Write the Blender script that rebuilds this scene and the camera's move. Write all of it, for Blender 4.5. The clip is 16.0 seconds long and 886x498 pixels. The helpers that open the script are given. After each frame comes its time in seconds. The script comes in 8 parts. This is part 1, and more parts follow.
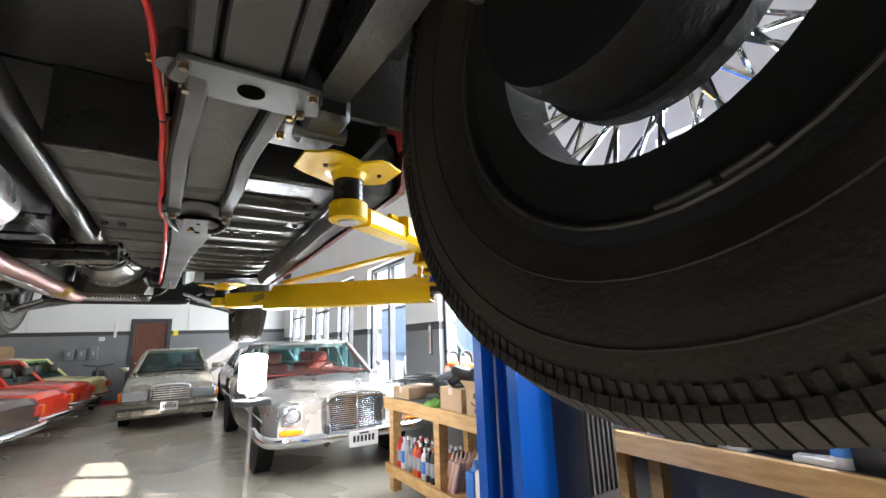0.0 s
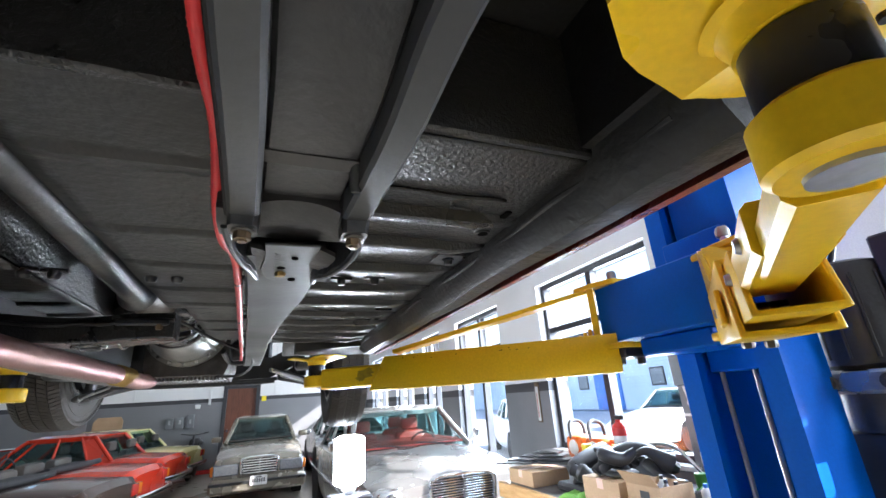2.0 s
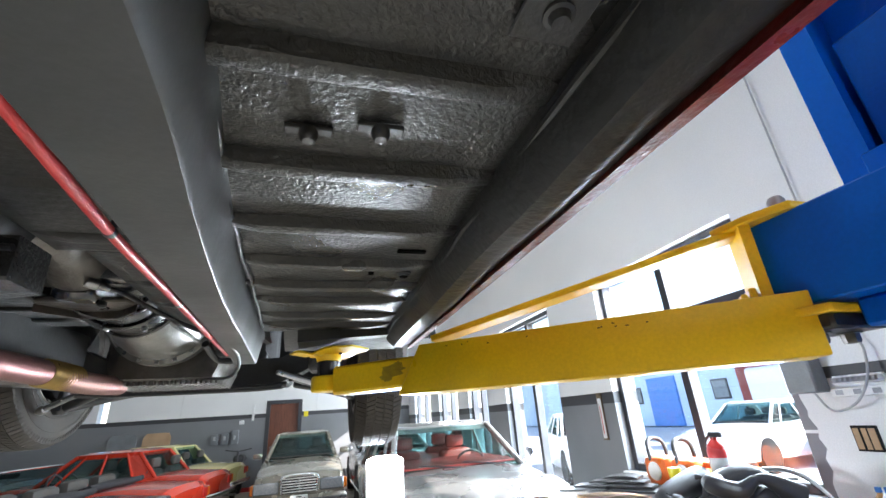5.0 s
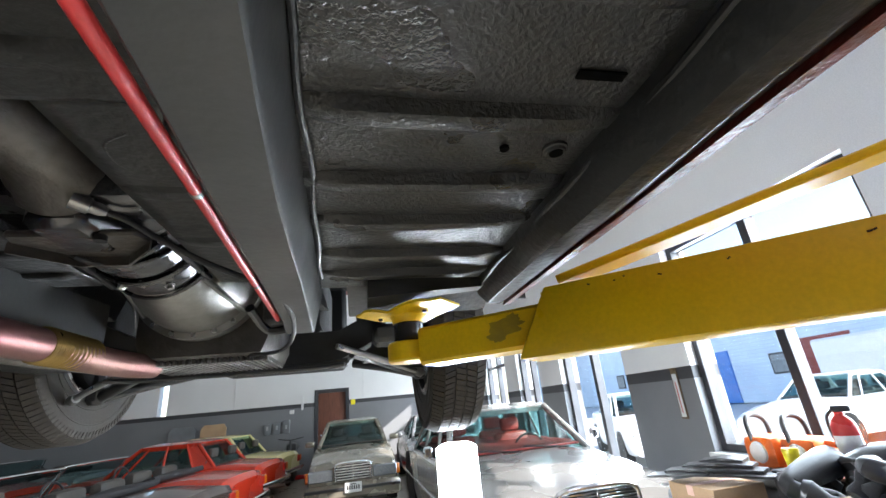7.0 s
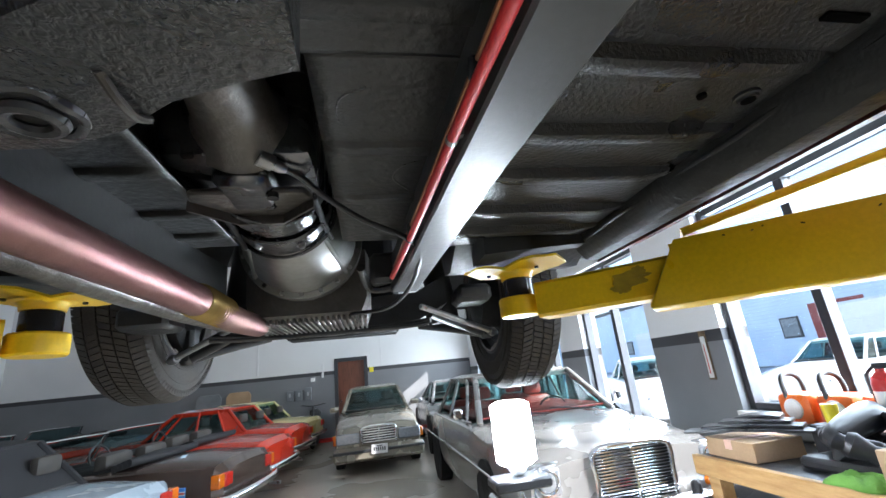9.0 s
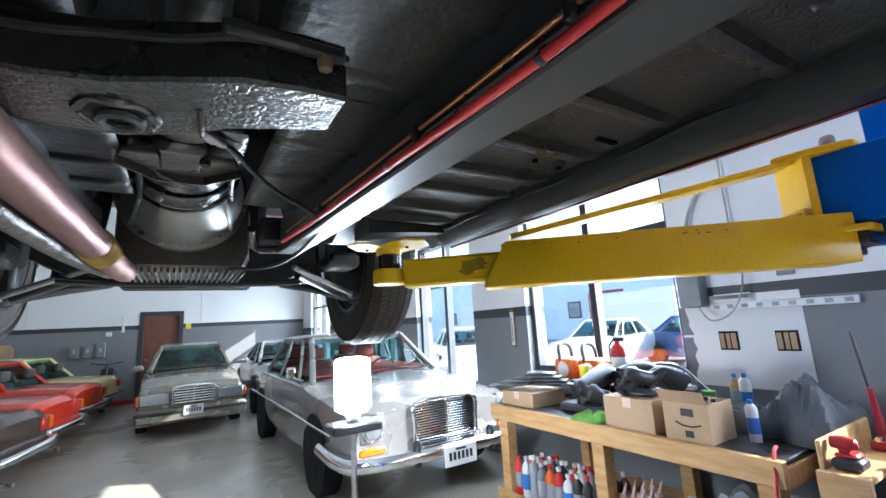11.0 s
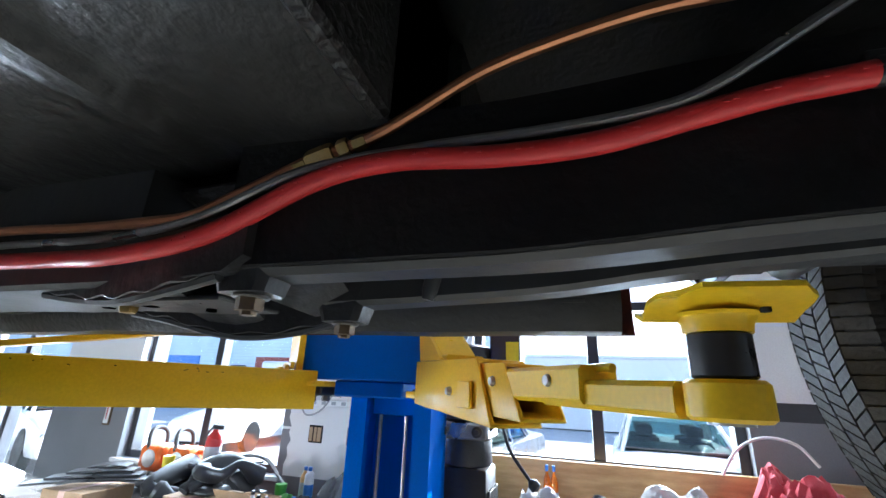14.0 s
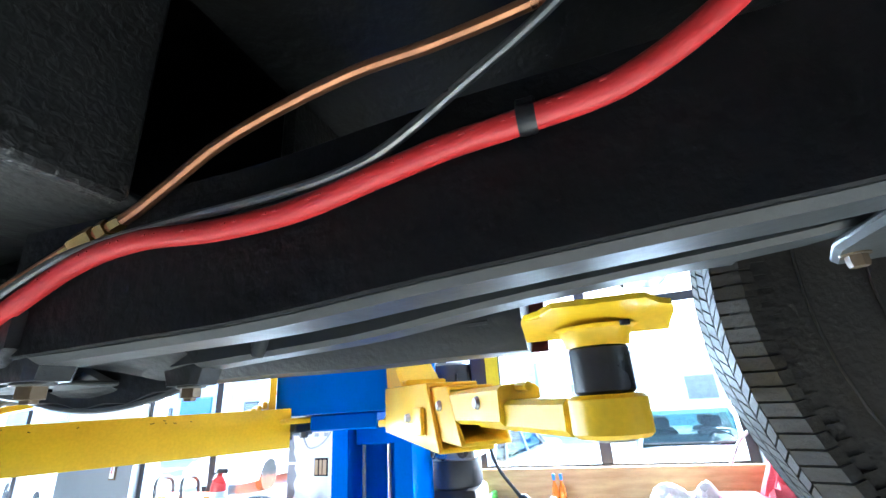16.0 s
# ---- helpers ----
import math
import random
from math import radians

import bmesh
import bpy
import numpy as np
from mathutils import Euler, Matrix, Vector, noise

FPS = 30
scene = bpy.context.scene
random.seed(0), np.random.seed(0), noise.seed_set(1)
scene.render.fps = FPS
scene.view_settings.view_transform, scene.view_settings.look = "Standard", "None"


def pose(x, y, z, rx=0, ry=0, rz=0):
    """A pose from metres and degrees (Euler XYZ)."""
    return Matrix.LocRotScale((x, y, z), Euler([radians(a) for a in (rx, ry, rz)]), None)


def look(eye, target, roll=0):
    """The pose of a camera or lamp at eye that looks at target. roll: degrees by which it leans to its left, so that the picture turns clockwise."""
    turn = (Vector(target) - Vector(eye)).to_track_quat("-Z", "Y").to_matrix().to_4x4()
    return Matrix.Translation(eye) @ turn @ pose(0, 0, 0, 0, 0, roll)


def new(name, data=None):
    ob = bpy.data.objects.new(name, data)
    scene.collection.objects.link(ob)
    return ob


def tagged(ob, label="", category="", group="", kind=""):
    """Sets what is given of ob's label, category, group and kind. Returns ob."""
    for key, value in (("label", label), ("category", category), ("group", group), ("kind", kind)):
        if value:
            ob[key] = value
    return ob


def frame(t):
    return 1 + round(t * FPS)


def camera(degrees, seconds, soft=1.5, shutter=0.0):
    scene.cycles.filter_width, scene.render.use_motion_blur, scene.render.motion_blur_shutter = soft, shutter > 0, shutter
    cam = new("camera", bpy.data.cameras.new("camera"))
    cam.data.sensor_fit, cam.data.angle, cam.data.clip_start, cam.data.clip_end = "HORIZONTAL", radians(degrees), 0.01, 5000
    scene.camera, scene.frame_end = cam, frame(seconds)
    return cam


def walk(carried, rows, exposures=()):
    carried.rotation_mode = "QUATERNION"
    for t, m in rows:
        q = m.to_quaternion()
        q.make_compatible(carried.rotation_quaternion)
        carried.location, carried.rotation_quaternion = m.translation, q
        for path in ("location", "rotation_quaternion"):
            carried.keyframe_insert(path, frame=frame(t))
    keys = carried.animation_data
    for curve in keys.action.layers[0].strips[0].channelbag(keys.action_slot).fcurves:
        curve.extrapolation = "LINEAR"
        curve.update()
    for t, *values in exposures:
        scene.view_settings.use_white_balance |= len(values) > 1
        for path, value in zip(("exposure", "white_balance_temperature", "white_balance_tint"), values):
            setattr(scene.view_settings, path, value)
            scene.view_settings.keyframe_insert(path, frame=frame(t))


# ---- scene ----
cam = camera(92.9, 16.0)
PATH = [
    (0, (-0.046, -0.160, 1.345), (0.978, 1.505, 1.766), -2.0),
    (0.5, (-0.081, 0.095, 1.409), (0.817, 1.825, 1.854), -2.8),
    (1, (-0.052, 0.274, 1.447), (0.689, 2.054, 1.978), -2.0),
    (1.5, (-0.075, 0.384, 1.455), (0.631, 2.150, 2.076), -3.1),
    (2, (-0.051, 0.473, 1.472), (0.666, 2.217, 2.139), -3.8),
    (2.5, (0.017, 0.573, 1.493), (0.704, 2.310, 2.208), -3.3),
    (3, (0.069, 0.616, 1.489), (0.693, 2.366, 2.230), -2.8),
    (3.5, (0.104, 0.658, 1.481), (0.675, 2.421, 2.231), -2.9),
    (4, (0.090, 0.746, 1.472), (0.664, 2.514, 2.210), -2.9),
    (4.2, (0.082, 0.786, 1.465), (0.671, 2.546, 2.209), -3.6),
    (6.3, (0.068, 1.153, 1.454), (0.530, 2.959, 2.177), -4.0),
    (6.5, (0.048, 1.188, 1.453), (0.521, 2.995, 2.168), -4.4),
    (7, (0.003, 1.279, 1.453), (0.400, 3.112, 2.148), -5.6),
    (7.5, (-0.042, 1.328, 1.456), (0.221, 3.190, 2.136), -6.5),
    (8, (-0.083, 1.319, 1.448), (0.099, 3.199, 2.106), -6.9),
    (8.2, (-0.106, 1.305, 1.445), (0.094, 3.189, 2.087), -6.8),
    (10.3, (-0.344, 1.293, 1.438), (0.464, 3.071, 1.869), -4.8),
    (10.5, (-0.353, 1.260, 1.436), (0.538, 3.003, 1.843), -4.6),
    (11, (-0.349, 1.137, 1.428), (0.690, 2.809, 1.785), -3.3),
    (11.5, (-0.320, 1.056, 1.440), (0.787, 2.680, 1.808), -2.1),
    (12, (-0.287, 0.956, 1.453), (0.958, 2.469, 1.853), -1.1),
    (12.5, (-0.302, 0.911, 1.481), (1.134, 2.220, 1.953), -1.9),
    (13, (-0.311, 0.836, 1.511), (1.285, 1.916, 2.049), -1.4),
    (13.5, (-0.253, 0.782, 1.548), (1.465, 1.636, 2.116), 0.4),
    (14, (-0.268, 0.693, 1.580), (1.539, 1.272, 2.210), 2.4),
    (14.5, (-0.237, 0.658, 1.608), (1.620, 1.002, 2.267), 1.4),
    (15, (-0.241, 0.622, 1.620), (1.646, 0.776, 2.263), -1.7),
    (15.5, (-0.211, 0.587, 1.627), (1.682, 0.753, 2.251), -3.6),
    (16, (-0.238, 0.570, 1.599), (1.547, 1.150, 2.289), -3.9),
]
walk(cam, [(t, look(eye, target, roll)) for t, eye, target, roll in PATH], exposures=[(0.0, 2.0, 6950, 15), (0.5, 2.35, 6900, 15), (1.0, 2.25, 6650, 15), (1.5, 2.1, 6450, 15), (2.0, 2.05, 6300, 16), (3.0, 2.2, 6300, 15), (4.0, 2.25, 6350, 13), (6.5, 1.75, 6550, 13), (8.0, 1.75, 6450, 13), (11.0, 1.8, 5950, 12), (12.0, 2.1, 6100, 12), (12.5, 1.9, 6100, 12), (13.5, 1.78, 6050, 12), (14.0, 1.78, 5850, 11), (14.5, 2.1, 5600, 9), (15.0, 2.7, 5450, 7), (15.5, 3.05, 5400, 6), (16.0, 3.2, 5400, 6)])

# ---------------------------------------------------------------- light
world = bpy.data.worlds.new("sky")
scene.world = world
world.use_nodes = True
wn = world.node_tree
bg = wn.nodes["Background"]
sky = wn.nodes.new("ShaderNodeTexSky")
sky.sky_type, sky.sun_disc = "NISHITA", False
SUN_WAY = Vector((-3.2, 2.2, -2.14)).normalized()
sky.sun_elevation = math.asin(-SUN_WAY.z)
sky.sun_rotation = math.atan2(-SUN_WAY.x, -SUN_WAY.y)
bg.inputs["Strength"].default_value = 0.15
wn.links.new(sky.outputs[0], bg.inputs[0])


def lamp(name, kind, m, energy, color=(1, 1, 1), **more):
    data = bpy.data.lights.new(name, kind)
    data.energy, data.color = energy, color
    ob = new(name, data)
    ob.matrix_world = m
    if kind == "AREA":
        data.shape = "RECTANGLE"
        data.size, data.size_y = more["size"]
    if kind == "SUN":
        data.angle = radians(0.5)
    if kind == "POINT":
        data.shadow_soft_size = more["radius"]
    return ob


lamp("sun", "SUN", look((8, -6, 6), Vector((8, -6, 6)) + SUN_WAY), 5.0, (1.0, 0.97, 0.92))

# window openings in the side wall: start and end along y, sill and head heights, upright bars
WALL_X, FAR_Y, LEFT_X, BACK_Y, TOP = 2.72, 14.2, -9.5, -4.5, 4.4
WINDOWS = [
    (-3.3, -1.0, 1.14, 2.68, 1),
    (-0.22, 1.40, 1.14, 2.68, 1),
    (2.88, 4.5, 0.92, 2.62, 1),
    (5.45, 6.95, 0.3, 2.62, 1),
    (7.7, 8.65, 0.06, 2.62, 1),
    (9.3, 10.7, 0.3, 2.62, 1),
    (11.5, 13.3, 0.3, 2.62, 1),
]
for y0, y1, z0, z1, _ in WINDOWS:
    lamp("window_light", "AREA", look((WALL_X + 0.24, (y0 + y1) / 2, (z0 + z1) / 2), (0, (y0 + y1) / 2, (z0 + z1) / 2 - 0.4)),
         28 * (y1 - y0), (0.80, 0.92, 1.0), size=(y1 - y0 - 0.1, z1 - z0 - 0.1))


# ---------------------------------------------------------------- materials
def material(name, color, rough=0.5, metal=0.0, color2=None, scale=6.0, fine=60.0, bump=0.0, bump_scale=None, contrast=(0.35, 0.7),
             rough_var=0.12, coat=0.0, island=0.0, stretch=None, spec=0.5, crease=0.0, depth=0.01):
    m = bpy.data.materials.new(name)
    m.use_nodes = True
    nt = m.node_tree
    b = nt.nodes["Principled BSDF"]
    b.inputs["Roughness"].default_value, b.inputs["Metallic"].default_value = rough, metal
    b.inputs["Coat Weight"].default_value, b.inputs["Coat Roughness"].default_value = coat, 0.06
    b.inputs["Specular IOR Level"].default_value = spec
    co = nt.nodes.new("ShaderNodeTexCoord").outputs["Object"]
    if stretch:
        mp = nt.nodes.new("ShaderNodeMapping")
        mp.inputs["Scale"].default_value = stretch
        nt.links.new(co, mp.inputs["Vector"])
        co = mp.outputs[0]

    def noise_tex(s, detail=4.0, twist=0.0):
        n = nt.nodes.new("ShaderNodeTexNoise")
        n.inputs["Scale"].default_value, n.inputs["Detail"].default_value = s, detail
        n.inputs["Distortion"].default_value = twist
        nt.links.new(co, n.inputs["Vector"])
        return n.outputs["Fac"]

    def ramp(fac, lo, hi, a, c):
        r = nt.nodes.new("ShaderNodeMapRange")
        r.inputs[1].default_value, r.inputs[2].default_value = lo, hi
        r.inputs[3].default_value, r.inputs[4].default_value = a, c
        nt.links.new(fac, r.inputs[0])
        return r.outputs[0]

    big, small = noise_tex(scale), noise_tex(fine, 3.0)
    c2 = color2 or tuple(min(1.0, c * 0.72) for c in color)
    mix = nt.nodes.new("ShaderNodeMix")
    mix.data_type = "RGBA"
    mix.inputs[6].default_value, mix.inputs[7].default_value = (*color, 1), (*c2, 1)
    nt.links.new(ramp(big, *contrast, 0, 1), mix.inputs[0])
    grain = nt.nodes.new("ShaderNodeMix")
    grain.data_type, grain.blend_type = "RGBA", "MULTIPLY"
    grain.inputs[0].default_value = 1.0
    nt.links.new(mix.outputs[2], grain.inputs[6])
    g = nt.nodes.new("ShaderNodeCombineColor")
    lum = ramp(small, 0.25, 0.75, 0.92, 1.06)
    if island:
        info = nt.nodes.new("ShaderNodeObjectInfo")
        mul = nt.nodes.new("ShaderNodeMath")
        mul.operation = "MULTIPLY"
        nt.links.new(lum, mul.inputs[0])
        nt.links.new(ramp(info.outputs["Random"], 0, 1, 1 - island, 1 + island), mul.inputs[1])
        lum = mul.outputs[0]
    for k in range(3):
        nt.links.new(lum, g.inputs[k])
    nt.links.new(g.outputs[0], grain.inputs[7])
    nt.links.new(grain.outputs[2], b.inputs["Base Color"])
    nt.links.new(ramp(big, 0.3, 0.7, max(0.02, rough - rough_var), min(1, rough + rough_var)), b.inputs["Roughness"])
    if bump:
        bp = nt.nodes.new("ShaderNodeBump")
        bp.inputs["Strength"].default_value, bp.inputs["Distance"].default_value = bump, depth
        nt.links.new(noise_tex(bump_scale or fine, 5.0 if not crease else 2.0, crease), bp.inputs["Height"])
        nt.links.new(bp.outputs[0], b.inputs["Normal"])
    return m


def glow(name, color, strength):
    m = bpy.data.materials.new(name)
    m.use_nodes = True
    b = m.node_tree.nodes["Principled BSDF"]
    b.inputs["Base Color"].default_value = (*color, 1)
    b.inputs["Emission Color"].default_value, b.inputs["Emission Strength"].default_value = (*color, 1), strength
    return m


def glass(name, tint=(0.95, 0.98, 1.0), gloss=0.045):
    m = bpy.data.materials.new(name)
    m.use_nodes = True
    nt = m.node_tree
    nt.nodes.remove(nt.nodes["Principled BSDF"])
    tr, gl, mx = (nt.nodes.new("ShaderNodeBsdf" + k) for k in ("Transparent", "Glossy", "Glossy"))
    nt.nodes.remove(mx)
    mx = nt.nodes.new("ShaderNodeMixShader")
    tr.inputs[0].default_value, gl.inputs["Roughness"].default_value = (*tint, 1), 0.02
    mx.inputs[0].default_value = gloss
    nt.links.new(tr.outputs[0], mx.inputs[1])
    nt.links.new(gl.outputs[0], mx.inputs[2])
    nt.links.new(mx.outputs[0], nt.nodes["Material Output"].inputs[0])
    return m


M = {
    "undercoat": material("undercoat", (0.019, 0.019, 0.0185), 0.34, 0, (0.030, 0.030, 0.029), 7, 160, 0.50, 185, rough_var=0.10, crease=0.4, depth=0.0045),
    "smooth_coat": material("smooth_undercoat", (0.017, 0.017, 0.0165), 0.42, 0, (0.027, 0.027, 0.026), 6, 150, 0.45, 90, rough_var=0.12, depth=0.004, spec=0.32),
    "satin": material("satin_black", (0.020, 0.020, 0.021), 0.40, 0, (0.032, 0.032, 0.032), 7, 120, 0.15, 90),
    "chassis": material("chassis_grey", (0.044, 0.046, 0.046), 0.44, 0, (0.030, 0.031, 0.031), 4, 130, 0.05, 110),
    # even flat black; also stands for shade on the rail side and in openings
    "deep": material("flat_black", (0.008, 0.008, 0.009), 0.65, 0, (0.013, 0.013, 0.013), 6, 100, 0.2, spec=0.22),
    "yellow": material("yellow_enamel", (0.80, 0.515, 0.008), 0.32, 0, (0.72, 0.45, 0.008), 3, 160, 0.01, 40, spec=0.4),
    "blue": material("blue_enamel", (0.0, 0.125, 0.62), 0.36, 0, (0.0, 0.11, 0.55), 3, 160, 0.01, 40, spec=0.16),
    "grease": material("dark_grease", (0.26, 0.175, 0.012), 0.45, 0, (0.36, 0.25, 0.012), 60, 150),
    "rubber": material("tyre_rubber", (0.032, 0.028, 0.024), 0.70, 0, (0.052, 0.045, 0.038), 9, 130, 0.2, 160, spec=0.22),
    "polymer": material("black_rubber_pad", (0.015, 0.015, 0.017), 0.28, 0, (0.025, 0.025, 0.028), 8, 90, 0.05),
    "steel": material("dull_steel", (0.42, 0.42, 0.42), 0.34, 0.9, (0.30, 0.29, 0.28), 12, 120, 0.08),
    "alloy": material("cast_alloy", (0.13, 0.12, 0.11), 0.42, 0.6, (0.06, 0.053, 0.045), 9, 90, 0.3, 60),
    "dark_gloss": material("oily_dark_metal", (0.11, 0.11, 0.115), 0.27, 0.9, (0.05, 0.05, 0.052), 14, 110, 0.16, 70),
    "bright_alloy": material("machined_alloy", (0.25, 0.25, 0.24), 0.47, 0.95, (0.16, 0.155, 0.145), 8, 90, 0.08, 50),
    "chrome": material("chrome", (0.85, 0.86, 0.88), 0.10, 1.0, (0.75, 0.76, 0.78), 9, 60, rough_var=0.05),
    "worn_bolt": material("worn_brown_metal", (0.20, 0.14, 0.08), 0.5, 0.5, (0.11, 0.075, 0.045), 25, 140, 0.15),
    "hole": material("dark_hole", (0.003, 0.003, 0.003), 1.0, 0, (0.005, 0.005, 0.005), 9, 90, spec=0.0),
    "hubcap": material("polished_hubcap", (0.55, 0.55, 0.54), 0.30, 0.6, (0.42, 0.42, 0.41), 12, 120, 0.03),
    "bag_film": material("plastic_film", (0.52, 0.53, 0.55), 0.22, 0, (0.66, 0.67, 0.68), 8, 90, 0.25, 30, coat=0.4),
    "brass": material("brass", (0.50, 0.34, 0.12), 0.36, 0.9, (0.36, 0.24, 0.08), 15, 120, 0.05),
    "copper": material("copper_pipe", (0.72, 0.32, 0.16), 0.34, 0.85, (0.5, 0.22, 0.12), 10, 90, 0.05),
    "exhaust": material("heat_tinted_steel", (0.20, 0.085, 0.085), 0.50, 0.9, (0.20, 0.12, 0.09), 4, 60, 0.08),
    "red_hose": material("red_rubber_hose", (0.62, 0.035, 0.035), 0.42, 0, (0.50, 0.025, 0.025), 8, 120, 0.05),
    "hose_print": material("faded_hose_print", (0.63, 0.075, 0.075), 0.5, 0, (0.58, 0.05, 0.05), 60, 200),
    "rust": material("rusty_red_edge", (0.20, 0.022, 0.016), 0.36, 0.0, (0.07, 0.02, 0.014), 22, 120, 0.25),
    "white_wall": material("white_wall_paint", (0.78, 0.78, 0.77), 0.6, 0, (0.72, 0.72, 0.71), 0.8, 140, 0.06, 200),
    "grey_wall": material("grey_wall_paint", (0.20, 0.205, 0.215), 0.55, 0, (0.17, 0.175, 0.185), 0.9, 140, 0.06, 200),
    "dark_band": material("dark_band_paint", (0.035, 0.036, 0.04), 0.5, 0, (0.05, 0.05, 0.055), 2, 120, 0.05),
    "floor": material("sealed_concrete", (0.47, 0.435, 0.365), 0.30, 0, (0.39, 0.36, 0.30), 0.7, 45, 0.06, 30, coat=0.25),
    "wood": material("pine_timber", (0.60, 0.36, 0.15), 0.55, 0, (0.46, 0.25, 0.09), 6, 60, 0.2, 70, stretch=(6, 1, 6)),
    "door_wood": material("brown_door", (0.16, 0.055, 0.03), 0.42, 0, (0.11, 0.038, 0.022), 5, 60, 0.1, 60, stretch=(6, 6, 1)),
    "frame": material("dark_window_frame", (0.05, 0.05, 0.055), 0.4, 0.3, (0.035, 0.035, 0.04), 4, 90),
    "card": material("brown_cardboard", (0.47, 0.31, 0.18), 0.75, 0, (0.40, 0.26, 0.15), 4, 90, 0.1),
    "brick": material("painted_brick", (0.58, 0.66, 0.74), 0.8, 0, (0.50, 0.58, 0.68), 1.2, 40, 0.3, 12, island=0.2),
    "asphalt": material("asphalt", (0.50, 0.50, 0.49), 0.85, 0, (0.43, 0.43, 0.43), 0.5, 60, 0.3, 90),
    "black_plastic": material("black_plastic", (0.022, 0.022, 0.024), 0.38, 0, (0.03, 0.03, 0.033), 6, 120, 0.1),
    "black_cloth": material("black_cloth", (0.02, 0.02, 0.022), 0.85, 0, (0.035, 0.035, 0.038), 9, 150, 0.3),
    "grey_cloth": material("grey_cloth", (0.10, 0.105, 0.115), 0.9, 0, (0.07, 0.075, 0.08), 9, 150, 0.3),
    "green_cloth": material("green_cloth", (0.16, 0.36, 0.06), 0.85, 0, (0.11, 0.27, 0.04), 12, 150, 0.3),
    "white_cloth": material("white_cloth", (0.46, 0.44, 0.42), 0.85, 0, (0.34, 0.32, 0.31), 9, 150, 0.3),
    "red_cloth": material("red_cloth", (0.45, 0.03, 0.04), 0.8, 0, (0.35, 0.02, 0.03), 9, 150, 0.3),
    "denim": material("faded_denim", (0.16, 0.27, 0.42), 0.85, 0, (0.10, 0.18, 0.32), 12, 150, 0.3),
    "maroon": material("maroon_plastic", (0.16, 0.02, 0.03), 0.4, 0, (0.12, 0.015, 0.02), 6, 90),
    "red_seat": material("red_upholstery", (0.30, 0.035, 0.025), 0.5, 0, (0.24, 0.028, 0.02), 8, 90, 0.1),
    "tan_seat": material("dark_upholstery", (0.05, 0.045, 0.04), 0.6, 0, (0.07, 0.06, 0.05), 8, 90, 0.1),
    "white": material("white_plastic", (0.75, 0.75, 0.74), 0.4, 0, (0.68, 0.68, 0.67), 6, 90),
    "red": material("red_plastic", (0.60, 0.03, 0.025), 0.35, 0, (0.5, 0.02, 0.02), 6, 90),
    "red_dark": material("worn_red_enamel", (0.36, 0.018, 0.022), 0.42, 0, (0.26, 0.012, 0.016), 9, 90, 0.05),
    "orange": material("orange_plastic", (0.80, 0.16, 0.02), 0.35, 0, (0.7, 0.12, 0.015), 6, 90),
    "amber": material("amber_lens", (0.70, 0.17, 0.008), 0.15, 0, (0.60, 0.13, 0.006), 20, 200, coat=0.5),
    "lens_red": material("red_lens", (0.55, 0.03, 0.02), 0.15, 0, (0.42, 0.02, 0.015), 20, 200, coat=0.5),
    "lens": material("clear_lens", (0.42, 0.44, 0.46), 0.14, 0.6, (0.28, 0.30, 0.33), 30, 200, coat=0.6),
    "sky_blue": material("blue_plastic", (0.05, 0.22, 0.62), 0.35, 0, (0.04, 0.17, 0.5), 6, 90),
    "bright_yellow": material("yellow_plastic", (0.85, 0.70, 0.03), 0.35, 0, (0.75, 0.6, 0.02), 6, 90),
    "green": material("green_plastic", (0.10, 0.42, 0.06), 0.4, 0, (0.08, 0.33, 0.05), 6, 90),
    "pink": material("pink_plastic", (0.75, 0.05, 0.35), 0.35, 0, (0.6, 0.04, 0.28), 6, 90),
    "pink_cap": material("pale_pink_plastic", (0.75, 0.50, 0.42), 0.4, 0, (0.68, 0.45, 0.38), 6, 90),
    "galv": material("galvanised_steel", (0.45, 0.46, 0.47), 0.42, 0.7, (0.36, 0.37, 0.38), 14, 90, 0.05),
    "meter": material("grey_enamel_box", (0.22, 0.235, 0.25), 0.45, 0.2, (0.18, 0.19, 0.20), 5, 90),
    "silver": material("silver_paint", (0.33, 0.325, 0.315), 0.27, 0.5, (0.29, 0.285, 0.275), 1.5, 160, coat=0.45, rough_var=0.05),
    "champagne": material("champagne_paint", (0.26, 0.235, 0.185), 0.27, 0.45, (0.23, 0.205, 0.16), 1.5, 160, coat=0.45, rough_var=0.05),
    "grey_car": material("grey_paint", (0.25, 0.255, 0.265), 0.26, 0.45, (0.22, 0.225, 0.235), 1.5, 160, coat=0.45, rough_var=0.05),
    "brown_car": material("brown_paint", (0.075, 0.048, 0.038), 0.22, 0.25, (0.06, 0.038, 0.03), 1.5, 160, coat=0.45, rough_var=0.05),
    "red_car": material("red_paint", (0.55, 0.035, 0.012), 0.24, 0, (0.47, 0.028, 0.01), 1.5, 160, coat=0.45, rough_var=0.05),
    "dark_red_car": material("aged_dark_red_paint", (0.17, 0.014, 0.012), 0.36, 0, (0.12, 0.012, 0.010), 3, 160, 0.03, 60, coat=0.2, rough_var=0.08),
    "cream_car": material("pale_yellow_paint", (0.68, 0.62, 0.30), 0.25, 0, (0.60, 0.54, 0.25), 1.5, 160, coat=0.45, rough_var=0.05),
    "pale_blue_car": material("pale_blue_paint", (0.42, 0.52, 0.60), 0.25, 0.1, (0.37, 0.46, 0.54), 1.5, 160, coat=0.45, rough_var=0.05),
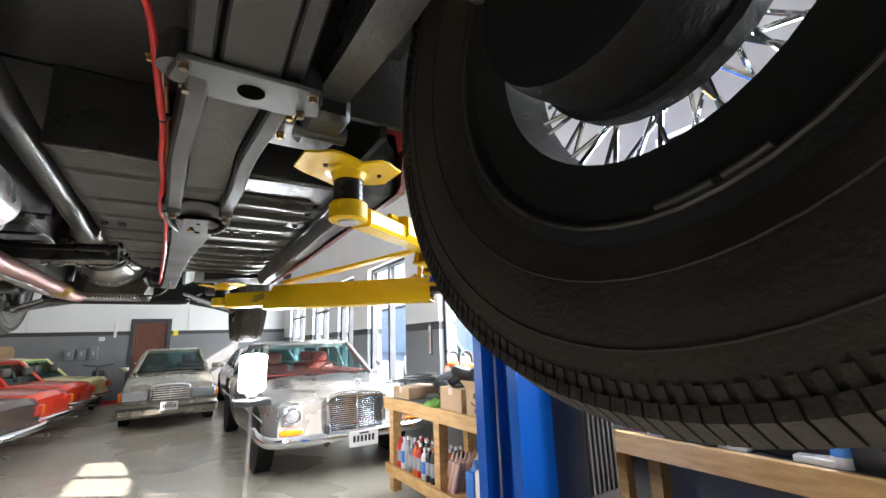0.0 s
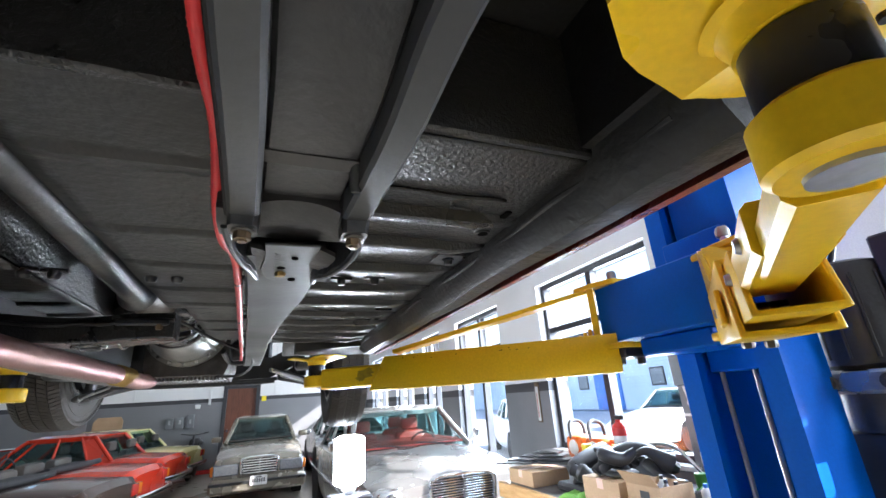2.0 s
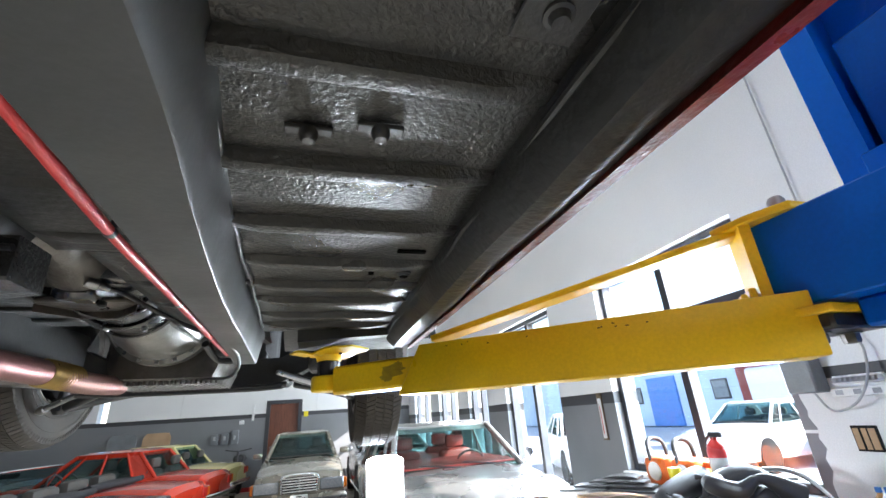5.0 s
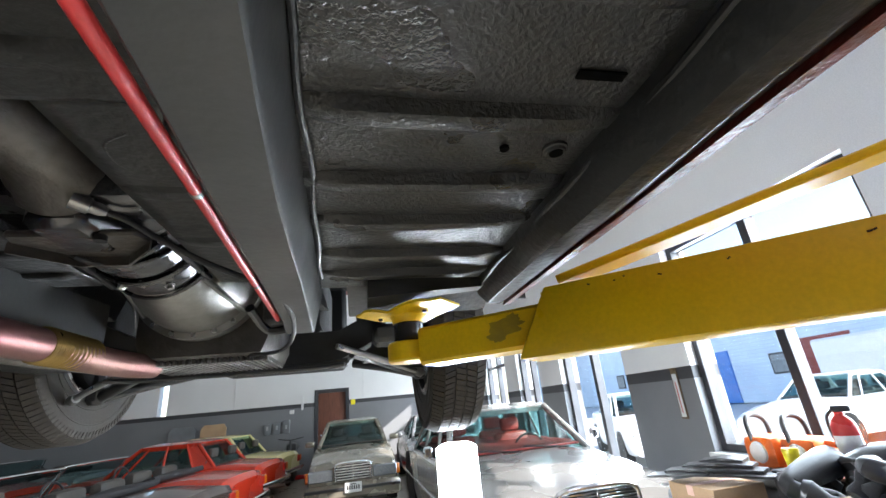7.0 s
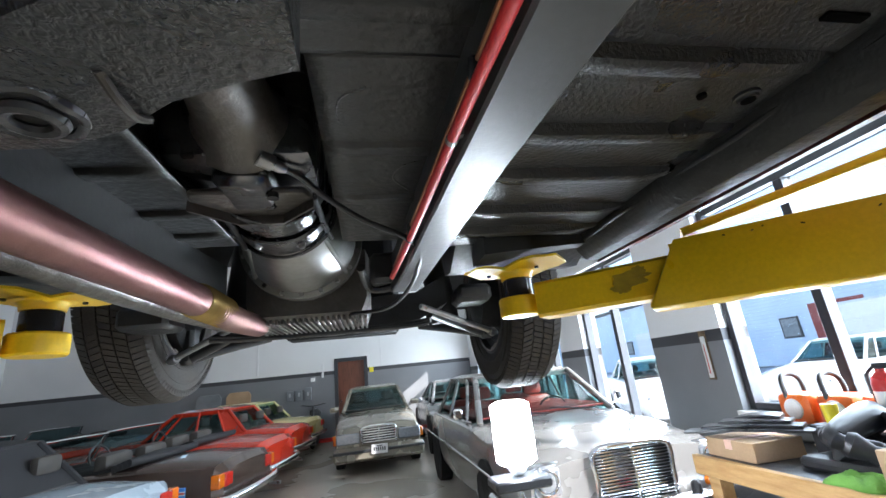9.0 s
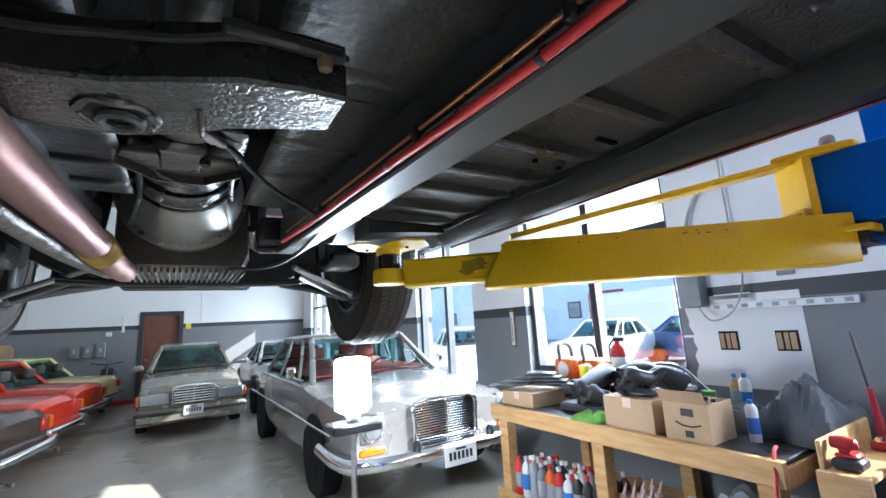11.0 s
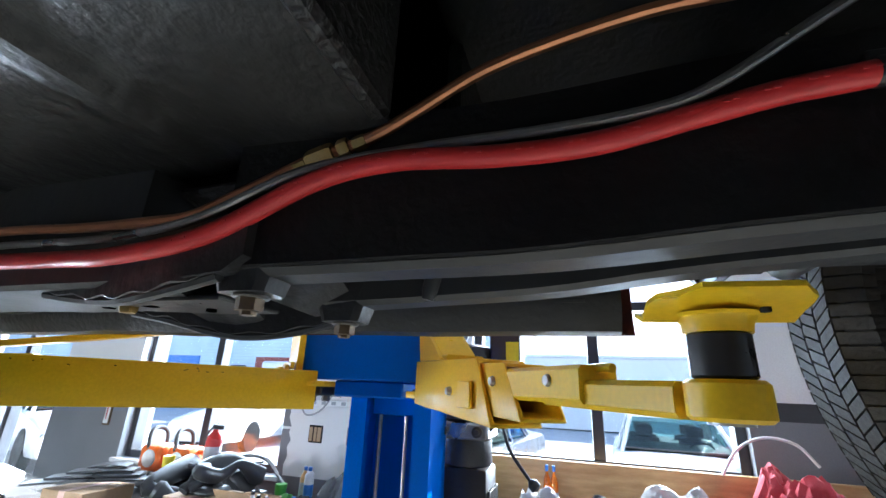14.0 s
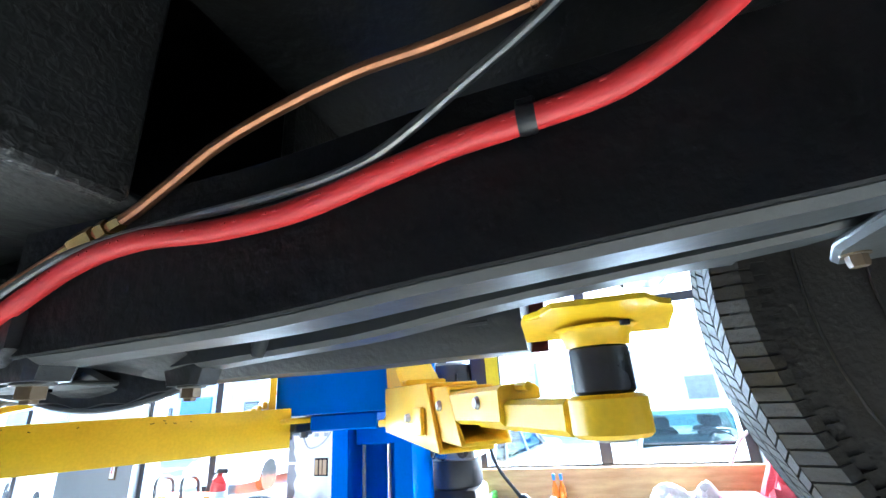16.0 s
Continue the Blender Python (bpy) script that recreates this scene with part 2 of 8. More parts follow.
    "white_car": material("white_paint", (0.78, 0.78, 0.77), 0.25, 0, (0.72, 0.72, 0.71), 1.5, 160, coat=0.45, rough_var=0.05),
    "navy_car": material("dark_blue_paint", (0.03, 0.08, 0.20), 0.25, 0.1, (0.025, 0.065, 0.17), 1.5, 160, coat=0.45, rough_var=0.05),
    "pane": glass("window_glass"),
    "car_glass": glass("car_glass", (0.62, 0.76, 0.76), 0.03),
    "lamp_glow": glow("work_lamp_glow", (0.84, 0.94, 1.0), 40),
    "grey_label": material("grey_print", (0.35, 0.36, 0.38), 0.6, 0, (0.3, 0.31, 0.33), 9, 90),
    "black_print": material("black_print", (0.02, 0.02, 0.02), 0.6, 0, (0.03, 0.03, 0.03), 9, 90),
}


# ---------------------------------------------------------------- mesh helpers
def part(name, bm, mat, parent=None, label="", smooth=True, m=None):
    me = bpy.data.meshes.new(name)
    bmesh.ops.recalc_face_normals(bm, faces=bm.faces[:])
    if smooth:
        for f in bm.faces:
            f.smooth = True
        for e in bm.edges:
            if len(e.link_faces) == 2 and e.calc_face_angle(0) > 0.62:
                e.smooth = False
    bm.to_mesh(me)
    bm.free()
    me.materials.append(M[mat] if isinstance(mat, str) else mat)
    ob = new(name, me)
    if parent is not None:
        ob.parent = parent
    if m is not None:
        ob.matrix_local = m
    if label:
        ob["label"] = label
    return ob


def thing(name, label, category, group="", m=None, kind=""):
    ob = new(name)
    ob.empty_display_size = 0.1
    if m is not None:
        ob.matrix_world = m
    return tagged(ob, label, category, group, kind)


def box(bm, x0, x1, y0, y1, z0, z1, bevel=0.0, m=None, seg=1):
    r = bmesh.ops.create_cube(bm, size=1.0)
    vs = r["verts"]
    for v in vs:
        v.co = Vector((x0 + (v.co.x + 0.5) * (x1 - x0), y0 + (v.co.y + 0.5) * (y1 - y0), z0 + (v.co.z + 0.5) * (z1 - z0)))
    if bevel:
        es = list({e for v in vs for e in v.link_edges})
        n0 = set(bm.verts) - set(vs)
        bmesh.ops.bevel(bm, geom=es, offset=bevel, segments=seg, affect="EDGES", profile=0.5)
        vs = [v for v in bm.verts if v not in n0]
    if m is not None:
        for v in vs:
            v.co = m @ v.co
    return vs


def frame_of(way):
    way = way.normalized()
    side = way.cross(Vector((0, 0, 1)))
    if side.length < 1e-3:
        side = Vector((1, 0, 0))
    side.normalize()
    return side, side.cross(way).normalized()


def rings(bm, loops, closed=False, caps=True):
    rows = [[bm.verts.new(p) for p in loop] for loop in loops]
    n = len(rows[0])
    pairs = list(zip(rows, rows[1:])) + ([(rows[-1], rows[0])] if closed else [])
    for a, b in pairs:
        for i in range(n):
            bm.faces.new((a[i], a[(i + 1) % n], b[(i + 1) % n], b[i]))
    if caps and not closed:
        bm.faces.new(rows[0][::-1])
        bm.faces.new(rows[-1])
    return rows


def spin(bm, p0, p1, profile, seg=24):
    """A turned solid: profile rows of (share of the way from p0 to p1, radius)."""
    p0, p1 = Vector(p0), Vector(p1)
    a, b = frame_of(p1 - p0)
    rings(bm, [[p0 + (p1 - p0) * s + (a * math.cos(t) + b * math.sin(t)) * max(r, 1e-4) for t in
                (2 * math.pi * k / seg for k in range(seg))] for s, r in profile])


def cyl(bm, p0, p1, r, r1=None, seg=20, bevel=0.0):
    r1 = r if r1 is None else r1
    length = (Vector(p1) - Vector(p0)).length
    e = bevel / max(length, 1e-6)
    spin(bm, p0, p1, [(0, r - bevel), (e, r), (1 - e, r1), (1, r1 - bevel)] if bevel else [(0, r), (1, r1)], seg)


def smooth_line(pts, n=8):
    pts = [Vector(p) for p in pts]
    ext = [2 * pts[0] - pts[1], *pts, 2 * pts[-1] - pts[-2]]
    out = []
    for i in range(1, len(ext) - 2):
        p0, p1, p2, p3 = ext[i - 1 : i + 3]
        for k in range(n):
            t = k / n
            out.append(0.5 * (2 * p1 + (p2 - p0) * t + (2 * p0 - 5 * p1 + 4 * p2 - p3) * t * t + (3 * p1 - p0 - 3 * p2 + p3) * t**3))
    return out + [pts[-1]]


def smooth_line_2d(pts, n=8):
    return [(p.x, p.y) for p in smooth_line([(a, b, 0.0) for a, b in pts], n)]


def tube(bm, pts, r, seg=10, n=8, soft=True):
    line = smooth_line(pts, n) if soft else [Vector(p) for p in pts]
    loops, up = [], None
    for i, p in enumerate(line):
        way = (line[min(i + 1, len(line) - 1)] - line[max(i - 1, 0)]).normalized()
        if up is None:
            up = frame_of(way)[1]
        side = way.cross(up).normalized()
        up = side.cross(way).normalized()
        rr = r(i / (len(line) - 1)) if callable(r) else r
        loops.append([p + (side * math.cos(t) + up * math.sin(t)) * rr for t in (2 * math.pi * k / seg for k in range(seg))])
    rings(bm, loops)


def plate(bm, outline, z0, z1, bevel=0.0, m=None):
    lo, hi = [bm.verts.new((x, y, z0)) for x, y in outline], [bm.verts.new((x, y, z1)) for x, y in outline]
    fs = [bm.faces.new(lo[::-1]), bm.faces.new(hi)]
    n = len(lo)
    for i in range(n):
        fs.append(bm.faces.new((lo[i], lo[(i + 1) % n], hi[(i + 1) % n], hi[i])))
    if bevel:
        es = [e for e in bm.edges if e.verts[0] in lo + hi and e.verts[1] in lo + hi]
        keep = set(bm.verts) - set(lo + hi)
        bmesh.ops.bevel(bm, geom=es, offset=bevel, segments=1, affect="EDGES", profile=0.5)
        vs = [v for v in bm.verts if v not in keep]
    else:
        vs = lo + hi
    if m is not None:
        for v in vs:
            v.co = m @ v.co


def hexnut(bm, p, way, r, h):
    p, way = Vector(p), Vector(way).normalized()
    spin(bm, p, p + way * h, [(0, r), (0.75, r), (1, r * 0.86)], 6)
    spin(bm, p - way * h * 0.15, p + way * h * 0.12, [(0, r * 1.4), (1, r * 1.4)], 16)


def B():
    return bmesh.new()


def one(name, mat, parent, maker, *a, label="", **k):
    bm = B()
    maker(bm, *a, **k)
    return part(name, bm, mat, parent, label)


# ---------------------------------------------------------------- the building
def structure(ob, label, category):
    return tagged(ob, label, category, "", "structure")


structure(one("floor", "floor", None, box, LEFT_X - 0.3, WALL_X + 0.3, BACK_Y - 0.3, FAR_Y + 0.3, -0.15, 0.0), "glossy sealed grey concrete workshop floor with sun patches", "floor")
structure(one("ceiling", "white_wall", None, box, LEFT_X - 0.3, WALL_X + 0.3, BACK_Y - 0.3, FAR_Y + 0.3, TOP, TOP + 0.2), "plain white workshop ceiling", "ceiling")


def banded_wall(name, spans, place, z_band, label):
    """A wall of thick blocks in three coats of paint: spans of (start, end, z0, z1)."""
    top = thing(name, label, "wall", kind="structure")
    for coat, lo, hi in (("grey_wall", 0.0, z_band), ("dark_band", z_band, z_band + 0.10), ("white_wall", z_band + 0.10, TOP)):
        bm = B()
        for a, b, z0, z1 in spans:
            u, v = max(z0, lo), min(z1, hi)
            if v - u > 1e-4:
                place(bm, a, b, u, v)
        part({"grey_wall": "lower_wall", "dark_band": "painted_band", "white_wall": "upper_wall"}[coat], bm, coat, top, smooth=False)
    return top


side_spans, y_at = [], BACK_Y
for y0, y1, z0, z1, _ in WINDOWS:
    side_spans += [(y_at, y0, 0, TOP), (y0, y1, 0, z0), (y0, y1, z1, TOP)]
    y_at = y1
side_spans.append((y_at, FAR_Y, 0, TOP))
banded_wall("wall_east", side_spans, lambda bm, a, b, u, v: box(bm, WALL_X, WALL_X + 0.26, a, b, u, v), 1.48,
            "white workshop wall with grey lower part and tall windows")
DOOR = (-1.22, -0.38, 2.14)
FAR_WIN = (-5.22, -5.0, 1.85, 2.72)
banded_wall("wall_north", [(LEFT_X, FAR_WIN[0], 0, TOP), (FAR_WIN[0], FAR_WIN[1], 0, FAR_WIN[2]), (FAR_WIN[0], FAR_WIN[1], FAR_WIN[3], TOP),
            (FAR_WIN[1], DOOR[0], 0, TOP), (DOOR[0], DOOR[1], DOOR[2], TOP), (DOOR[1], WALL_X, 0, TOP)],
            lambda bm, a, b, u, v: box(bm, a, b, FAR_Y, FAR_Y + 0.26, u, v), 1.76, "white far wall with dark stripe and grey lower part")
banded_wall("wall_west", [(BACK_Y, FAR_Y, 0, TOP)], lambda bm, a, b, u, v: box(bm, LEFT_X - 0.26, LEFT_X, a, b, u, v), 1.76,
            "white side wall with dark stripe and grey lower part")
banded_wall("wall_south", [(LEFT_X, WALL_X, 0, TOP)], lambda bm, a, b, u, v: box(bm, a, b, BACK_Y - 0.26, BACK_Y, u, v), 1.76,
            "white back wall with grey lower part")

# red skirting along the far wall
bm = B()
box(bm, LEFT_X, DOOR[0] - 0.08, FAR_Y - 0.015, FAR_Y - 0.001, 0.0, 0.10, 0.003)
box(bm, DOOR[1] + 0.08, WALL_X - 0.001, FAR_Y - 0.015, FAR_Y - 0.001, 0.0, 0.10, 0.003)
structure(part("baseboard", bm, "red"), "narrow red painted skirting along the wall", "baseboard")
# pale vertical joint strips in the far wall
for x in (0.07, -3.35, -6.2):
    structure(one("trim", "white", None, box, x - 0.02, x + 0.02, FAR_Y - 0.012, FAR_Y - 0.001, 1.87, TOP, 0.003), "thin pale joint strip on the upper wall", "trim")


def window_unit(n, y0, y1, z0, z1, bars):
    top = thing(f"window_{n}", "tall dark metal framed shop window, bright daylight outside", "window", "shop windows", kind="structure")
    x, w, d = WALL_X + 0.12, 0.055, 0.05
    bm = B()
    box(bm, x - d, x + d, y0, y0 + w, z0, z1, 0.004)
    box(bm, x - d, x + d, y1 - w, y1, z0, z1, 0.004)
    box(bm, x - d, x + d, y0 + w, y1 - w, z0, z0 + w, 0.004)
    box(bm, x - d, x + d, y0 + w, y1 - w, z1 - w, z1, 0.004)
    part("window_frame", bm, "frame", top)
    zt = z1 - 0.52
    cuts = [y0 + (y1 - y0) * k / (bars + 1) for k in range(bars + 2)]
    one("transom", "frame", top, box, x - d + 0.004, x + d - 0.004, y0 + w, y1 - w, zt - 0.03, zt + 0.03, 0.004)
    for c in cuts[1:-1]:
        one("mullion", "frame", top, box, x - d + 0.002, x + d - 0.002, c - 0.035, c + 0.035, z0 + w, z1 - w, 0.004)
    for a, b in zip(cuts, cuts[1:]):
        for u, v in ((z0 + w, zt - 0.03), (zt + 0.03, z1 - w)):
            p = one("pane", "pane", top, box, x - 0.004, x + 0.004, a + 0.03, b - 0.03, u, v)
            p.visible_shadow = False
    bm = B()
    box(bm, WALL_X - 0.03, WALL_X + 0.07, y0 - 0.04, y1 + 0.04, z0 - 0.035, z0 - 0.001, 0.005)
    part("window_sill", bm, "white", top)


for n, w in enumerate(WINDOWS):
    window_unit(n + 1, *w)

bm = B()
box(bm, FAR_WIN[0], FAR_WIN[1], FAR_Y + 0.10, FAR_Y + 0.13, FAR_WIN[2], FAR_WIN[3])
structure(part("window_8", bm, "pane"), "narrow bright window high in the far wall", "window").visible_shadow = False

door = thing("door_1", "closed dark brown wooden door in a dark frame", "door", kind="structure")
one("door_leaf", "door_wood", door, box, DOOR[0] + 0.05, DOOR[1] - 0.05, FAR_Y + 0.05, FAR_Y + 0.10, 0.01, DOOR[2] - 0.05, 0.004)
bm = B()
for a, b, u, v in ((DOOR[0] - 0.05, DOOR[0] + 0.05, 0, DOOR[2] + 0.05), (DOOR[1] - 0.05, DOOR[1] + 0.05, 0, DOOR[2] + 0.05), (DOOR[0] + 0.05, DOOR[1] - 0.05, DOOR[2] - 0.05, DOOR[2] + 0.05)):
    box(bm, a, b, FAR_Y - 0.02, FAR_Y + 0.11, u, v, 0.004)
part("door_frame", bm, "dark_band", door)
bm = B()
spin(bm, (DOOR[0] + 0.12, FAR_Y + 0.05, 1.0), (DOOR[0] + 0.12, FAR_Y - 0.02, 1.0), [(0, 0.03), (0.2, 0.012), (0.6, 0.012), (0.65, 0.028), (1, 0.02)], 14)
part("door_handle", bm, "chrome", door, "round metal knob")

# ---------------------------------------------------------------- the two-post lift
PX, PY = 1.06, 1.275
car_lift = thing("car_lift", "blue and yellow two-post car lift, arms raised", "car lift")


def lift_part(name, label, side=0, inward=0.0, y=0.0, z=0.0):
    """An Empty under the lift; inward draws it towards the middle of the car."""
    ob = new(name)
    ob.empty_display_size = 0.1
    ob.parent = car_lift
    ob.location = (-side * inward, y, z)
    ob["label"] = label
    return ob


def lift_post(name, side, x0, y0):
    """side +1: the post stands on the +x side of the car, its open face turned to the car."""
    top = lift_part(name, "blue enamelled column")

    def mx(x):
        return x0 + side * x

    bm = B()
    h, w, d, t = 3.6, 0.28, 0.17, 0.03
    out = [(0, -w / 2), (0, -w / 2 + 0.058), (t, -w / 2 + 0.058), (t, -w / 2 + t), (d - t, -w / 2 + t), (d - t, w / 2 - t), (t, w / 2 - t),
           (t, w / 2 - 0.058), (0, w / 2 - 0.058), (0, w / 2), (d, w / 2), (d, -w / 2)]
    rings(bm, [[Vector((mx(x), y0 + y, z)) for x, y in out] for z in (0.02, h)])
    part("column", bm, "blue", top)
    bm = B()
    plate(bm, [(mx(-0.05), y0 - 0.25), (mx(0.42), y0 - 0.25), (mx(0.42), y0 + 0.25), (mx(-0.05), y0 + 0.25)], 0.0, 0.02, 0.003)
    part("base_plate", bm, "blue", top)
    for y in (-0.042, 0.048):
        bm = B()
        cyl(bm, (mx(0.045), y0 + y, 0.05), (mx(0.045), y0 + y, 1.555), 0.0065, seg=8)
        part("cable", bm, "galv", top, "taut steel lifting cable")
    for x, y in ((-0.02, -0.2), (-0.02, 0.2), (0.36, -0.2), (0.36, 0.2)):
        bm = B()
        hexnut(bm, (mx(x), y0 + y, 0.02), (0, 0, 1), 0.02, 0.025)
        part("anchor_bolt", bm, "steel", top)
    return top


def beam(bm, p0, p1, w, h, wall=0.008, bevel=0.006, up=(0, 0, 1)):
    """A hollow looking box beam between two points: width across, height h, axis in the middle."""
    p0, p1 = Vector(p0), Vector(p1)
    way = (p1 - p0).normalized()
    side = way.cross(Vector(up)).normalized()
    top = side.cross(way)
    c = bevel
    sec = [(-w / 2 + c, -h / 2), (w / 2 - c, -h / 2), (w / 2, -h / 2 + c), (w / 2, h / 2 - c), (w / 2 - c, h / 2), (-w / 2 + c, h / 2), (-w / 2, h / 2 - c), (-w / 2, -h / 2 + c)]
    rings(bm, [[p + side * u + top * v for u, v in sec] for p in (p0, p1)])


lift_post("column", 1, PX, PY)
lift_post("column", -1, -0.66 - PX, PY)


def carriage(side):
    cx = -0.33

    def mx(x):
        return cx + side * (x - cx)

    def across(bm, x0, x1, y0, y1, z0, z1, bevel):
        box(bm, min(mx(x0), mx(x1)), max(mx(x0), mx(x1)), y0, y1, z0, z1, bevel)

    top = lift_part("carriage", "blue enamelled carriage", side, 0.05, -0.07, -0.008)
    # a box beam with open ends
    bm = B()
    for y0, y1 in ((1.11, 1.55),):
        outer = [(mx(0.905), 1.602), (mx(1.10), 1.602), (mx(1.10), 1.765), (mx(0.905), 1.765)]
        inner = [(mx(0.917), 1.614), (mx(1.088), 1.614), (mx(1.088), 1.753), (mx(0.917), 1.753)]
        rings(bm, [[Vector((x, y, z)) for x, z in lp] for y, lp in ((y0, outer), (y1, outer), (y1, inner), (y0, inner))], closed=True)
    bmesh.ops.bevel(bm, geom=bm.edges[:], offset=0.003, segments=1, affect="EDGES", profile=0.5)
    part("carriage_beam", bm, "blue", top)
    bm = B()
    across(bm, 0.95, 1.128, 1.24, 1.46, 1.555, 1.601, 0.005)
    part("lower_bracket", bm, "blue", top)
    bm = B()
    across(bm, 1.145, 1.235, 1.27, 1.42, 1.50, 2.15, 0.004)
    part("slider", bm, "blue", top)
    bm = B()
    across(bm, 1.10, 1.128, 1.25, 1.44, 1.62, 1.88, 0.004)
    part("backing_plate", bm, "blue", top)
    for y in (1.15, 1.515):
        bm = B()
        spin(bm, (mx(0.95), y, 1.765), (mx(0.95), y, 1.815), [(0, 0.010), (0.5, 0.010), (0.52, 0.015), (0.85, 0.015), (1, 0.011)], 12)
        part("pin_head", bm, "steel", top, "bare steel release pin")
        bm = B()
        across(bm, 0.90, 1.03, y - 0.045, y + 0.045, 1.556, 1.584, 0.005)
        part("arm_stop", bm, "black_plastic", top)
        for x in (0.925, 1.0):
            bm = B()
            hexnut(bm, (mx(x), y, 1.556), (0, 0, -1), 0.013, 0.018)
            part("stop_bolt", bm, "alloy", top)
    return top


carriage(1)
carriage(-1)


def pad(top, p, turn, mx, k_=1.0):
    """The yellow bent saddle plate on a black cylinder on the ring at the arm's end."""
    x, y, z = p
    bm = B()
    rows = []
    n = 10
    for k in range(n + 1):
        s = -0.5 + k / n
        yy = s * 0.198 * k_
        half = 0.070 * k_ - 0.030 * max(0, abs(s) - 0.26) / 0.24
        zz = z + 0.013 * math.sin(math.pi * abs(s) * 1.6) - 0.003
        if abs(s) > 0.42:
            zz += 0.006
        rows.append((yy, half, zz))
    c, s_ = math.cos(turn), math.sin(turn)

    def at(u, v, w):
        return Vector((mx(x + u * c - v * s_), y + u * s_ + v * c, w))

    rings(bm, [[at(-h, yy, zz), at(h, yy, zz), at(h, yy, zz + 0.0045), at(-h, yy, zz + 0.0045)] for yy, h, zz in rows])
    part("saddle_plate", bm, "yellow", top)
    for v in (-0.052, 0.052):
        bm = B()
        a = at(-0.022, v, z - 0.0022)
        cyl(bm, a, a + Vector((0, 0, 0.004)), 0.0042, seg=12)
        part("hole", bm, "deep", top, "dark bolt hole")
    bm = B()
    spin(bm, (mx(x), y, z - 0.014), (mx(x), y, z + 0.003), [(0, 0.0315 * k_), (0.5, 0.033 * k_), (0.85, 0.037 * k_), (1, 0.045 * k_)], 28)
    part("collar", bm, "yellow", top)
    bm = B()
    cyl(bm, (mx(x), y, z - 0.056), (mx(x), y, z - 0.013), 0.0295 * k_, seg=32, bevel=0.003)
    part("pad_cylinder", bm, "polymer", top, "glossy black rubber pad cylinder")


def channel(bm, p0, p1, w, h, t, slant, drop=0.0):
    """A hollow box beam, open at p1, its mouth cut at a slant so that the lower edge reaches further."""
    p0, p1 = Vector(p0), Vector(p1)
    way = (p1 - p0).normalized()
    side = way.cross(Vector((0, 0, 1))).normalized()
    up = side.cross(way)

    def ring_at(p, iw, ih, sl):
        return [p + side * (u * iw / 2) + up * (v * ih / 2) - way * (sl * v) - up * (drop if v < 0 and sl else 0) for u, v in ((-1, -1), (1, -1), (1, 1), (-1, 1))]

    rings(bm, [ring_at(p0, w, h, 0), ring_at(p1, w, h, slant), ring_at(p1, w - 2 * t, h - 2 * t, slant), ring_at(p0, w - 2 * t, h - 2 * t, 0)], closed=True)
    bmesh.ops.bevel(bm, geom=bm.edges[:], offset=0.0025, segments=2, affect="EDGES", profile=0.5)


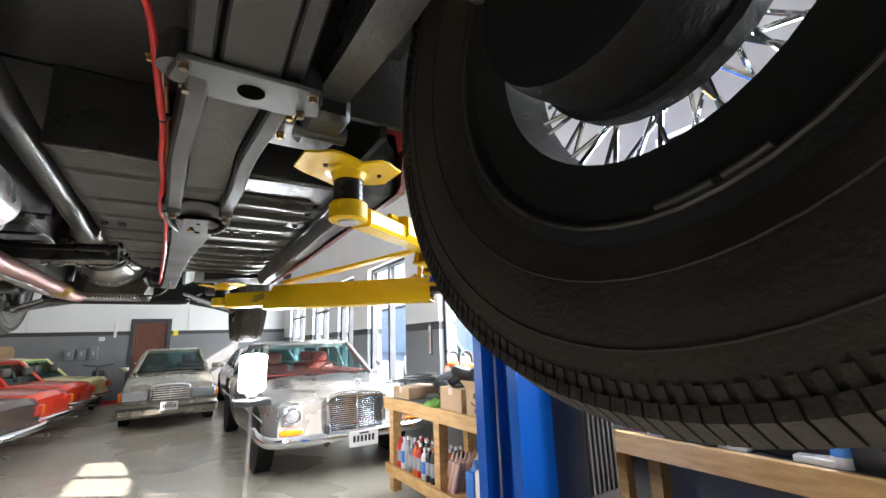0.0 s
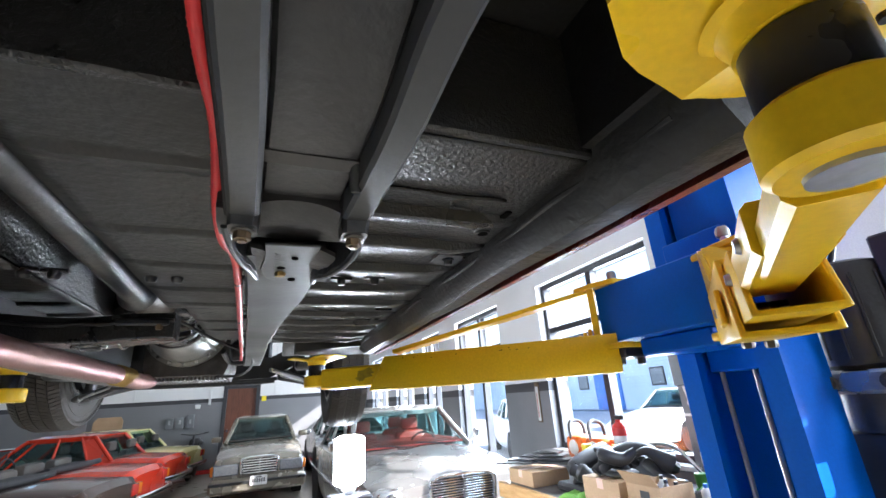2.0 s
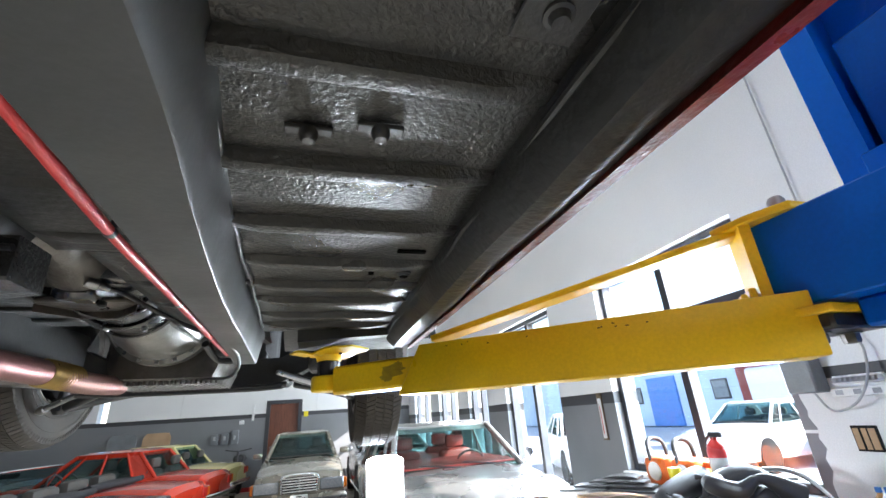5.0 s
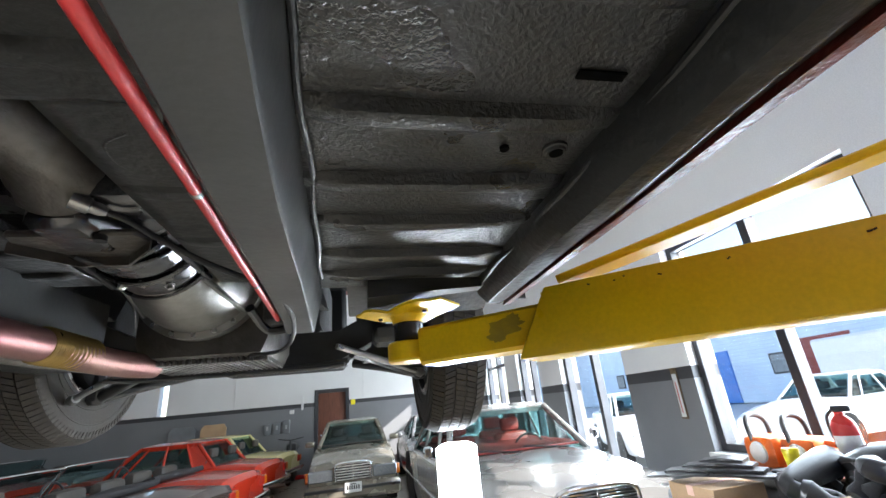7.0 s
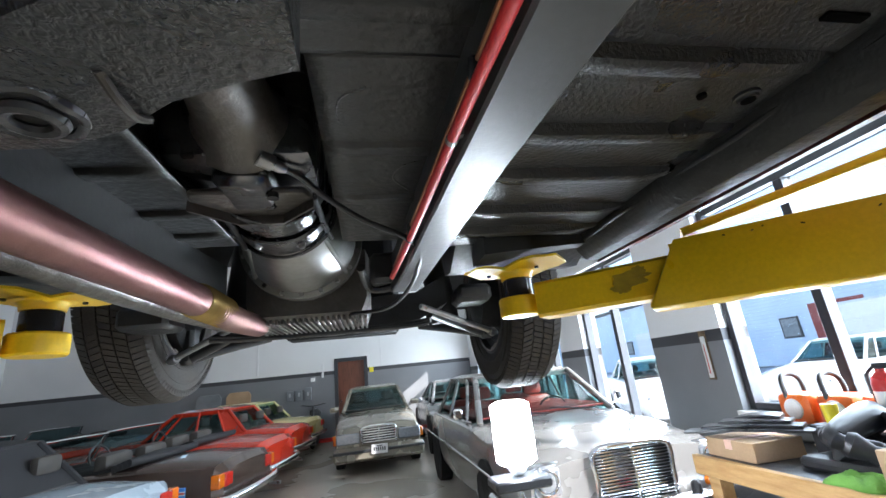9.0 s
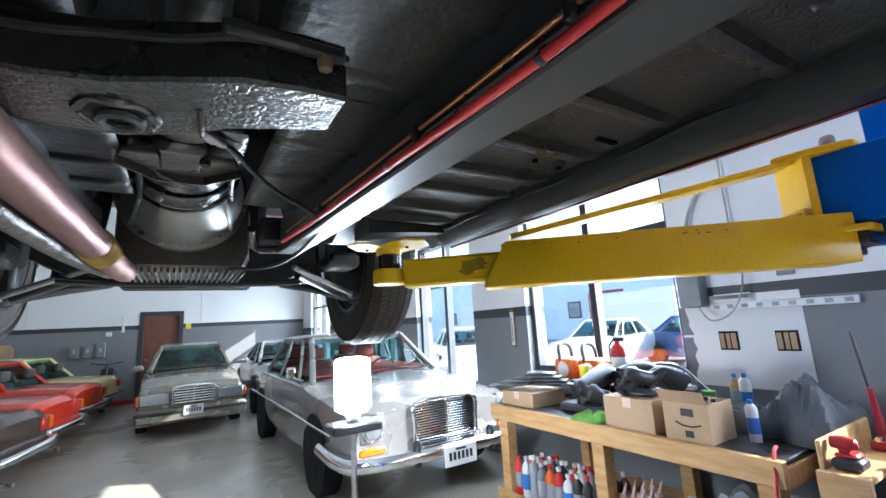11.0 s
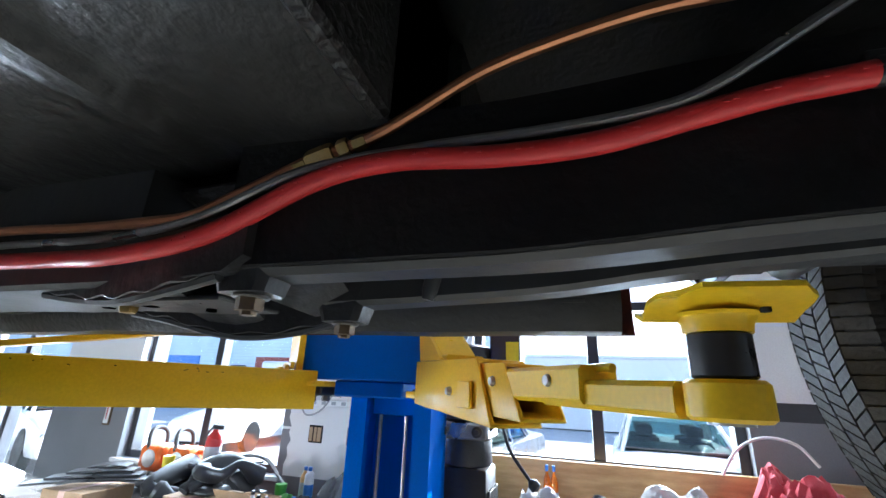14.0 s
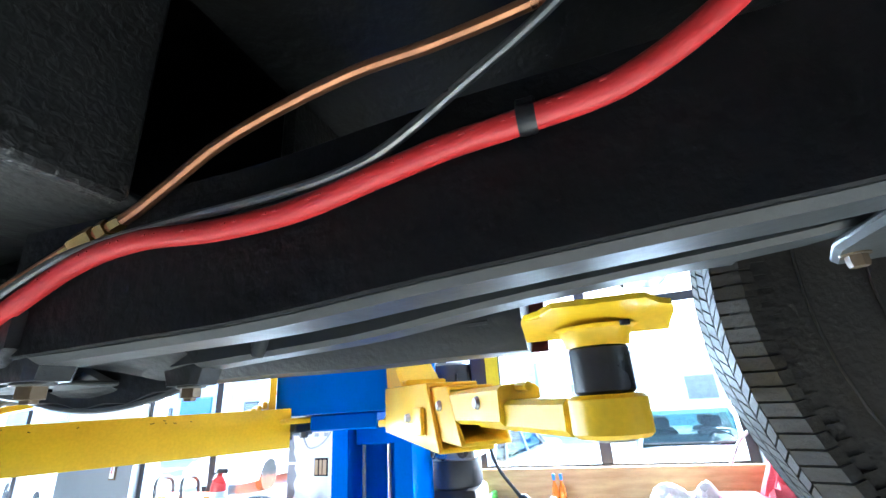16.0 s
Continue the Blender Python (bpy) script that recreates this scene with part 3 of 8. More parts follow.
def front_arm(side):
    cx = -0.33

    def mx(x):
        return cx + side * (x - cx)

    top = lift_part("arm", "long yellow telescopic arm", side, 0.055, -0.07, -0.012)
    a, b, c = Vector((mx(0.955), 1.515, 1.575)), Vector((mx(0.36), 2.02, 1.575)), Vector((mx(0.19), 2.165, 1.572))
    w = (b - a).normalized()
    bm = B()
    channel(bm, a + w * 0.02, b, 0.105, 0.106, 0.009, 0.028)
    part("outer_arm", bm, "yellow", top)
    bm = B()
    beam(bm, b - w * 0.25, c, 0.076, 0.068)
    part("inner_arm", bm, "yellow", top)
    bm = B()
    beam(bm, b - w * 0.13 + Vector((0, 0, 0.050)), b - w * 0.02 + Vector((0, 0, 0.043)), 0.085, 0.012, bevel=0.003)
    part("end_band", bm, "yellow", top)
    # fork that grips the carriage: upper and lower tongues with a web
    for z0, z1 in ((1.767, 1.782), (1.585, 1.600)):
        bm = B()
        plate(bm, [(mx(0.90), 1.46), (mx(1.06), 1.46), (mx(1.06), 1.56), (mx(0.99), 1.62), (mx(0.87), 1.60), (mx(0.875), 1.53)], z0, z1, 0.003)
        part("tongue", bm, "yellow", top)
    bm = B()
    beam(bm, (mx(0.908), 1.582, 1.695), (mx(0.922), 1.570, 1.695), 0.10, 0.160, bevel=0.005)
    for k in range(5):
        u = k / 4
        box(bm, -0.05, 0.05, -0.006, 0.006, -0.010, 0.010, 0.003, m=Matrix.Translation(Vector((mx(0.902 - 0.045 * u), 1.590 + 0.038 * u, 1.640 - 0.022 * u * (2 - u)))) @ Matrix.Rotation(math.atan2(w.y, w.x) + math.pi / 2, 4, "Z"))
    part("web", bm, "yellow", top)
    bm = B()
    beam(bm, (mx(0.93), 1.575, 1.772), (mx(0.40), 2.00, 1.645), 0.06, 0.014, bevel=0.003)
    part("strap", bm, "yellow", top)
    bm = B()
    spin(bm, (mx(0.155), 2.195, 1.550), (mx(0.155), 2.195, 1.588), [(0, 0.040), (0.1, 0.043), (0.9, 0.043), (1, 0.040)], 28)
    part("ring", bm, "yellow", top)
    pad(top, (0.155, 2.195, 1.640), 0.9, mx)
    # worn dark smear where the inner arm slides, and small chips along the outer one
    n = w.cross(Vector((0, 0, 1))).normalized() * (-side)
    rnd = random.Random(31)
    for k, (u, v, ru, rv) in enumerate(((0.050, 0.004, 0.030, 0.013), (0.066, -0.010, 0.016, 0.010), (0.036, 0.014, 0.013, 0.009))):
        bm = B()
        p = b + w * u + Vector((0, 0, v)) + n * (0.0381 + 0.0004 * k)
        edge = [(1 + 0.45 * noise.noise(Vector((2.3 * math.cos(q), 2.3 * math.sin(q), 5.0 * k + 1))), q) for q in (2 * math.pi * i / 36 for i in range(36))]
        rings(bm, [[p + w * (ru * g * math.cos(q)) + Vector((0, 0, rv * g * math.sin(q))) + n * e for g, q in edge] for e in (0.0, 0.0005)])
        part("grease_smear", bm, "grease", top, "dark grease smear on the paint")
    for k in range(11):
        bm = B()
        p = a + (b - a) * (0.34 + 0.56 * rnd.random()) + Vector((0, 0, 0.034 + 0.010 * rnd.random())) + n * 0.0528
        g = rnd.uniform(0.0012, 0.0035)
        box(bm, -g, g, -0.0006, 0.0006, -0.0010, 0.0010, m=Matrix.Translation(p) @ Matrix.Rotation(math.atan2(w.y, w.x), 4, "Z") @ Matrix.Rotation(rnd.uniform(-0.5, 0.5), 4, "Y"))
        part("paint_chip", bm, "deep", top, "small dark chip in the paint")
    return top


def rear_arm(side):
    cx = -0.33

    def mx(x):
        return cx + side * (x - cx)

    top = lift_part("arm", "short yellow telescopic arm", side, 0.046, -0.048, -0.030)
    a, b, c, d = Vector((mx(0.955), 1.15, 1.625)), Vector((mx(0.60), 0.865, 1.615)), Vector((mx(0.47), 0.775, 1.612)), Vector((mx(0.275), 0.634, 1.609))
    way, end = (b - a).normalized(), (d - c).normalized()
    n = way.cross(Vector((0, 0, 1))).normalized() * side
    bm = B()
    channel(bm, a + way * 0.06, b, 0.106, 0.106, 0.008, 0.030, 0.012)
    part("outer_arm", bm, "yellow", top)
    bm = B()
    channel(bm, b - way * 0.20, b + way * 0.085, 0.088, 0.088, 0.007, 0.028, 0.004)
    part("middle_arm", bm, "yellow", top)
    bm = B()
    beam(bm, c - way * 0.12 + Vector((0, 0, 0.008)), c + end * 0.10 + Vector((0, 0, 0.012)), 0.062, 0.050)
    beam(bm, c, d, 0.048, 0.036)
    part("inner_arm", bm, "yellow", top)
    bm = B()
    for s in (-1, 1):
        if s > 0:
            part("side_plate", bm, "yellow", top)
            bm = B()
        box(bm, -0.03, 0.028, -0.004, 0.004, -0.028, 0.022, 0.002, m=Matrix.Translation(b - way * 0.065 + n * s * 0.060 - Vector((0, 0, 0.012))) @ Matrix.Rotation(math.atan2(way.y, way.x), 4, "Z"))
    part("side_plate", bm, "yellow", top)
    for p, w in ((a.lerp(b, 0.66) - Vector((0, 0, 0.012)), 0.112), (b + way * 0.02 + Vector((0, 0, 0.012)), 0.088), (c + end * 0.03 + Vector((0, 0, 0.016)), 0.062)):
        bm = B()
        spin(bm, p - n * (w / 2 + 0.007), p + n * (w / 2 + 0.007), [(0, 0.007), (0.05, 0.009), (0.95, 0.009), (1, 0.007)], 12)
        part("stop_pin", bm, "steel", top, "bare steel stop pin")
    for z0, z1 in ((1.767, 1.782), (1.583, 1.600)):
        bm = B()
        plate(bm, [(mx(0.90), 1.19), (mx(1.06), 1.19), (mx(1.06), 1.10), (mx(0.97), 1.02), (mx(0.86), 1.04), (mx(0.87), 1.12)], z0, z1, 0.003)
        part("tongue", bm, "yellow", top)
    # gusset rising from the arm to the upper tongue
    bm = B()
    lo, hi = a + way * 0.09, a + way * 0.24
    for s in (-1, 1):
        q = [lo + n * s * 0.045 + Vector((0, 0, 0.054)), hi + n * s * 0.045 + Vector((0, 0, 0.054)), lo + way * 0.02 + n * s * 0.045 + Vector((0, 0, 0.145)), lo - way * 0.02 + n * s * 0.045 + Vector((0, 0, 0.145))]
        rings(bm, [q, [p + n * 0.008 for p in q]])
    beam(bm, hi - way * 0.02 + Vector((0, 0, 0.062)), lo + Vector((0, 0, 0.150)), 0.088, 0.010, bevel=0.002)
    beam(bm, hi - way * 0.06 + Vector((0, 0, 0.060)), hi + way * 0.02 + Vector((0, 0, 0.060)), 0.095, 0.012, bevel=0.003)
    part("gusset", bm, "yellow", top)
    bm = B()
    tube(bm, [c + end * 0.03 + Vector((0, 0, 0.03)), c + end * 0.11 + Vector((0, 0, 0.034)), c + end * 0.13 + Vector((0, 0, 0.033))], 0.006, 8)
    part("stop_rod", bm, "yellow", top)
    bm = B()
    spin(bm, (mx(0.243), 0.612, 1.592), (mx(0.243), 0.612, 1.628), [(0, 0.031), (0.1, 0.035), (0.9, 0.035), (1, 0.031)], 32)
    part("ring", bm, "yellow", top)
    bm = B()
    cyl(bm, (mx(0.243), 0.612, 1.589), (mx(0.243), 0.612, 1.5935), 0.019, seg=24)
    part("ring_plug", bm, "galv", top, "grey steel plug")
    pad(top, (0.243, 0.612, 1.684), 1.62, mx, 0.93)
    return top


for s in (1, -1):
    front_arm(s)
    rear_arm(s)

# power unit beside the column
unit = thing("power_unit", "black hydraulic power unit with ribbed tank bolted beside the blue column", "hydraulic pump")
UX, UY = 1.33, 1.085
bm = B()
box(bm, UX - 0.085, UX + 0.085, UY - 0.09, UY + 0.09, 0.72, 1.335, 0.016, seg=2)
tank = part("tank", bm, "black_plastic", unit)
for k in range(6):
    bm = B()
    box(bm, UX - 0.073 + 0.026 * k, UX - 0.060 + 0.026 * k, UY - 0.099, UY - 0.089, 0.78, 1.27, 0.003)
    part("rib", bm, "black_plastic", tank)
bm = B()
spin(bm, (UX, UY, 1.335), (UX, UY, 1.42), [(0, 0.085), (0.1, 0.09), (1, 0.088)], 28)
part("pump_neck", bm, "black_plastic", unit)
bm = B()
spin(bm, (UX, UY, 1.475), (UX, UY, 1.74), [(0, 0.082), (0.04, 0.098), (0.9, 0.098), (0.96, 0.09), (1, 0.06)], 32)
motor = part("motor", bm, "black_plastic", unit)
for k in range(12):
    t = 2 * math.pi * k / 12
    bm = B()
    cyl(bm, (UX + 0.098 * math.cos(t), UY + 0.098 * math.sin(t), 1.50), (UX + 0.098 * math.cos(t), UY + 0.098 * math.sin(t), 1.70), 0.004, seg=6)
    part("fin", bm, "black_plastic", motor)
bm = B()
box(bm, UX - 0.10, UX + 0.085, UY - 0.095, UY + 0.095, 1.42, 1.475, 0.008)
block = part("valve_block", bm, "steel", unit, "bare cast alloy valve block")
for y in (-0.06, 0.06):
    bm = B()
    spin(bm, (UX - 0.10, UY + y, 1.447), (UX - 0.122, UY + y, 1.447), [(0, 0.018), (0.6, 0.018), (0.65, 0.010), (1, 0.008)], 12)
    part("plug", bm, "alloy", block)
bm = B()
box(bm, UX - 0.05, UX + 0.08, UY - 0.20, UY - 0.09, 1.60, 1.78, 0.006)
sw = part("switch_box", bm, "black_plastic", unit)
bm = B()
box(bm, UX - 0.053, UX - 0.0505, UY - 0.195, UY - 0.15, 1.62, 1.75)
part("sticker", bm, "bright_yellow", sw, "yellow warning sticker")
bm = B()
tube(bm, [(UX - 0.06, UY - 0.09, 1.45), (UX - 0.06, UY - 0.125, 1.475), (UX - 0.06, UY - 0.14, 1.46), (UX - 0.06, UY - 0.165, 1.39), (UX - 0.06, UY - 0.23, 1.305)], 0.006, 8)
spin(bm, (UX - 0.06, UY - 0.225, 1.312), (UX - 0.06, UY - 0.25, 1.285), [(0, 0.008), (0.3, 0.018), (0.8, 0.018), (1, 0.006)], 14)
part("lever", bm, "black_plastic", unit, "lowering lever with ball knob")
bm = B()
box(bm, UX - 0.05, UX + 0.03, UY + 0.07, PY - 0.135, 1.50, 1.66, 0.004)
part("mount", bm, "blue", unit)
for k in range(2):
    hose = thing("hydraulic_hose", "black rubber hydraulic hose hanging from the lift column", "hose", "hydraulic hoses")
    bm = B()
    tube(bm, [(UX - 0.02 + 0.04 * k, UY + 0.05, 1.70), (UX + 0.03 * k, UY, 1.86), (1.36 + 0.03 * k, 1.12, 2.1), (1.30, 1.16, 2.6 + 0.05 * k), (1.25, 1.24, 3.3)], 0.010, 10)
    part("hose_run", bm, "black_plastic", hose)

# ---------------------------------------------------------------- the sports car on the lift
CX = -0.33
FLOOR_Z, RAIL_Z = 1.700, 1.632
sports_car = thing("sports_car", "red classic sports car raised on a lift, black underside", "car")


def mirror(x):
    return 2 * CX - x


def floor_pan(name, x0, x1, y0, y1, ribs, z=FLOOR_Z, rib=0.015, mat="undercoat"):
    """A pressed floor: a fine grid whose ribs run across the car."""
    bm = B()
    nx, ny = 10, int((y1 - y0) / 0.005)
    rows = []
    for j in range(ny + 1):
        y = y0 + (y1 - y0) * j / ny
        row = []
        for i in range(nx + 1):
            u = i / nx
            x = x0 + (x1 - x0) * u
            dz = 0.0
            if 0.06 < u < 0.94:
                for c in ribs:
                    q = abs(y - c) / 0.015
                    if q < 1:
                        dz -= rib * min(1.0, (1 - q) * 2.6) * min(1, (u - 0.06) * 14, (0.94 - u) * 14)
            dz += 0.0025 * noise.noise(Vector((x * 7, y * 7, 1.3)))
            row.append(bm.verts.new((x, y, z + dz)))
        rows.append(row)
    for a, b in zip(rows, rows[1:]):
        for i in range(nx):
            bm.faces.new((a[i], a[i + 1], b[i + 1], b[i]))
    ob = part(name, bm, mat, sports_car)
    so = ob.modifiers.new("thick", "SOLIDIFY")
    so.thickness, so.offset = 0.004, 1
    return ob


RIBS = [0.94, 1.045, 1.17, 1.305, 1.445, 1.58, 1.70, 1.81, 1.94, 2.04]
floor_pan("floor_pan", -0.07, 0.262, 0.78, 2.14, RIBS)
floor_pan("floor_pan", mirror(0.262), mirror(-0.07), 0.78, 2.14, RIBS)
floor_pan("inner_floor", -0.285, -0.075, 0.778, 1.60, [0.906, 1.10, 1.25, 1.41, 1.55], FLOOR_Z + 0.008, 0.006, "smooth_coat")
floor_pan("inner_floor", -0.250, -0.075, 1.60, 2.10, [1.75, 1.9], FLOOR_Z + 0.008, 0.006, "smooth_coat")
floor_pan("inner_floor", mirror(-0.075), mirror(-0.22), 0.778, 2.10, RIBS, FLOOR_Z + 0.010, 0.006, "smooth_coat")
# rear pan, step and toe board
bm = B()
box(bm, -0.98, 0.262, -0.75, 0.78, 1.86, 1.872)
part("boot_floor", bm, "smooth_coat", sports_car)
for x0, x1, y in ((0.0, 0.262, 0.77), (mirror(0.262), mirror(0.0), 0.77), (-0.285, -0.11, 0.772), (mirror(-0.11), mirror(-0.285), 0.772)):
    bm = B()
    box(bm, x0, x1, y, y + 0.012, 1.702, 1.858, 0.003)
    part("heel_step", bm, "undercoat", sports_car)
for x0, x1 in ((0.0, 0.262), (mirror(0.262), mirror(0.0))):
    bm = B()
    rings(bm, [[(x, 2.13, 1.70), (x, 2.22, 1.66), (x, 2.29, 1.67), (x, 2.36, 1.80), (x, 2.30, 1.90), (x, 2.13, 1.72)] for x in (x0 - 0.02, x1 + 0.03)])
    part("toe_board", bm, "satin", sports_car)

# the tunnel above the gearbox
bm = B()
sec = [(-0.125, 0.0), (-0.10, 0.12), (-0.05, 0.19), (0.05, 0.19), (0.10, 0.12), (0.125, 0.0), (0.135, 0.0), (0.11, 0.13), (0.055, 0.203), (-0.055, 0.203), (-0.11, 0.13), (-0.135, 0.0)]
rings(bm, [[(CX + u * k, y, FLOOR_Z + 0.012 + v * k2) for u, v in sec] for y, k, k2 in ((0.80, 0.85, 0.8), (1.4, 0.92, 0.85), (1.7, 1.1, 1.0), (2.1, 1.5, 1.1), (2.4, 1.9, 1.2))])
part("tunnel", bm, "undercoat", sports_car)

# sills with the red painted outer edge
for sgn in (1, -1):
    def sx(x):
        return x if sgn > 0 else mirror(x)

    bm = B()
    sec = [(0.248, 1.705), (0.258, 1.672), (0.275, 1.653), (0.300, 1.650), (0.326, 1.662), (0.338, 1.69), (0.34, 1.73), (0.33, 1.80), (0.25, 1.80)]
    rings(bm, [[(sx(x), y, z + 0.004 * noise.noise(Vector((x, y * 5, 0)))) for x, z in sec] for y in [0.64 + 0.06 * k for k in range(26)]])
    sill = part("sill", bm, "smooth_coat", sports_car)
    bm = B()
    sec = [(0.323, 1.6535), (0.341, 1.656), (0.354, 1.70), (0.356, 1.76), (0.338, 1.76), (0.333, 1.675)]
    rings(bm, [[(sx(x + 0.0012 * noise.noise(Vector((y * 9, x * 40, 0)))), y, z) for x, z in sec] for y in [0.62 + 0.06 * k for k in range(27)]])
    part("painted_edge", bm, "rust", sill, "chipped red paint along the sill")
    bm = B()
    tube(bm, [(sx(0.256 + 0.003 * math.sin(k * 2.1)), 0.68 + 0.092 * k, 1.688 + 0.002 * math.sin(k * 3.3)) for k in range(17)], 0.0045, 8, 3)
    part("seam", bm, "smooth_coat", sill)
    # added flat-black sheet: hides the red skin and keeps the cavity dark
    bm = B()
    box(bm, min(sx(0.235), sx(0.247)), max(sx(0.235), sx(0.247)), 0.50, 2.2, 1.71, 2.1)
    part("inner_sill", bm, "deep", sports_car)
    # outer bodywork above the sill
    bm = B()
    rings(bm, [[(sx(x), y, z) for x, z in ((0.34, 1.74), (0.40, 1.95), (0.42, 2.15), (0.30, 2.28), (0.30, 1.80))] for y in (0.64, 1.2, 2.2)])
    part("door_skin", bm, "dark_red_car", sports_car)

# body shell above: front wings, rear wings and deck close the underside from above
# added black sheet under the shell, keeping the cavity above the floor dark
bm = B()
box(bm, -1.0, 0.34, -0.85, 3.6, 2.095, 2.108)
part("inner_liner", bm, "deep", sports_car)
bm = B()
shell = [(-0.98, 0.48, 2.12, 2.18, 2.22), (-0.85, 0.60, 2.11, 2.26, 2.30), (-0.3, 0.68, 2.11, 2.34, 2.39), (0.4, 0.69, 2.11, 2.36, 2.38), (1.7, 0.69, 2.11, 2.36, 2.38), (2.3, 0.68, 2.11, 2.35, 2.42), (3.3, 0.64, 2.11, 2.28, 2.35), (3.65, 0.56, 2.11, 2.22, 2.27), (3.78, 0.44, 2.12, 2.17, 2.21)]
loops = []
for y, w, zb, ze, zc in shell:
    half = [(0.0, zb), (w * 0.9, zb), (w, zb + 0.03), (w * 0.98, ze - 0.03), (w * 0.92, ze), (w * 0.5, zc - 0.008), (0.0, zc)]
    loops.append([Vector((CX + x, y, z)) for x, z in half] + [Vector((CX - x, y, z)) for x, z in half[1:-1][::-1]])
rings(bm, loops)
part("upper_body", bm, "dark_red_car", sports_car, "red painted upper bodywork")
bm = B()
box(bm, CX - 0.52, CX + 0.52, 0.55, 1.62, 2.385, 2.392, 0.003)
part("cockpit_cover", bm, "black_cloth", sports_car, "black cloth cockpit cover")
bm = B()
tube(bm, [(CX - 0.58, 1.85, 2.36), (CX - 0.53, 1.66, 2.64), (CX - 0.4, 1.63, 2.68), (CX + 0.4, 1.63, 2.68), (CX + 0.53, 1.66, 2.64), (CX + 0.58, 1.85, 2.36)], 0.014, 8)
part("windscreen_frame", bm, "chrome", sports_car)
for sgn in (1, -1):
    def sx(x):
        return x if sgn > 0 else mirror(x)

    for yc, z, ra in ((0.065, 1.735, 0.43), (2.80, 1.72, 0.40)):
        bm = B()
        n = 14
        arc = [(yc + ra * math.cos(math.pi * k / n), z + ra * math.sin(math.pi * k / n)) for k in range(n + 1)]
        rings(bm, [[Vector((sx(x), y, w)) for x in (0.15, 0.47)] + [Vector((sx(x), yc + (y - yc) * 1.03, z + (w - z) * 1.03)) for x in (0.47, 0.15)] for y, w in arc], caps=True)
        part("wheel_arch", bm, "smooth_coat", sports_car)
        bm = B()
        rings(bm, [[Vector((sx(0.46), y, w)), Vector((sx(0.475), y, w)), Vector((sx(0.44), yc + (y - yc) * 1.22, max(w, z) + 0.08 + 0.03)), Vector((sx(0.42), yc + (y - yc) * 1.22, max(w, z) + 0.11))] for y, w in arc])
        part("wing", bm, "smooth_coat", sports_car)
    # inner wing and bulkhead, dark
    bm = B()
    box(bm, min(sx(0.10), sx(0.16)), max(sx(0.10), sx(0.16)), -0.35, 0.60, 1.74, 2.1, 0.02)
    part("inner_wing", bm, "undercoat", sports_car)


def rail(name, side, pts, w, h, mat="chassis", c=0.0035):
    """A box rail through (x, y, z of its underside) with softened edges."""
    bm = B()
    loops = []
    line = smooth_line(pts, 5)
    for x, y, z in line:
        sec = [(-w / 2 + c, 0), (w / 2 - c, 0), (w / 2, c), (w / 2, h - c), (w / 2 - c, h), (-w / 2 + c, h), (-w / 2, h - c), (-w / 2, c)]
        loops.append([Vector(((x if side > 0 else mirror(x)) + u, y, z + v + 0.0012 * noise.noise(Vector((y * 11, u * 30, z))))) for u, v in sec])
    rings(bm, loops)
    return part(name, bm, mat, sports_car)


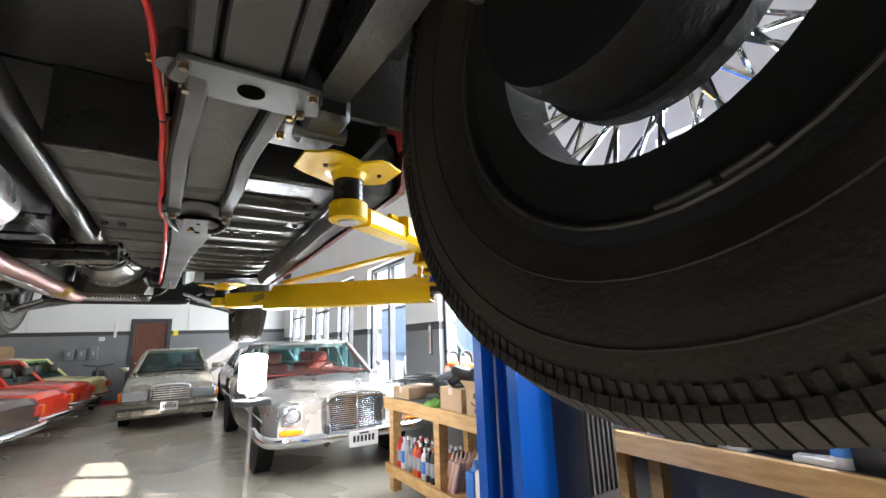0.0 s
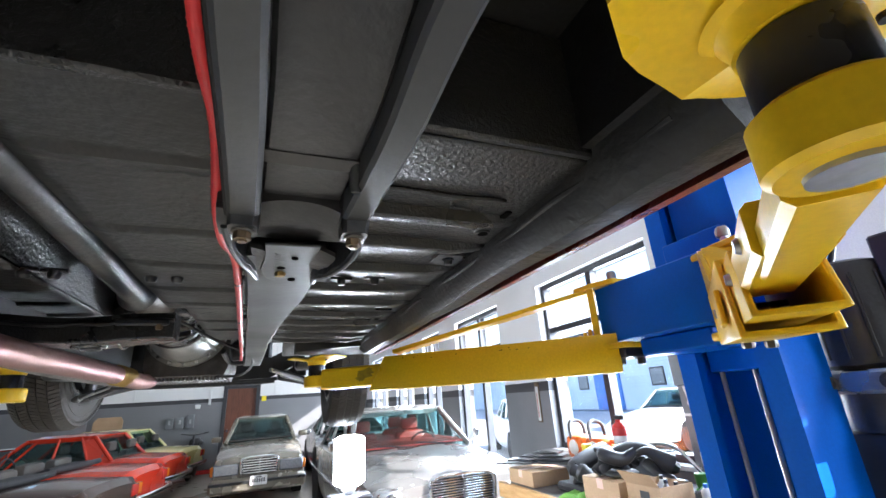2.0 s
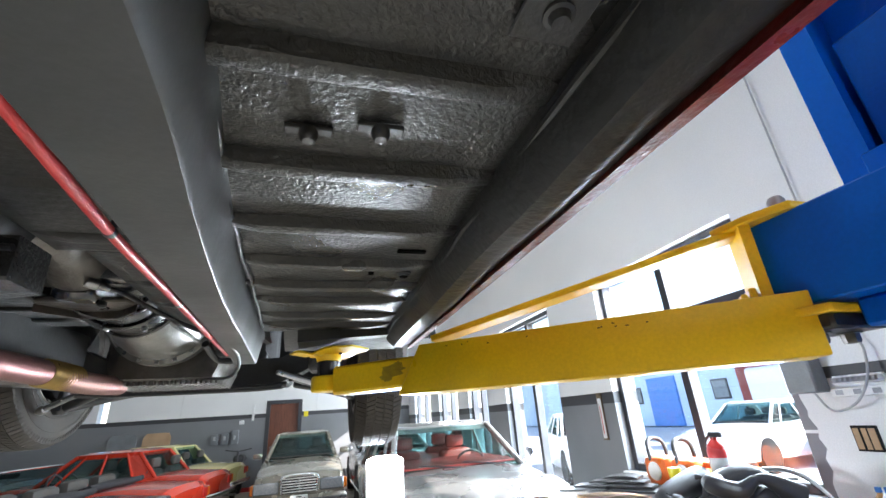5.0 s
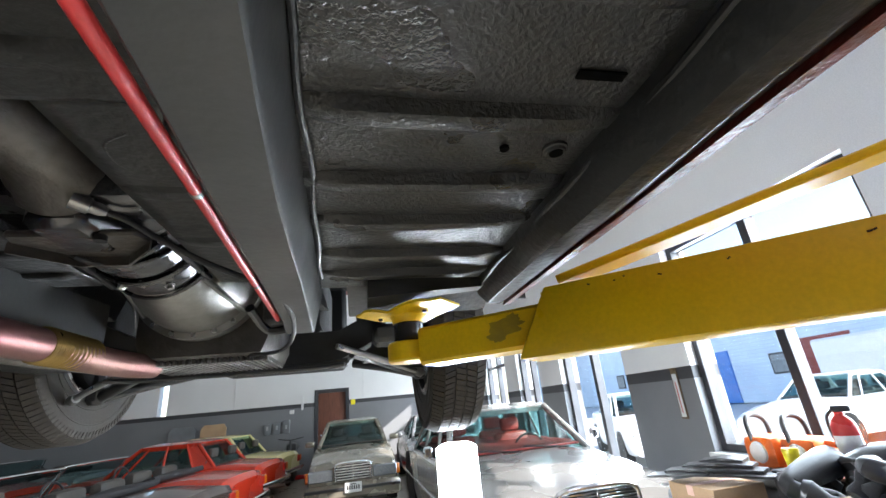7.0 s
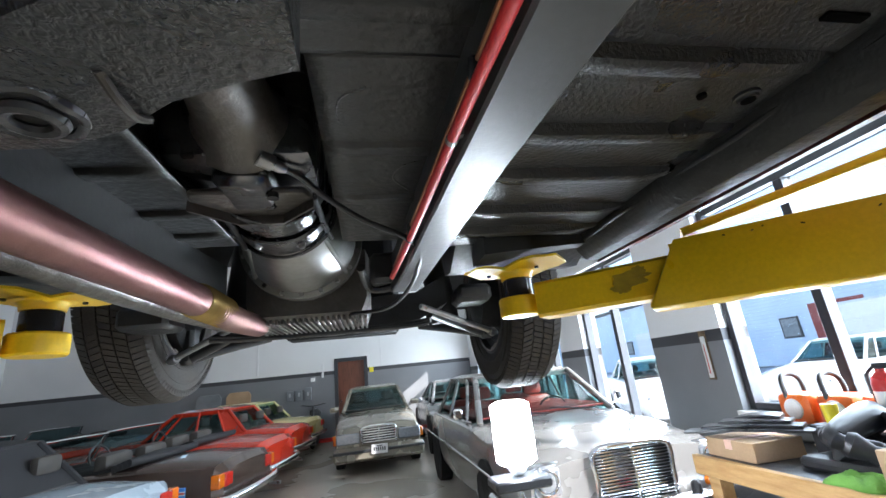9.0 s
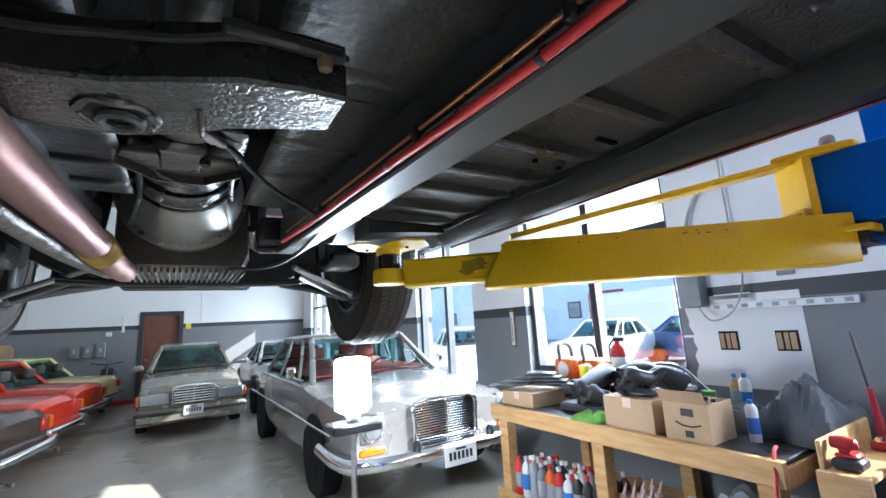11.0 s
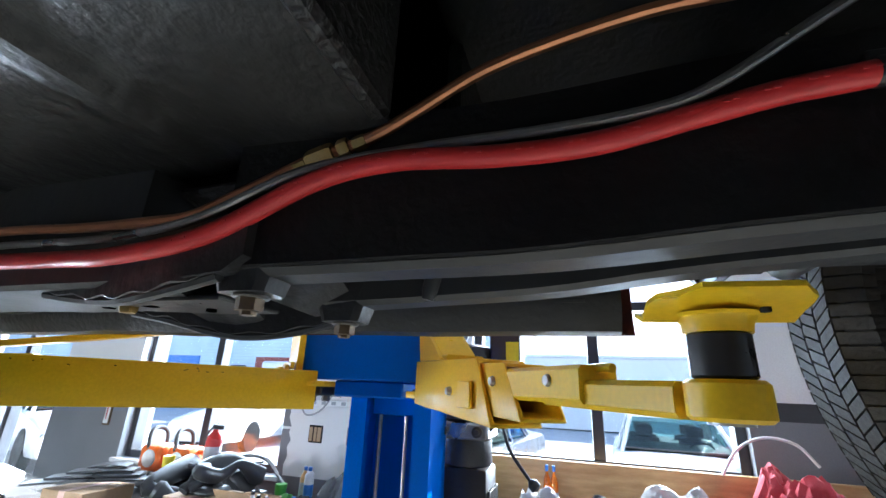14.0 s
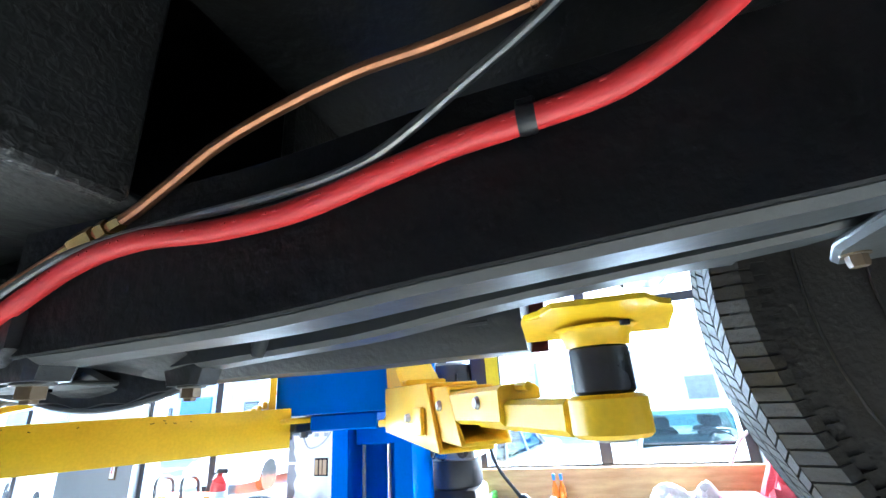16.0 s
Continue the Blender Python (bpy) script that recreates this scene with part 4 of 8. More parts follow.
for side in (1, -1):
    def sx(x):
        return x if side > 0 else mirror(x)

    # the rail narrows and draws inward towards the front; its outer wall leans out to the floor seam
    bm = B()
    loops = []
    for y, x, w in smooth_line([(0.95, -0.047, 0.086), (1.05, -0.049, 0.085), (1.17, -0.055, 0.081), (1.33, -0.068, 0.068), (1.60, -0.088, 0.056), (1.90, -0.103, 0.056), (2.12, -0.115, 0.056), (2.25, -0.125, 0.060)], 6):
        q = 0.0012 * noise.noise(Vector((y * 11, side, 0.3)))
        sec = [(-w / 2 + 0.003, 0), (w / 2 - 0.003, 0), (w / 2, 0.003), (w / 2 + 0.016, 0.080), (-w / 2, 0.080), (-w / 2, 0.003)]
        loops.append([Vector((sx(x + u), y, 1.631 + v + q)) for u, v in sec])
    rings(bm, loops)
    part("main_rail", bm, "chassis", sports_car)
    bm = B()
    tube(bm, [(sx(x + 0.002 * math.sin(y * 31)), y, 1.694 + 0.0015 * math.sin(y * 23)) for y, x in smooth_line_2d([(0.93, 0.018), (1.05, 0.002), (1.25, -0.016), (1.45, -0.034), (1.70, -0.044), (2.05, -0.064)], 5)], 0.0032, 8, 2)
    part("weld_seam", bm, "smooth_coat", sports_car)
    # rear section: two deep flanges with a lower plate between them
    for x0, x1, x2, zs in ((-0.085, -0.078, -0.056, (1.632, 1.634, 1.643, 1.664, 1.715)), (0.012, 0.022, 0.050, (1.634, 1.642, 1.656, 1.680, 1.730))):
        rail("rear_flange", side, [(x0, 0.87, zs[0]), (x1, 0.72, zs[1]), (x1 + 0.004, 0.60, zs[2]), (x2, 0.40, zs[3]), (x2 + 0.006, 0.2, zs[4])], 0.026, 0.082)
    # near-black sheet over the flange's inner side; its colour carries the shade there
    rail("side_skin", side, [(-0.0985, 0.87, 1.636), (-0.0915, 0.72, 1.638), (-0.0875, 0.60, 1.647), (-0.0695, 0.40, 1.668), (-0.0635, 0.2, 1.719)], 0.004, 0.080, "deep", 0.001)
    rail("rear_web", side, [(-0.037, 0.88, 1.658), (-0.028, 0.72, 1.664), (-0.024, 0.60, 1.679), (-0.002, 0.40, 1.700), (0.002, 0.2, 1.743)], 0.074, 0.03, "satin")
    rail("tail_rail", side, [(0.0, 0.36, 1.675), (0.006, 0.18, 1.725), (0.01, 0.0, 1.75), (0.01, -0.4, 1.76), (0.01, -0.85, 1.74)], 0.07, 0.08)
    # strap across the channel with a short stud at each end
    bm = B()
    rings(bm, [[Vector((sx(x), y, z)) for y, z in ((0.778, 1.660), (0.786, 1.654), (0.794, 1.660), (0.794, 1.668), (0.778, 1.668))] for x in (-0.072, -0.030, 0.006)])
    part("channel_strap", bm, "satin", sports_car)
    for x in (-0.074, 0.004):
        bm = B()
        spin(bm, (sx(x), 0.782, 1.672), (sx(x), 0.790, 1.638), [(0, 0.006), (0.8, 0.006), (1, 0.004)], 12)
        part("strap_stud", bm, "chassis", sports_car)
    # the forged saddle where the sections join: a bridge that dips between two ears, each with its bolt
    bm = B()
    loops = []
    for k in range(17):
        u = -0.106 + 0.134 * k / 16
        q = max(0.0, math.sin(math.pi * (k - 2.5) / 11)) ** 0.6 if 2.5 < k < 13.5 else 0.0
        loops.append([Vector((sx(u), y, z)) for y, z in ((0.850, 1.640 + 0.014 * q), (0.862 + 0.010 * q, 1.632 + 0.012 * q), (0.888 + 0.026 * q, 1.630 + 0.010 * q), (0.894 + 0.030 * q, 1.636 + 0.006 * q),
                                                         (0.892 + 0.030 * q, 1.654), (0.850, 1.660))])
    rings(bm, loops)
    saddle = part("joint_bracket", bm, "satin", sports_car, "forged dark steel bracket")
    for x, y in ((-0.084, 0.860), (0.014, 0.858)):
        bm = B()
        rings(bm, [[Vector((sx(x + a * h), y + c_ * g, z)) for a, c_ in ((-1, -0.7), (-0.7, -1), (0.7, -1), (1, -0.7), (1, 0.7), (0.7, 1), (-0.7, 1), (-1, 0.7))] for z, h, g in ((1.668, 0.0145, 0.028), (1.650, 0.0140, 0.024), (1.636, 0.0130, 0.019), (1.624, 0.0120, 0.0150))])
        part("bracket_ear", bm, "satin", saddle)
        bm = B()
        spin(bm, (sx(x), y, 1.626), (sx(x), y, 1.622), [(0, 0.0100), (0.8, 0.0100), (1, 0.0092)], 20)
        part("washer", bm, "alloy", saddle)
        bm = B()
        spin(bm, (sx(x), y, 1.6225), (sx(x), y, 1.613), [(0, 0.0075), (0.75, 0.0075), (0.76, 0.0052), (0.8, 0.0046), (1, 0.0044)], 6)
        part("bolt_head", bm, "worn_bolt", saddle, "worn brown hexagon bolt head")
    bm = B()
    plate(bm, [(sx(-0.066), 0.900), (sx(-0.012), 0.897), (sx(-0.016), 0.940), (sx(-0.028), 0.985), (sx(-0.036), 1.012), (sx(-0.068), 1.016), (sx(-0.072), 0.985), (sx(-0.066), 0.940)], 1.6265, 1.6300, 0.001)
    part("centre_plate", bm, "chassis", saddle)
    bm = B()
    spin(bm, (sx(-0.050), 0.975, 1.628), (sx(-0.050), 0.975, 1.6262), [(0, 0.0055), (1, 0.0055)], 18)
    part("plate_hole", bm, "hole", saddle, "dark round hole")
    bm = B()
    spin(bm, (sx(-0.050), 0.995, 1.628), (sx(-0.050), 0.995, 1.622), [(0, 0.0062), (0.7, 0.0062), (1, 0.0052)], 6)
    part("bolt_head", bm, "brass", saddle, "yellow zinc plated hexagon bolt")
    # curved pressings that run from the ears down to the rail
    for pts, h in (([(-0.100, 0.868, 1.630), (-0.097, 0.905, 1.624), (-0.090, 0.945, 1.621), (-0.082, 0.985, 1.623), (-0.078, 1.035, 1.629)], 0.046),
                   ([(0.024, 0.862, 1.628), (0.021, 0.900, 1.618), (0.008, 0.935, 1.612), (-0.004, 0.965, 1.614), (-0.010, 1.000, 1.622), (-0.008, 1.045, 1.629)], 0.052)):
        bm = B()
        rings(bm, [[Vector((sx(p.x + u), p.y, p.z + v + (0.0015 * math.sin(p.y * 190) if v < 0.01 else 0))) for u, v in ((-0.004, 0.003), (0.0, 0.0), (0.004, 0.003), (0.003, h), (-0.003, h))] for p in smooth_line(pts, 6)])
        part("side_pressing", bm, "satin", saddle)
        bm = B()
        tube(bm, [(sx(x), y, z + 0.001) for x, y, z in pts], 0.0034, 8, 4)
        part("rolled_edge", bm, "chassis", saddle)
    bm = B()
    rings(bm, [[Vector((sx(x), y, z)) for x, z in ((-0.080, 1.632), (-0.055, 1.626), (-0.020, 1.634 + dz), (0.006, 1.622 + dz), (0.006, 1.627 + dz), (-0.020, 1.639 + dz), (-0.055, 1.631), (-0.080, 1.637))] for y, dz in ((0.925, 0.004), (0.945, -0.004), (0.965, -0.006), (0.985, 0.0), (1.03, 0.004))])
    part("pressed_web", bm, "satin", saddle)
    for x, y, r in ((-0.036, 0.935, 0.0035),):
        bm = B()
        cyl(bm, (sx(x), y, 1.6245), (sx(x), y, 1.630), r, seg=14)
        part("press_hole", bm, "hole", saddle, "dark punched hole")
    # spring hanger plate with its four bolts
    bm = B()
    plate(bm, [(sx(-0.075), 0.345), (sx(0.085), 0.345), (sx(0.10), 0.41), (sx(0.06), 0.425), (sx(-0.05), 0.425), (sx(-0.09), 0.40)], 1.668, 1.676, 0.003)
    part("hanger_plate", bm, "chassis", sports_car)
    for x in (-0.078, 0.075):
        bm = B()
        spin(bm, (sx(x), 0.385, 1.675), (sx(x), 0.385, 1.72), [(0, 0.022), (0.7, 0.021), (1, 0.016)], 16)
        part("spring_boss", bm, "chassis", sports_car)
    bm = B()
    cyl(bm, (sx(0.005), 0.385, 1.6672), (sx(0.005), 0.385, 1.6690), 0.017, seg=20)
    part("plate_hole", bm, "hole", sports_car, "dark round hole")
    for x, y in ((-0.07, 0.36), (-0.068, 0.41), (0.072, 0.41), (0.078, 0.36)):
        bm = B()
        hexnut(bm, (sx(x), y, 1.668), (0, 0, -1), 0.0055, 0.008)
        part("bolt", bm, "worn_bolt", sports_car, "worn brown hexagon bolt")
    # outrigger to the sill, with body mounts
    bm = B()
    rings(bm, [[(sx(x), y0, z), (sx(x), y1, z), (sx(x), y1, z + 0.05), (sx(x), y0, z + 0.05)] for x, y0, y1, z in ((0.02, 2.06, 2.16, 1.655), (0.15, 2.09, 2.14, 1.672), (0.27, 2.10, 2.13, 1.68))])
    part("outrigger", bm, "chassis", sports_car)
    for x, y in ((0.058, 1.248), (0.118, 1.235)):
        bm = B()
        plate(bm, [(sx(x - 0.020), y - 0.005), (sx(x + 0.020), y - 0.005), (sx(x + 0.020), y + 0.005), (sx(x - 0.020), y + 0.005)], 1.692, 1.697, 0.001)
        spin(bm, (sx(x), y, 1.694), (sx(x), y, 1.682), [(0, 0.008), (0.5, 0.008), (0.9, 0.0065), (1, 0.005)], 14)
        part("seat_bolt", bm, "satin", sports_car)
    for x, y in ((0.220, 0.978), (0.212, 1.632)):
        bm = B()
        spin(bm, (sx(x), y, 1.702), (sx(x), y, 1.693), [(0, 0.0135), (0.6, 0.0135), (0.7, 0.011), (1, 0.010)], 22)
        part("drain_plug", bm, "satin", sports_car)
        bm = B()
        cyl(bm, (sx(x), y, 1.6935), (sx(x), y, 1.692), 0.0075, seg=18)
        part("plug_hole", bm, "hole", sports_car, "dark round hole")
    bm = B()
    plate(bm, [(sx(0.188), 1.075), (sx(0.235), 1.075), (sx(0.235), 1.12), (sx(0.188), 1.12)], 1.692, 1.696, 0.001)
    spin(bm, (sx(0.213), 1.097, 1.694), (sx(0.213), 1.097, 1.683), [(0, 0.0105), (0.4, 0.0105), (0.45, 0.0075), (1, 0.006)], 18)
    part("body_mount", bm, "satin", sports_car)
    for x, y, w, d in ((0.205, 1.525, 0.022, 0.005), (0.226, 0.925, 0.0045, 0.016)):
        bm = B()
        box(bm, min(sx(x - w), sx(x + w)), max(sx(x - w), sx(x + w)), y - d, y + d, 1.6955, 1.699, 0.001)
        part("slot", bm, "hole", sports_car, "dark drain slot")
    bm = B()
    cyl(bm, (sx(-0.036), 1.035, 1.6285), (sx(-0.036), 1.035, 1.633), 0.0045, seg=14)
    part("rail_hole", bm, "hole", sports_car, "dark round hole in the rail")
    for x, y, z, r in ((0.155, 1.632, 1.6955, 0.005), (-0.211, 1.63, 1.712, 0.006)):
        bm = B()
        spin(bm, (sx(x), y, z), (sx(x), y, z + 0.004), [(0, r), (1, r)], 16)
        part("floor_hole", bm, "hole", sports_car, "dark round hole in the floor")
    # lap seam where two floor pressings meet
    bm = B()
    tube(bm, [(sx(x), 0.882 + 0.002 * math.sin(x * 60), 1.697) for x in (0.02, 0.06, 0.10, 0.14, 0.18, 0.205)], 0.0028, 8, 3)
    part("lap_seam", bm, "undercoat", sports_car)
for x in (-0.262, -0.222, mirror(-0.262), mirror(-0.222)):
    bm = B()
    plate(bm, [(x - 0.019, 1.322), (x + 0.019, 1.322), (x + 0.019, 1.334), (x - 0.019, 1.334)], 1.709, 1.715, 0.001)
    spin(bm, (x, 1.328, 1.712), (x, 1.328, 1.697), [(0, 0.010), (0.5, 0.010), (0.9, 0.008), (1, 0.006)], 14)
    part("seat_bolt", bm, "satin", sports_car)

# cross members
bm = B()
XM = ((-0.240, 1.484, 0.032, 1.6190), (-0.275, 1.488, 0.038, 1.6175), (-0.320, 1.500, 0.044, 1.6165), (-0.360, 1.524, 0.050, 1.6160), (-0.405, 1.546, 0.050, 1.6165), (-0.450, 1.556, 0.046, 1.6185), (-0.500, 1.560, 0.042, 1.6230), (-0.560, 1.560, 0.036, 1.6300))
rings(bm, [[(x, y - d + 0.003, z), (x, y + d - 0.003, z), (x, y + d, z + 0.003), (x, y + d * 0.92, z + 0.05), (x, y - d * 0.97, z + 0.05), (x, y - d, z + 0.003)] for x, y, d, z in XM])
gb_cross = part("gearbox_crossmember", bm, "undercoat", sports_car)
bm = B()
ring_line = [2 * math.pi * k / 28 for k in range(29)]
tube(bm, [(-0.403 + 0.027 * math.cos(t), 1.552 + 0.0255 * math.sin(t), 1.617 + 0.0015 * math.sin(5 * t)) for t in ring_line], 0.0045, 8, 1, soft=False)
part("weld_ring", bm, "dark_gloss", gb_cross, "rough weld ring")
bm = B()
tube(bm, [(x, y - d - 0.004, z + 0.034 + 0.002 * math.sin(x * 90)) for x, y, d, z in XM], 0.0042, 8, 4)
part("flange", bm, "satin", gb_cross)
bm = B()
box(bm, -0.335, -0.246, 1.432, 1.442, 1.640, 1.652, 0.003)
part("stay", bm, "satin", gb_cross)
bm = B()
spin(bm, (-0.262, 1.438, 1.642), (-0.262, 1.438, 1.632), [(0, 0.0065), (0.75, 0.0065), (1, 0.0055)], 6)
part("bolt_head", bm, "worn_bolt", gb_cross, "rusty hexagon bolt head")
# flat-black disc on the member's underside paints in the shade of the recess
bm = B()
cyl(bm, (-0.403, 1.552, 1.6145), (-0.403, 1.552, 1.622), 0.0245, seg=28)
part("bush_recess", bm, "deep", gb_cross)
bm = B()
tube(bm, [(-0.401 + 0.014 * math.cos(t), 1.554 + 0.0135 * math.sin(t), 1.613) for t in ring_line], 0.0050, 8, 1, soft=False)
part("rubber_bush", bm, "satin", gb_cross)
bm = B()
tube(bm, [(-0.345, 1.515, 1.617), (-0.343, 1.53, 1.611), (-0.342, 1.548, 1.611), (-0.340, 1.56, 1.617)], 0.003, 8)
part("wire_loop", bm, "alloy", gb_cross)
bm = B()
box(bm, -0.70, 0.04, 0.02, 0.14, 1.83, 1.90, 0.015)
part("rear_crossmember", bm, "chassis", sports_car)
bm = B()
rings(bm, [[(x, 2.62, z), (x, 2.76, z), (x, 2.76, z + 0.09), (x, 2.62, z + 0.09)] for x, z in ((-0.70, 1.66), (-0.60, 1.61), (-0.33, 1.60), (-0.06, 1.61), (0.04, 1.66))])
part("front_crossmember", bm, "satin", sports_car)
bm = B()
tube(bm, [(-0.63, 2.55, 1.60), (-0.5, 2.58, 1.595), (-0.15, 2.58, 1.595), (-0.03, 2.55, 1.60)], 0.008, 10)
tube(bm, [(-0.62, 2.50, 1.585), (-0.5, 2.52, 1.582), (-0.16, 2.52, 1.582), (-0.04, 2.50, 1.585)], 0.006, 10)
part("anti_roll_bar", bm, "satin", sports_car)

# gearbox, bell housing and sump
GX = CX - 0.028
bm = B()
spin(bm, (GX, 1.57, 1.782), (GX, 1.82, 1.782), [(0, 0.03), (0.05, 0.038), (0.6, 0.042), (0.85, 0.052), (1, 0.07)], 28)
part("tail_housing", bm, "alloy", sports_car, "oily cast alloy tail housing")
bm = B()
box(bm, GX - 0.10, GX + 0.09, 1.80, 1.98, 1.728, 1.865, 0.018, seg=2)
box(bm, GX - 0.04, GX + 0.03, 1.82, 1.92, 1.70, 1.737, 0.010)
case = part("gearbox_case", bm, "dark_gloss", sports_car, "oily brown-grey cast alloy gearbox")
bm = B()
cyl(bm, (GX + 0.028, 1.865, 1.697), (GX + 0.028, 1.865, 1.705), 0.008, seg=16)
part("drain_plug", bm, "deep", case)
bm = B()
plate(bm, [(GX - 0.080, 1.86), (GX + 0.070, 1.86), (GX + 0.080, 1.885), (GX + 0.028, 1.945), (GX - 0.036, 1.945), (GX - 0.088, 1.885)], 1.704, 1.714, 0.003)
rings(bm, [[Vector((GX + x, y, z)) for z in (1.690, 1.705)] + [Vector((GX + x, y - 0.005, z)) for z in (1.705, 1.690)] for x, y in ((-0.088, 1.886), (-0.036, 1.947), (0.028, 1.947), (0.080, 1.886))])
part("gearbox_mount", bm, "alloy", sports_car, "folded steel mounting plate")
for y0, y1, r0, r1 in ((1.95, 2.025, 0.086, 0.088), (2.045, 2.10, 0.092, 0.095)):
    bm = B()
    spin(bm, (GX, y0, 1.782), (GX, y1, 1.782), [(0, r0 - 0.004), (0.06, r0), (0.94, r1), (1, r1 - 0.004)], 36)
    part("collar", bm, "dark_gloss", sports_car, "oily dark metal collar")
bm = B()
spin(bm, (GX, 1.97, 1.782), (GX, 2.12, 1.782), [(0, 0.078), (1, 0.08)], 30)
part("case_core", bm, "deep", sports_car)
bm = B()
spin(bm, (GX, 2.10, 1.782), (GX, 2.33, 1.782), [(0, 0.082), (0.08, 0.094), (0.35, 0.108), (0.65, 0.124), (0.85, 0.128), (0.87, 0.142), (1, 0.142)], 40)
part("bell_housing", bm, "bright_alloy", sports_car, "rounded bright alloy bell housing")
# rolled lips round the open ends of the dark cover, and its flanged side rails
for y, rr, lean in ((1.948, 0.090, 0.030), (2.035, 0.092, 0.0), (2.103, 0.099, -0.012)):
    bm = B()
    tube(bm, [(GX + rr * math.cos(a), y + lean * math.cos(a), 1.782 + rr * math.sin(a)) for a in (math.pi * (0.95 + 0.11 * k) for k in range(11))], 0.0038, 8, 2)
    part("cover_lip", bm, "dark_gloss", sports_car)
for a, mat in ((1.17, "dark_gloss"), (1.25, "deep"), (1.80, "dark_gloss")):
    bm = B()
    c, d = math.cos(math.pi * a), math.sin(math.pi * a)
    tube(bm, [(GX + 0.093 * c, 1.93, 1.782 + 0.093 * d), (GX + 0.097 * c, 2.03, 1.782 + 0.097 * d), (GX + 0.105 * c, 2.11, 1.782 + 0.105 * d)], 0.0055, 8, 3)
    part("cover_rail", bm, mat, sports_car)
for a in (1.36, 1.62):
    bm = B()
    c, d = math.cos(math.pi * a), math.sin(math.pi * a)
    hexnut(bm, (GX + 0.093 * c, 2.07, 1.782 + 0.093 * d), (c, 0, d), 0.006, 0.007)
    part("bolt", bm, "steel", sports_car)
# cast webs along the bell housing
for a in (1.22, 1.78):
    bm = B()
    c, d = math.cos(math.pi * a), math.sin(math.pi * a)
    tube(bm, [(GX + q * c, y, 1.782 + q * d) for y, q in ((2.11, 0.094), (2.18, 0.107), (2.25, 0.122), (2.30, 0.132))], 0.006, 8, 2)
    part("cast_web", bm, "bright_alloy", sports_car)
for k in range(9):
    t = math.pi * (1.08 + 0.105 * k)
    bm = B()
    hexnut(bm, (GX + 0.133 * math.cos(t), 2.302, 1.782 + 0.133 * math.sin(t)), (0, -1, 0), 0.006, 0.008)
    part("bolt", bm, "steel", sports_car)
bm = B()
rings(bm, [[(CX - 0.02 + u * w, y, z + v) for u, v in ((-0.5, 0.0), (-0.45, -0.035), (0.45, -0.035), (0.5, 0.0), (0.5, 0.12), (-0.5, 0.12))] for y, w, z in ((2.34, 0.28, 1.645), (2.40, 0.30, 1.638), (2.60, 0.30, 1.636), (2.62, 0.28, 1.65))])
sump = part("oil_sump", bm, "alloy", sports_car, "finned cast alloy oil sump")
for k in range(22):
    bm = B()
    box(bm, CX - 0.165 + 0.0132 * k, CX - 0.159 + 0.0132 * k, 2.36, 2.60, 1.594, 1.606, 0.001)
    part("fin", bm, "alloy", sump)
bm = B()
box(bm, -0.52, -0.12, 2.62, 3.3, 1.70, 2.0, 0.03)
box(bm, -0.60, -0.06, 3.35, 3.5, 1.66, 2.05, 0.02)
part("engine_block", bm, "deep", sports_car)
bm = B()
tube(bm, [(-0.318, 1.815, 1.722), (-0.29, 1.835, 1.715), (-0.26, 1.87, 1.70), (CX + 0.12, 1.90, 1.675), (CX + 0.20, 1.93, 1.642), (CX + 0.215, 2.05, 1.630), (CX + 0.20, 2.18, 1.612), (CX + 0.16, 2.28, 1.60), (CX + 0.08, 2.36, 1.605)], 0.0045, 8)
part("speedometer_cable", bm, "black_plastic", sports_car)
bm = B()
spin(bm, (-0.335, 1.803, 1.727), (-0.305, 1.824, 1.719), [(0, 0.011), (0.5, 0.011), (0.55, 0.008), (0.8, 0.008), (1, 0.005)], 12)
part("cable_nut", bm, "steel", sports_car, "knurled steel cable nut")
for pts in ([(-0.20, 1.64, 1.713), (-0.226, 1.66, 1.713), (-0.226, 1.70, 1.713), (-0.19, 1.72, 1.713), (-0.14, 1.72, 1.713)], [(-0.11, 1.78, 1.713), (-0.15, 1.79, 1.713), (-0.165, 1.83, 1.713), (-0.14, 1.87, 1.713)]):
    bm = B()
    tube(bm, pts, 0.006, 8)
    part("pressed_ridge", bm, "undercoat", sports_car)
bm = B()
tube(bm, [(-0.12, 2.18, 1.66), (-0.14, 2.24, 1.645), (-0.20, 2.28, 1.65), (-0.22, 2.20, 1.68)], 0.010, 8)
box(bm, -0.20, -0.13, 2.22, 2.30, 1.65, 1.72, 0.01)
part("clutch_slave", bm, "satin", sports_car)
bm = B()
spin(bm, (CX - 0.02, 1.60, 1.74), (CX, 0.22, 1.78), [(0, 0.04), (0.02, 0.028), (0.96, 0.028), (0.98, 0.04), (1, 0.04)], 20)
part("propeller_shaft", bm, "satin", sports_car)

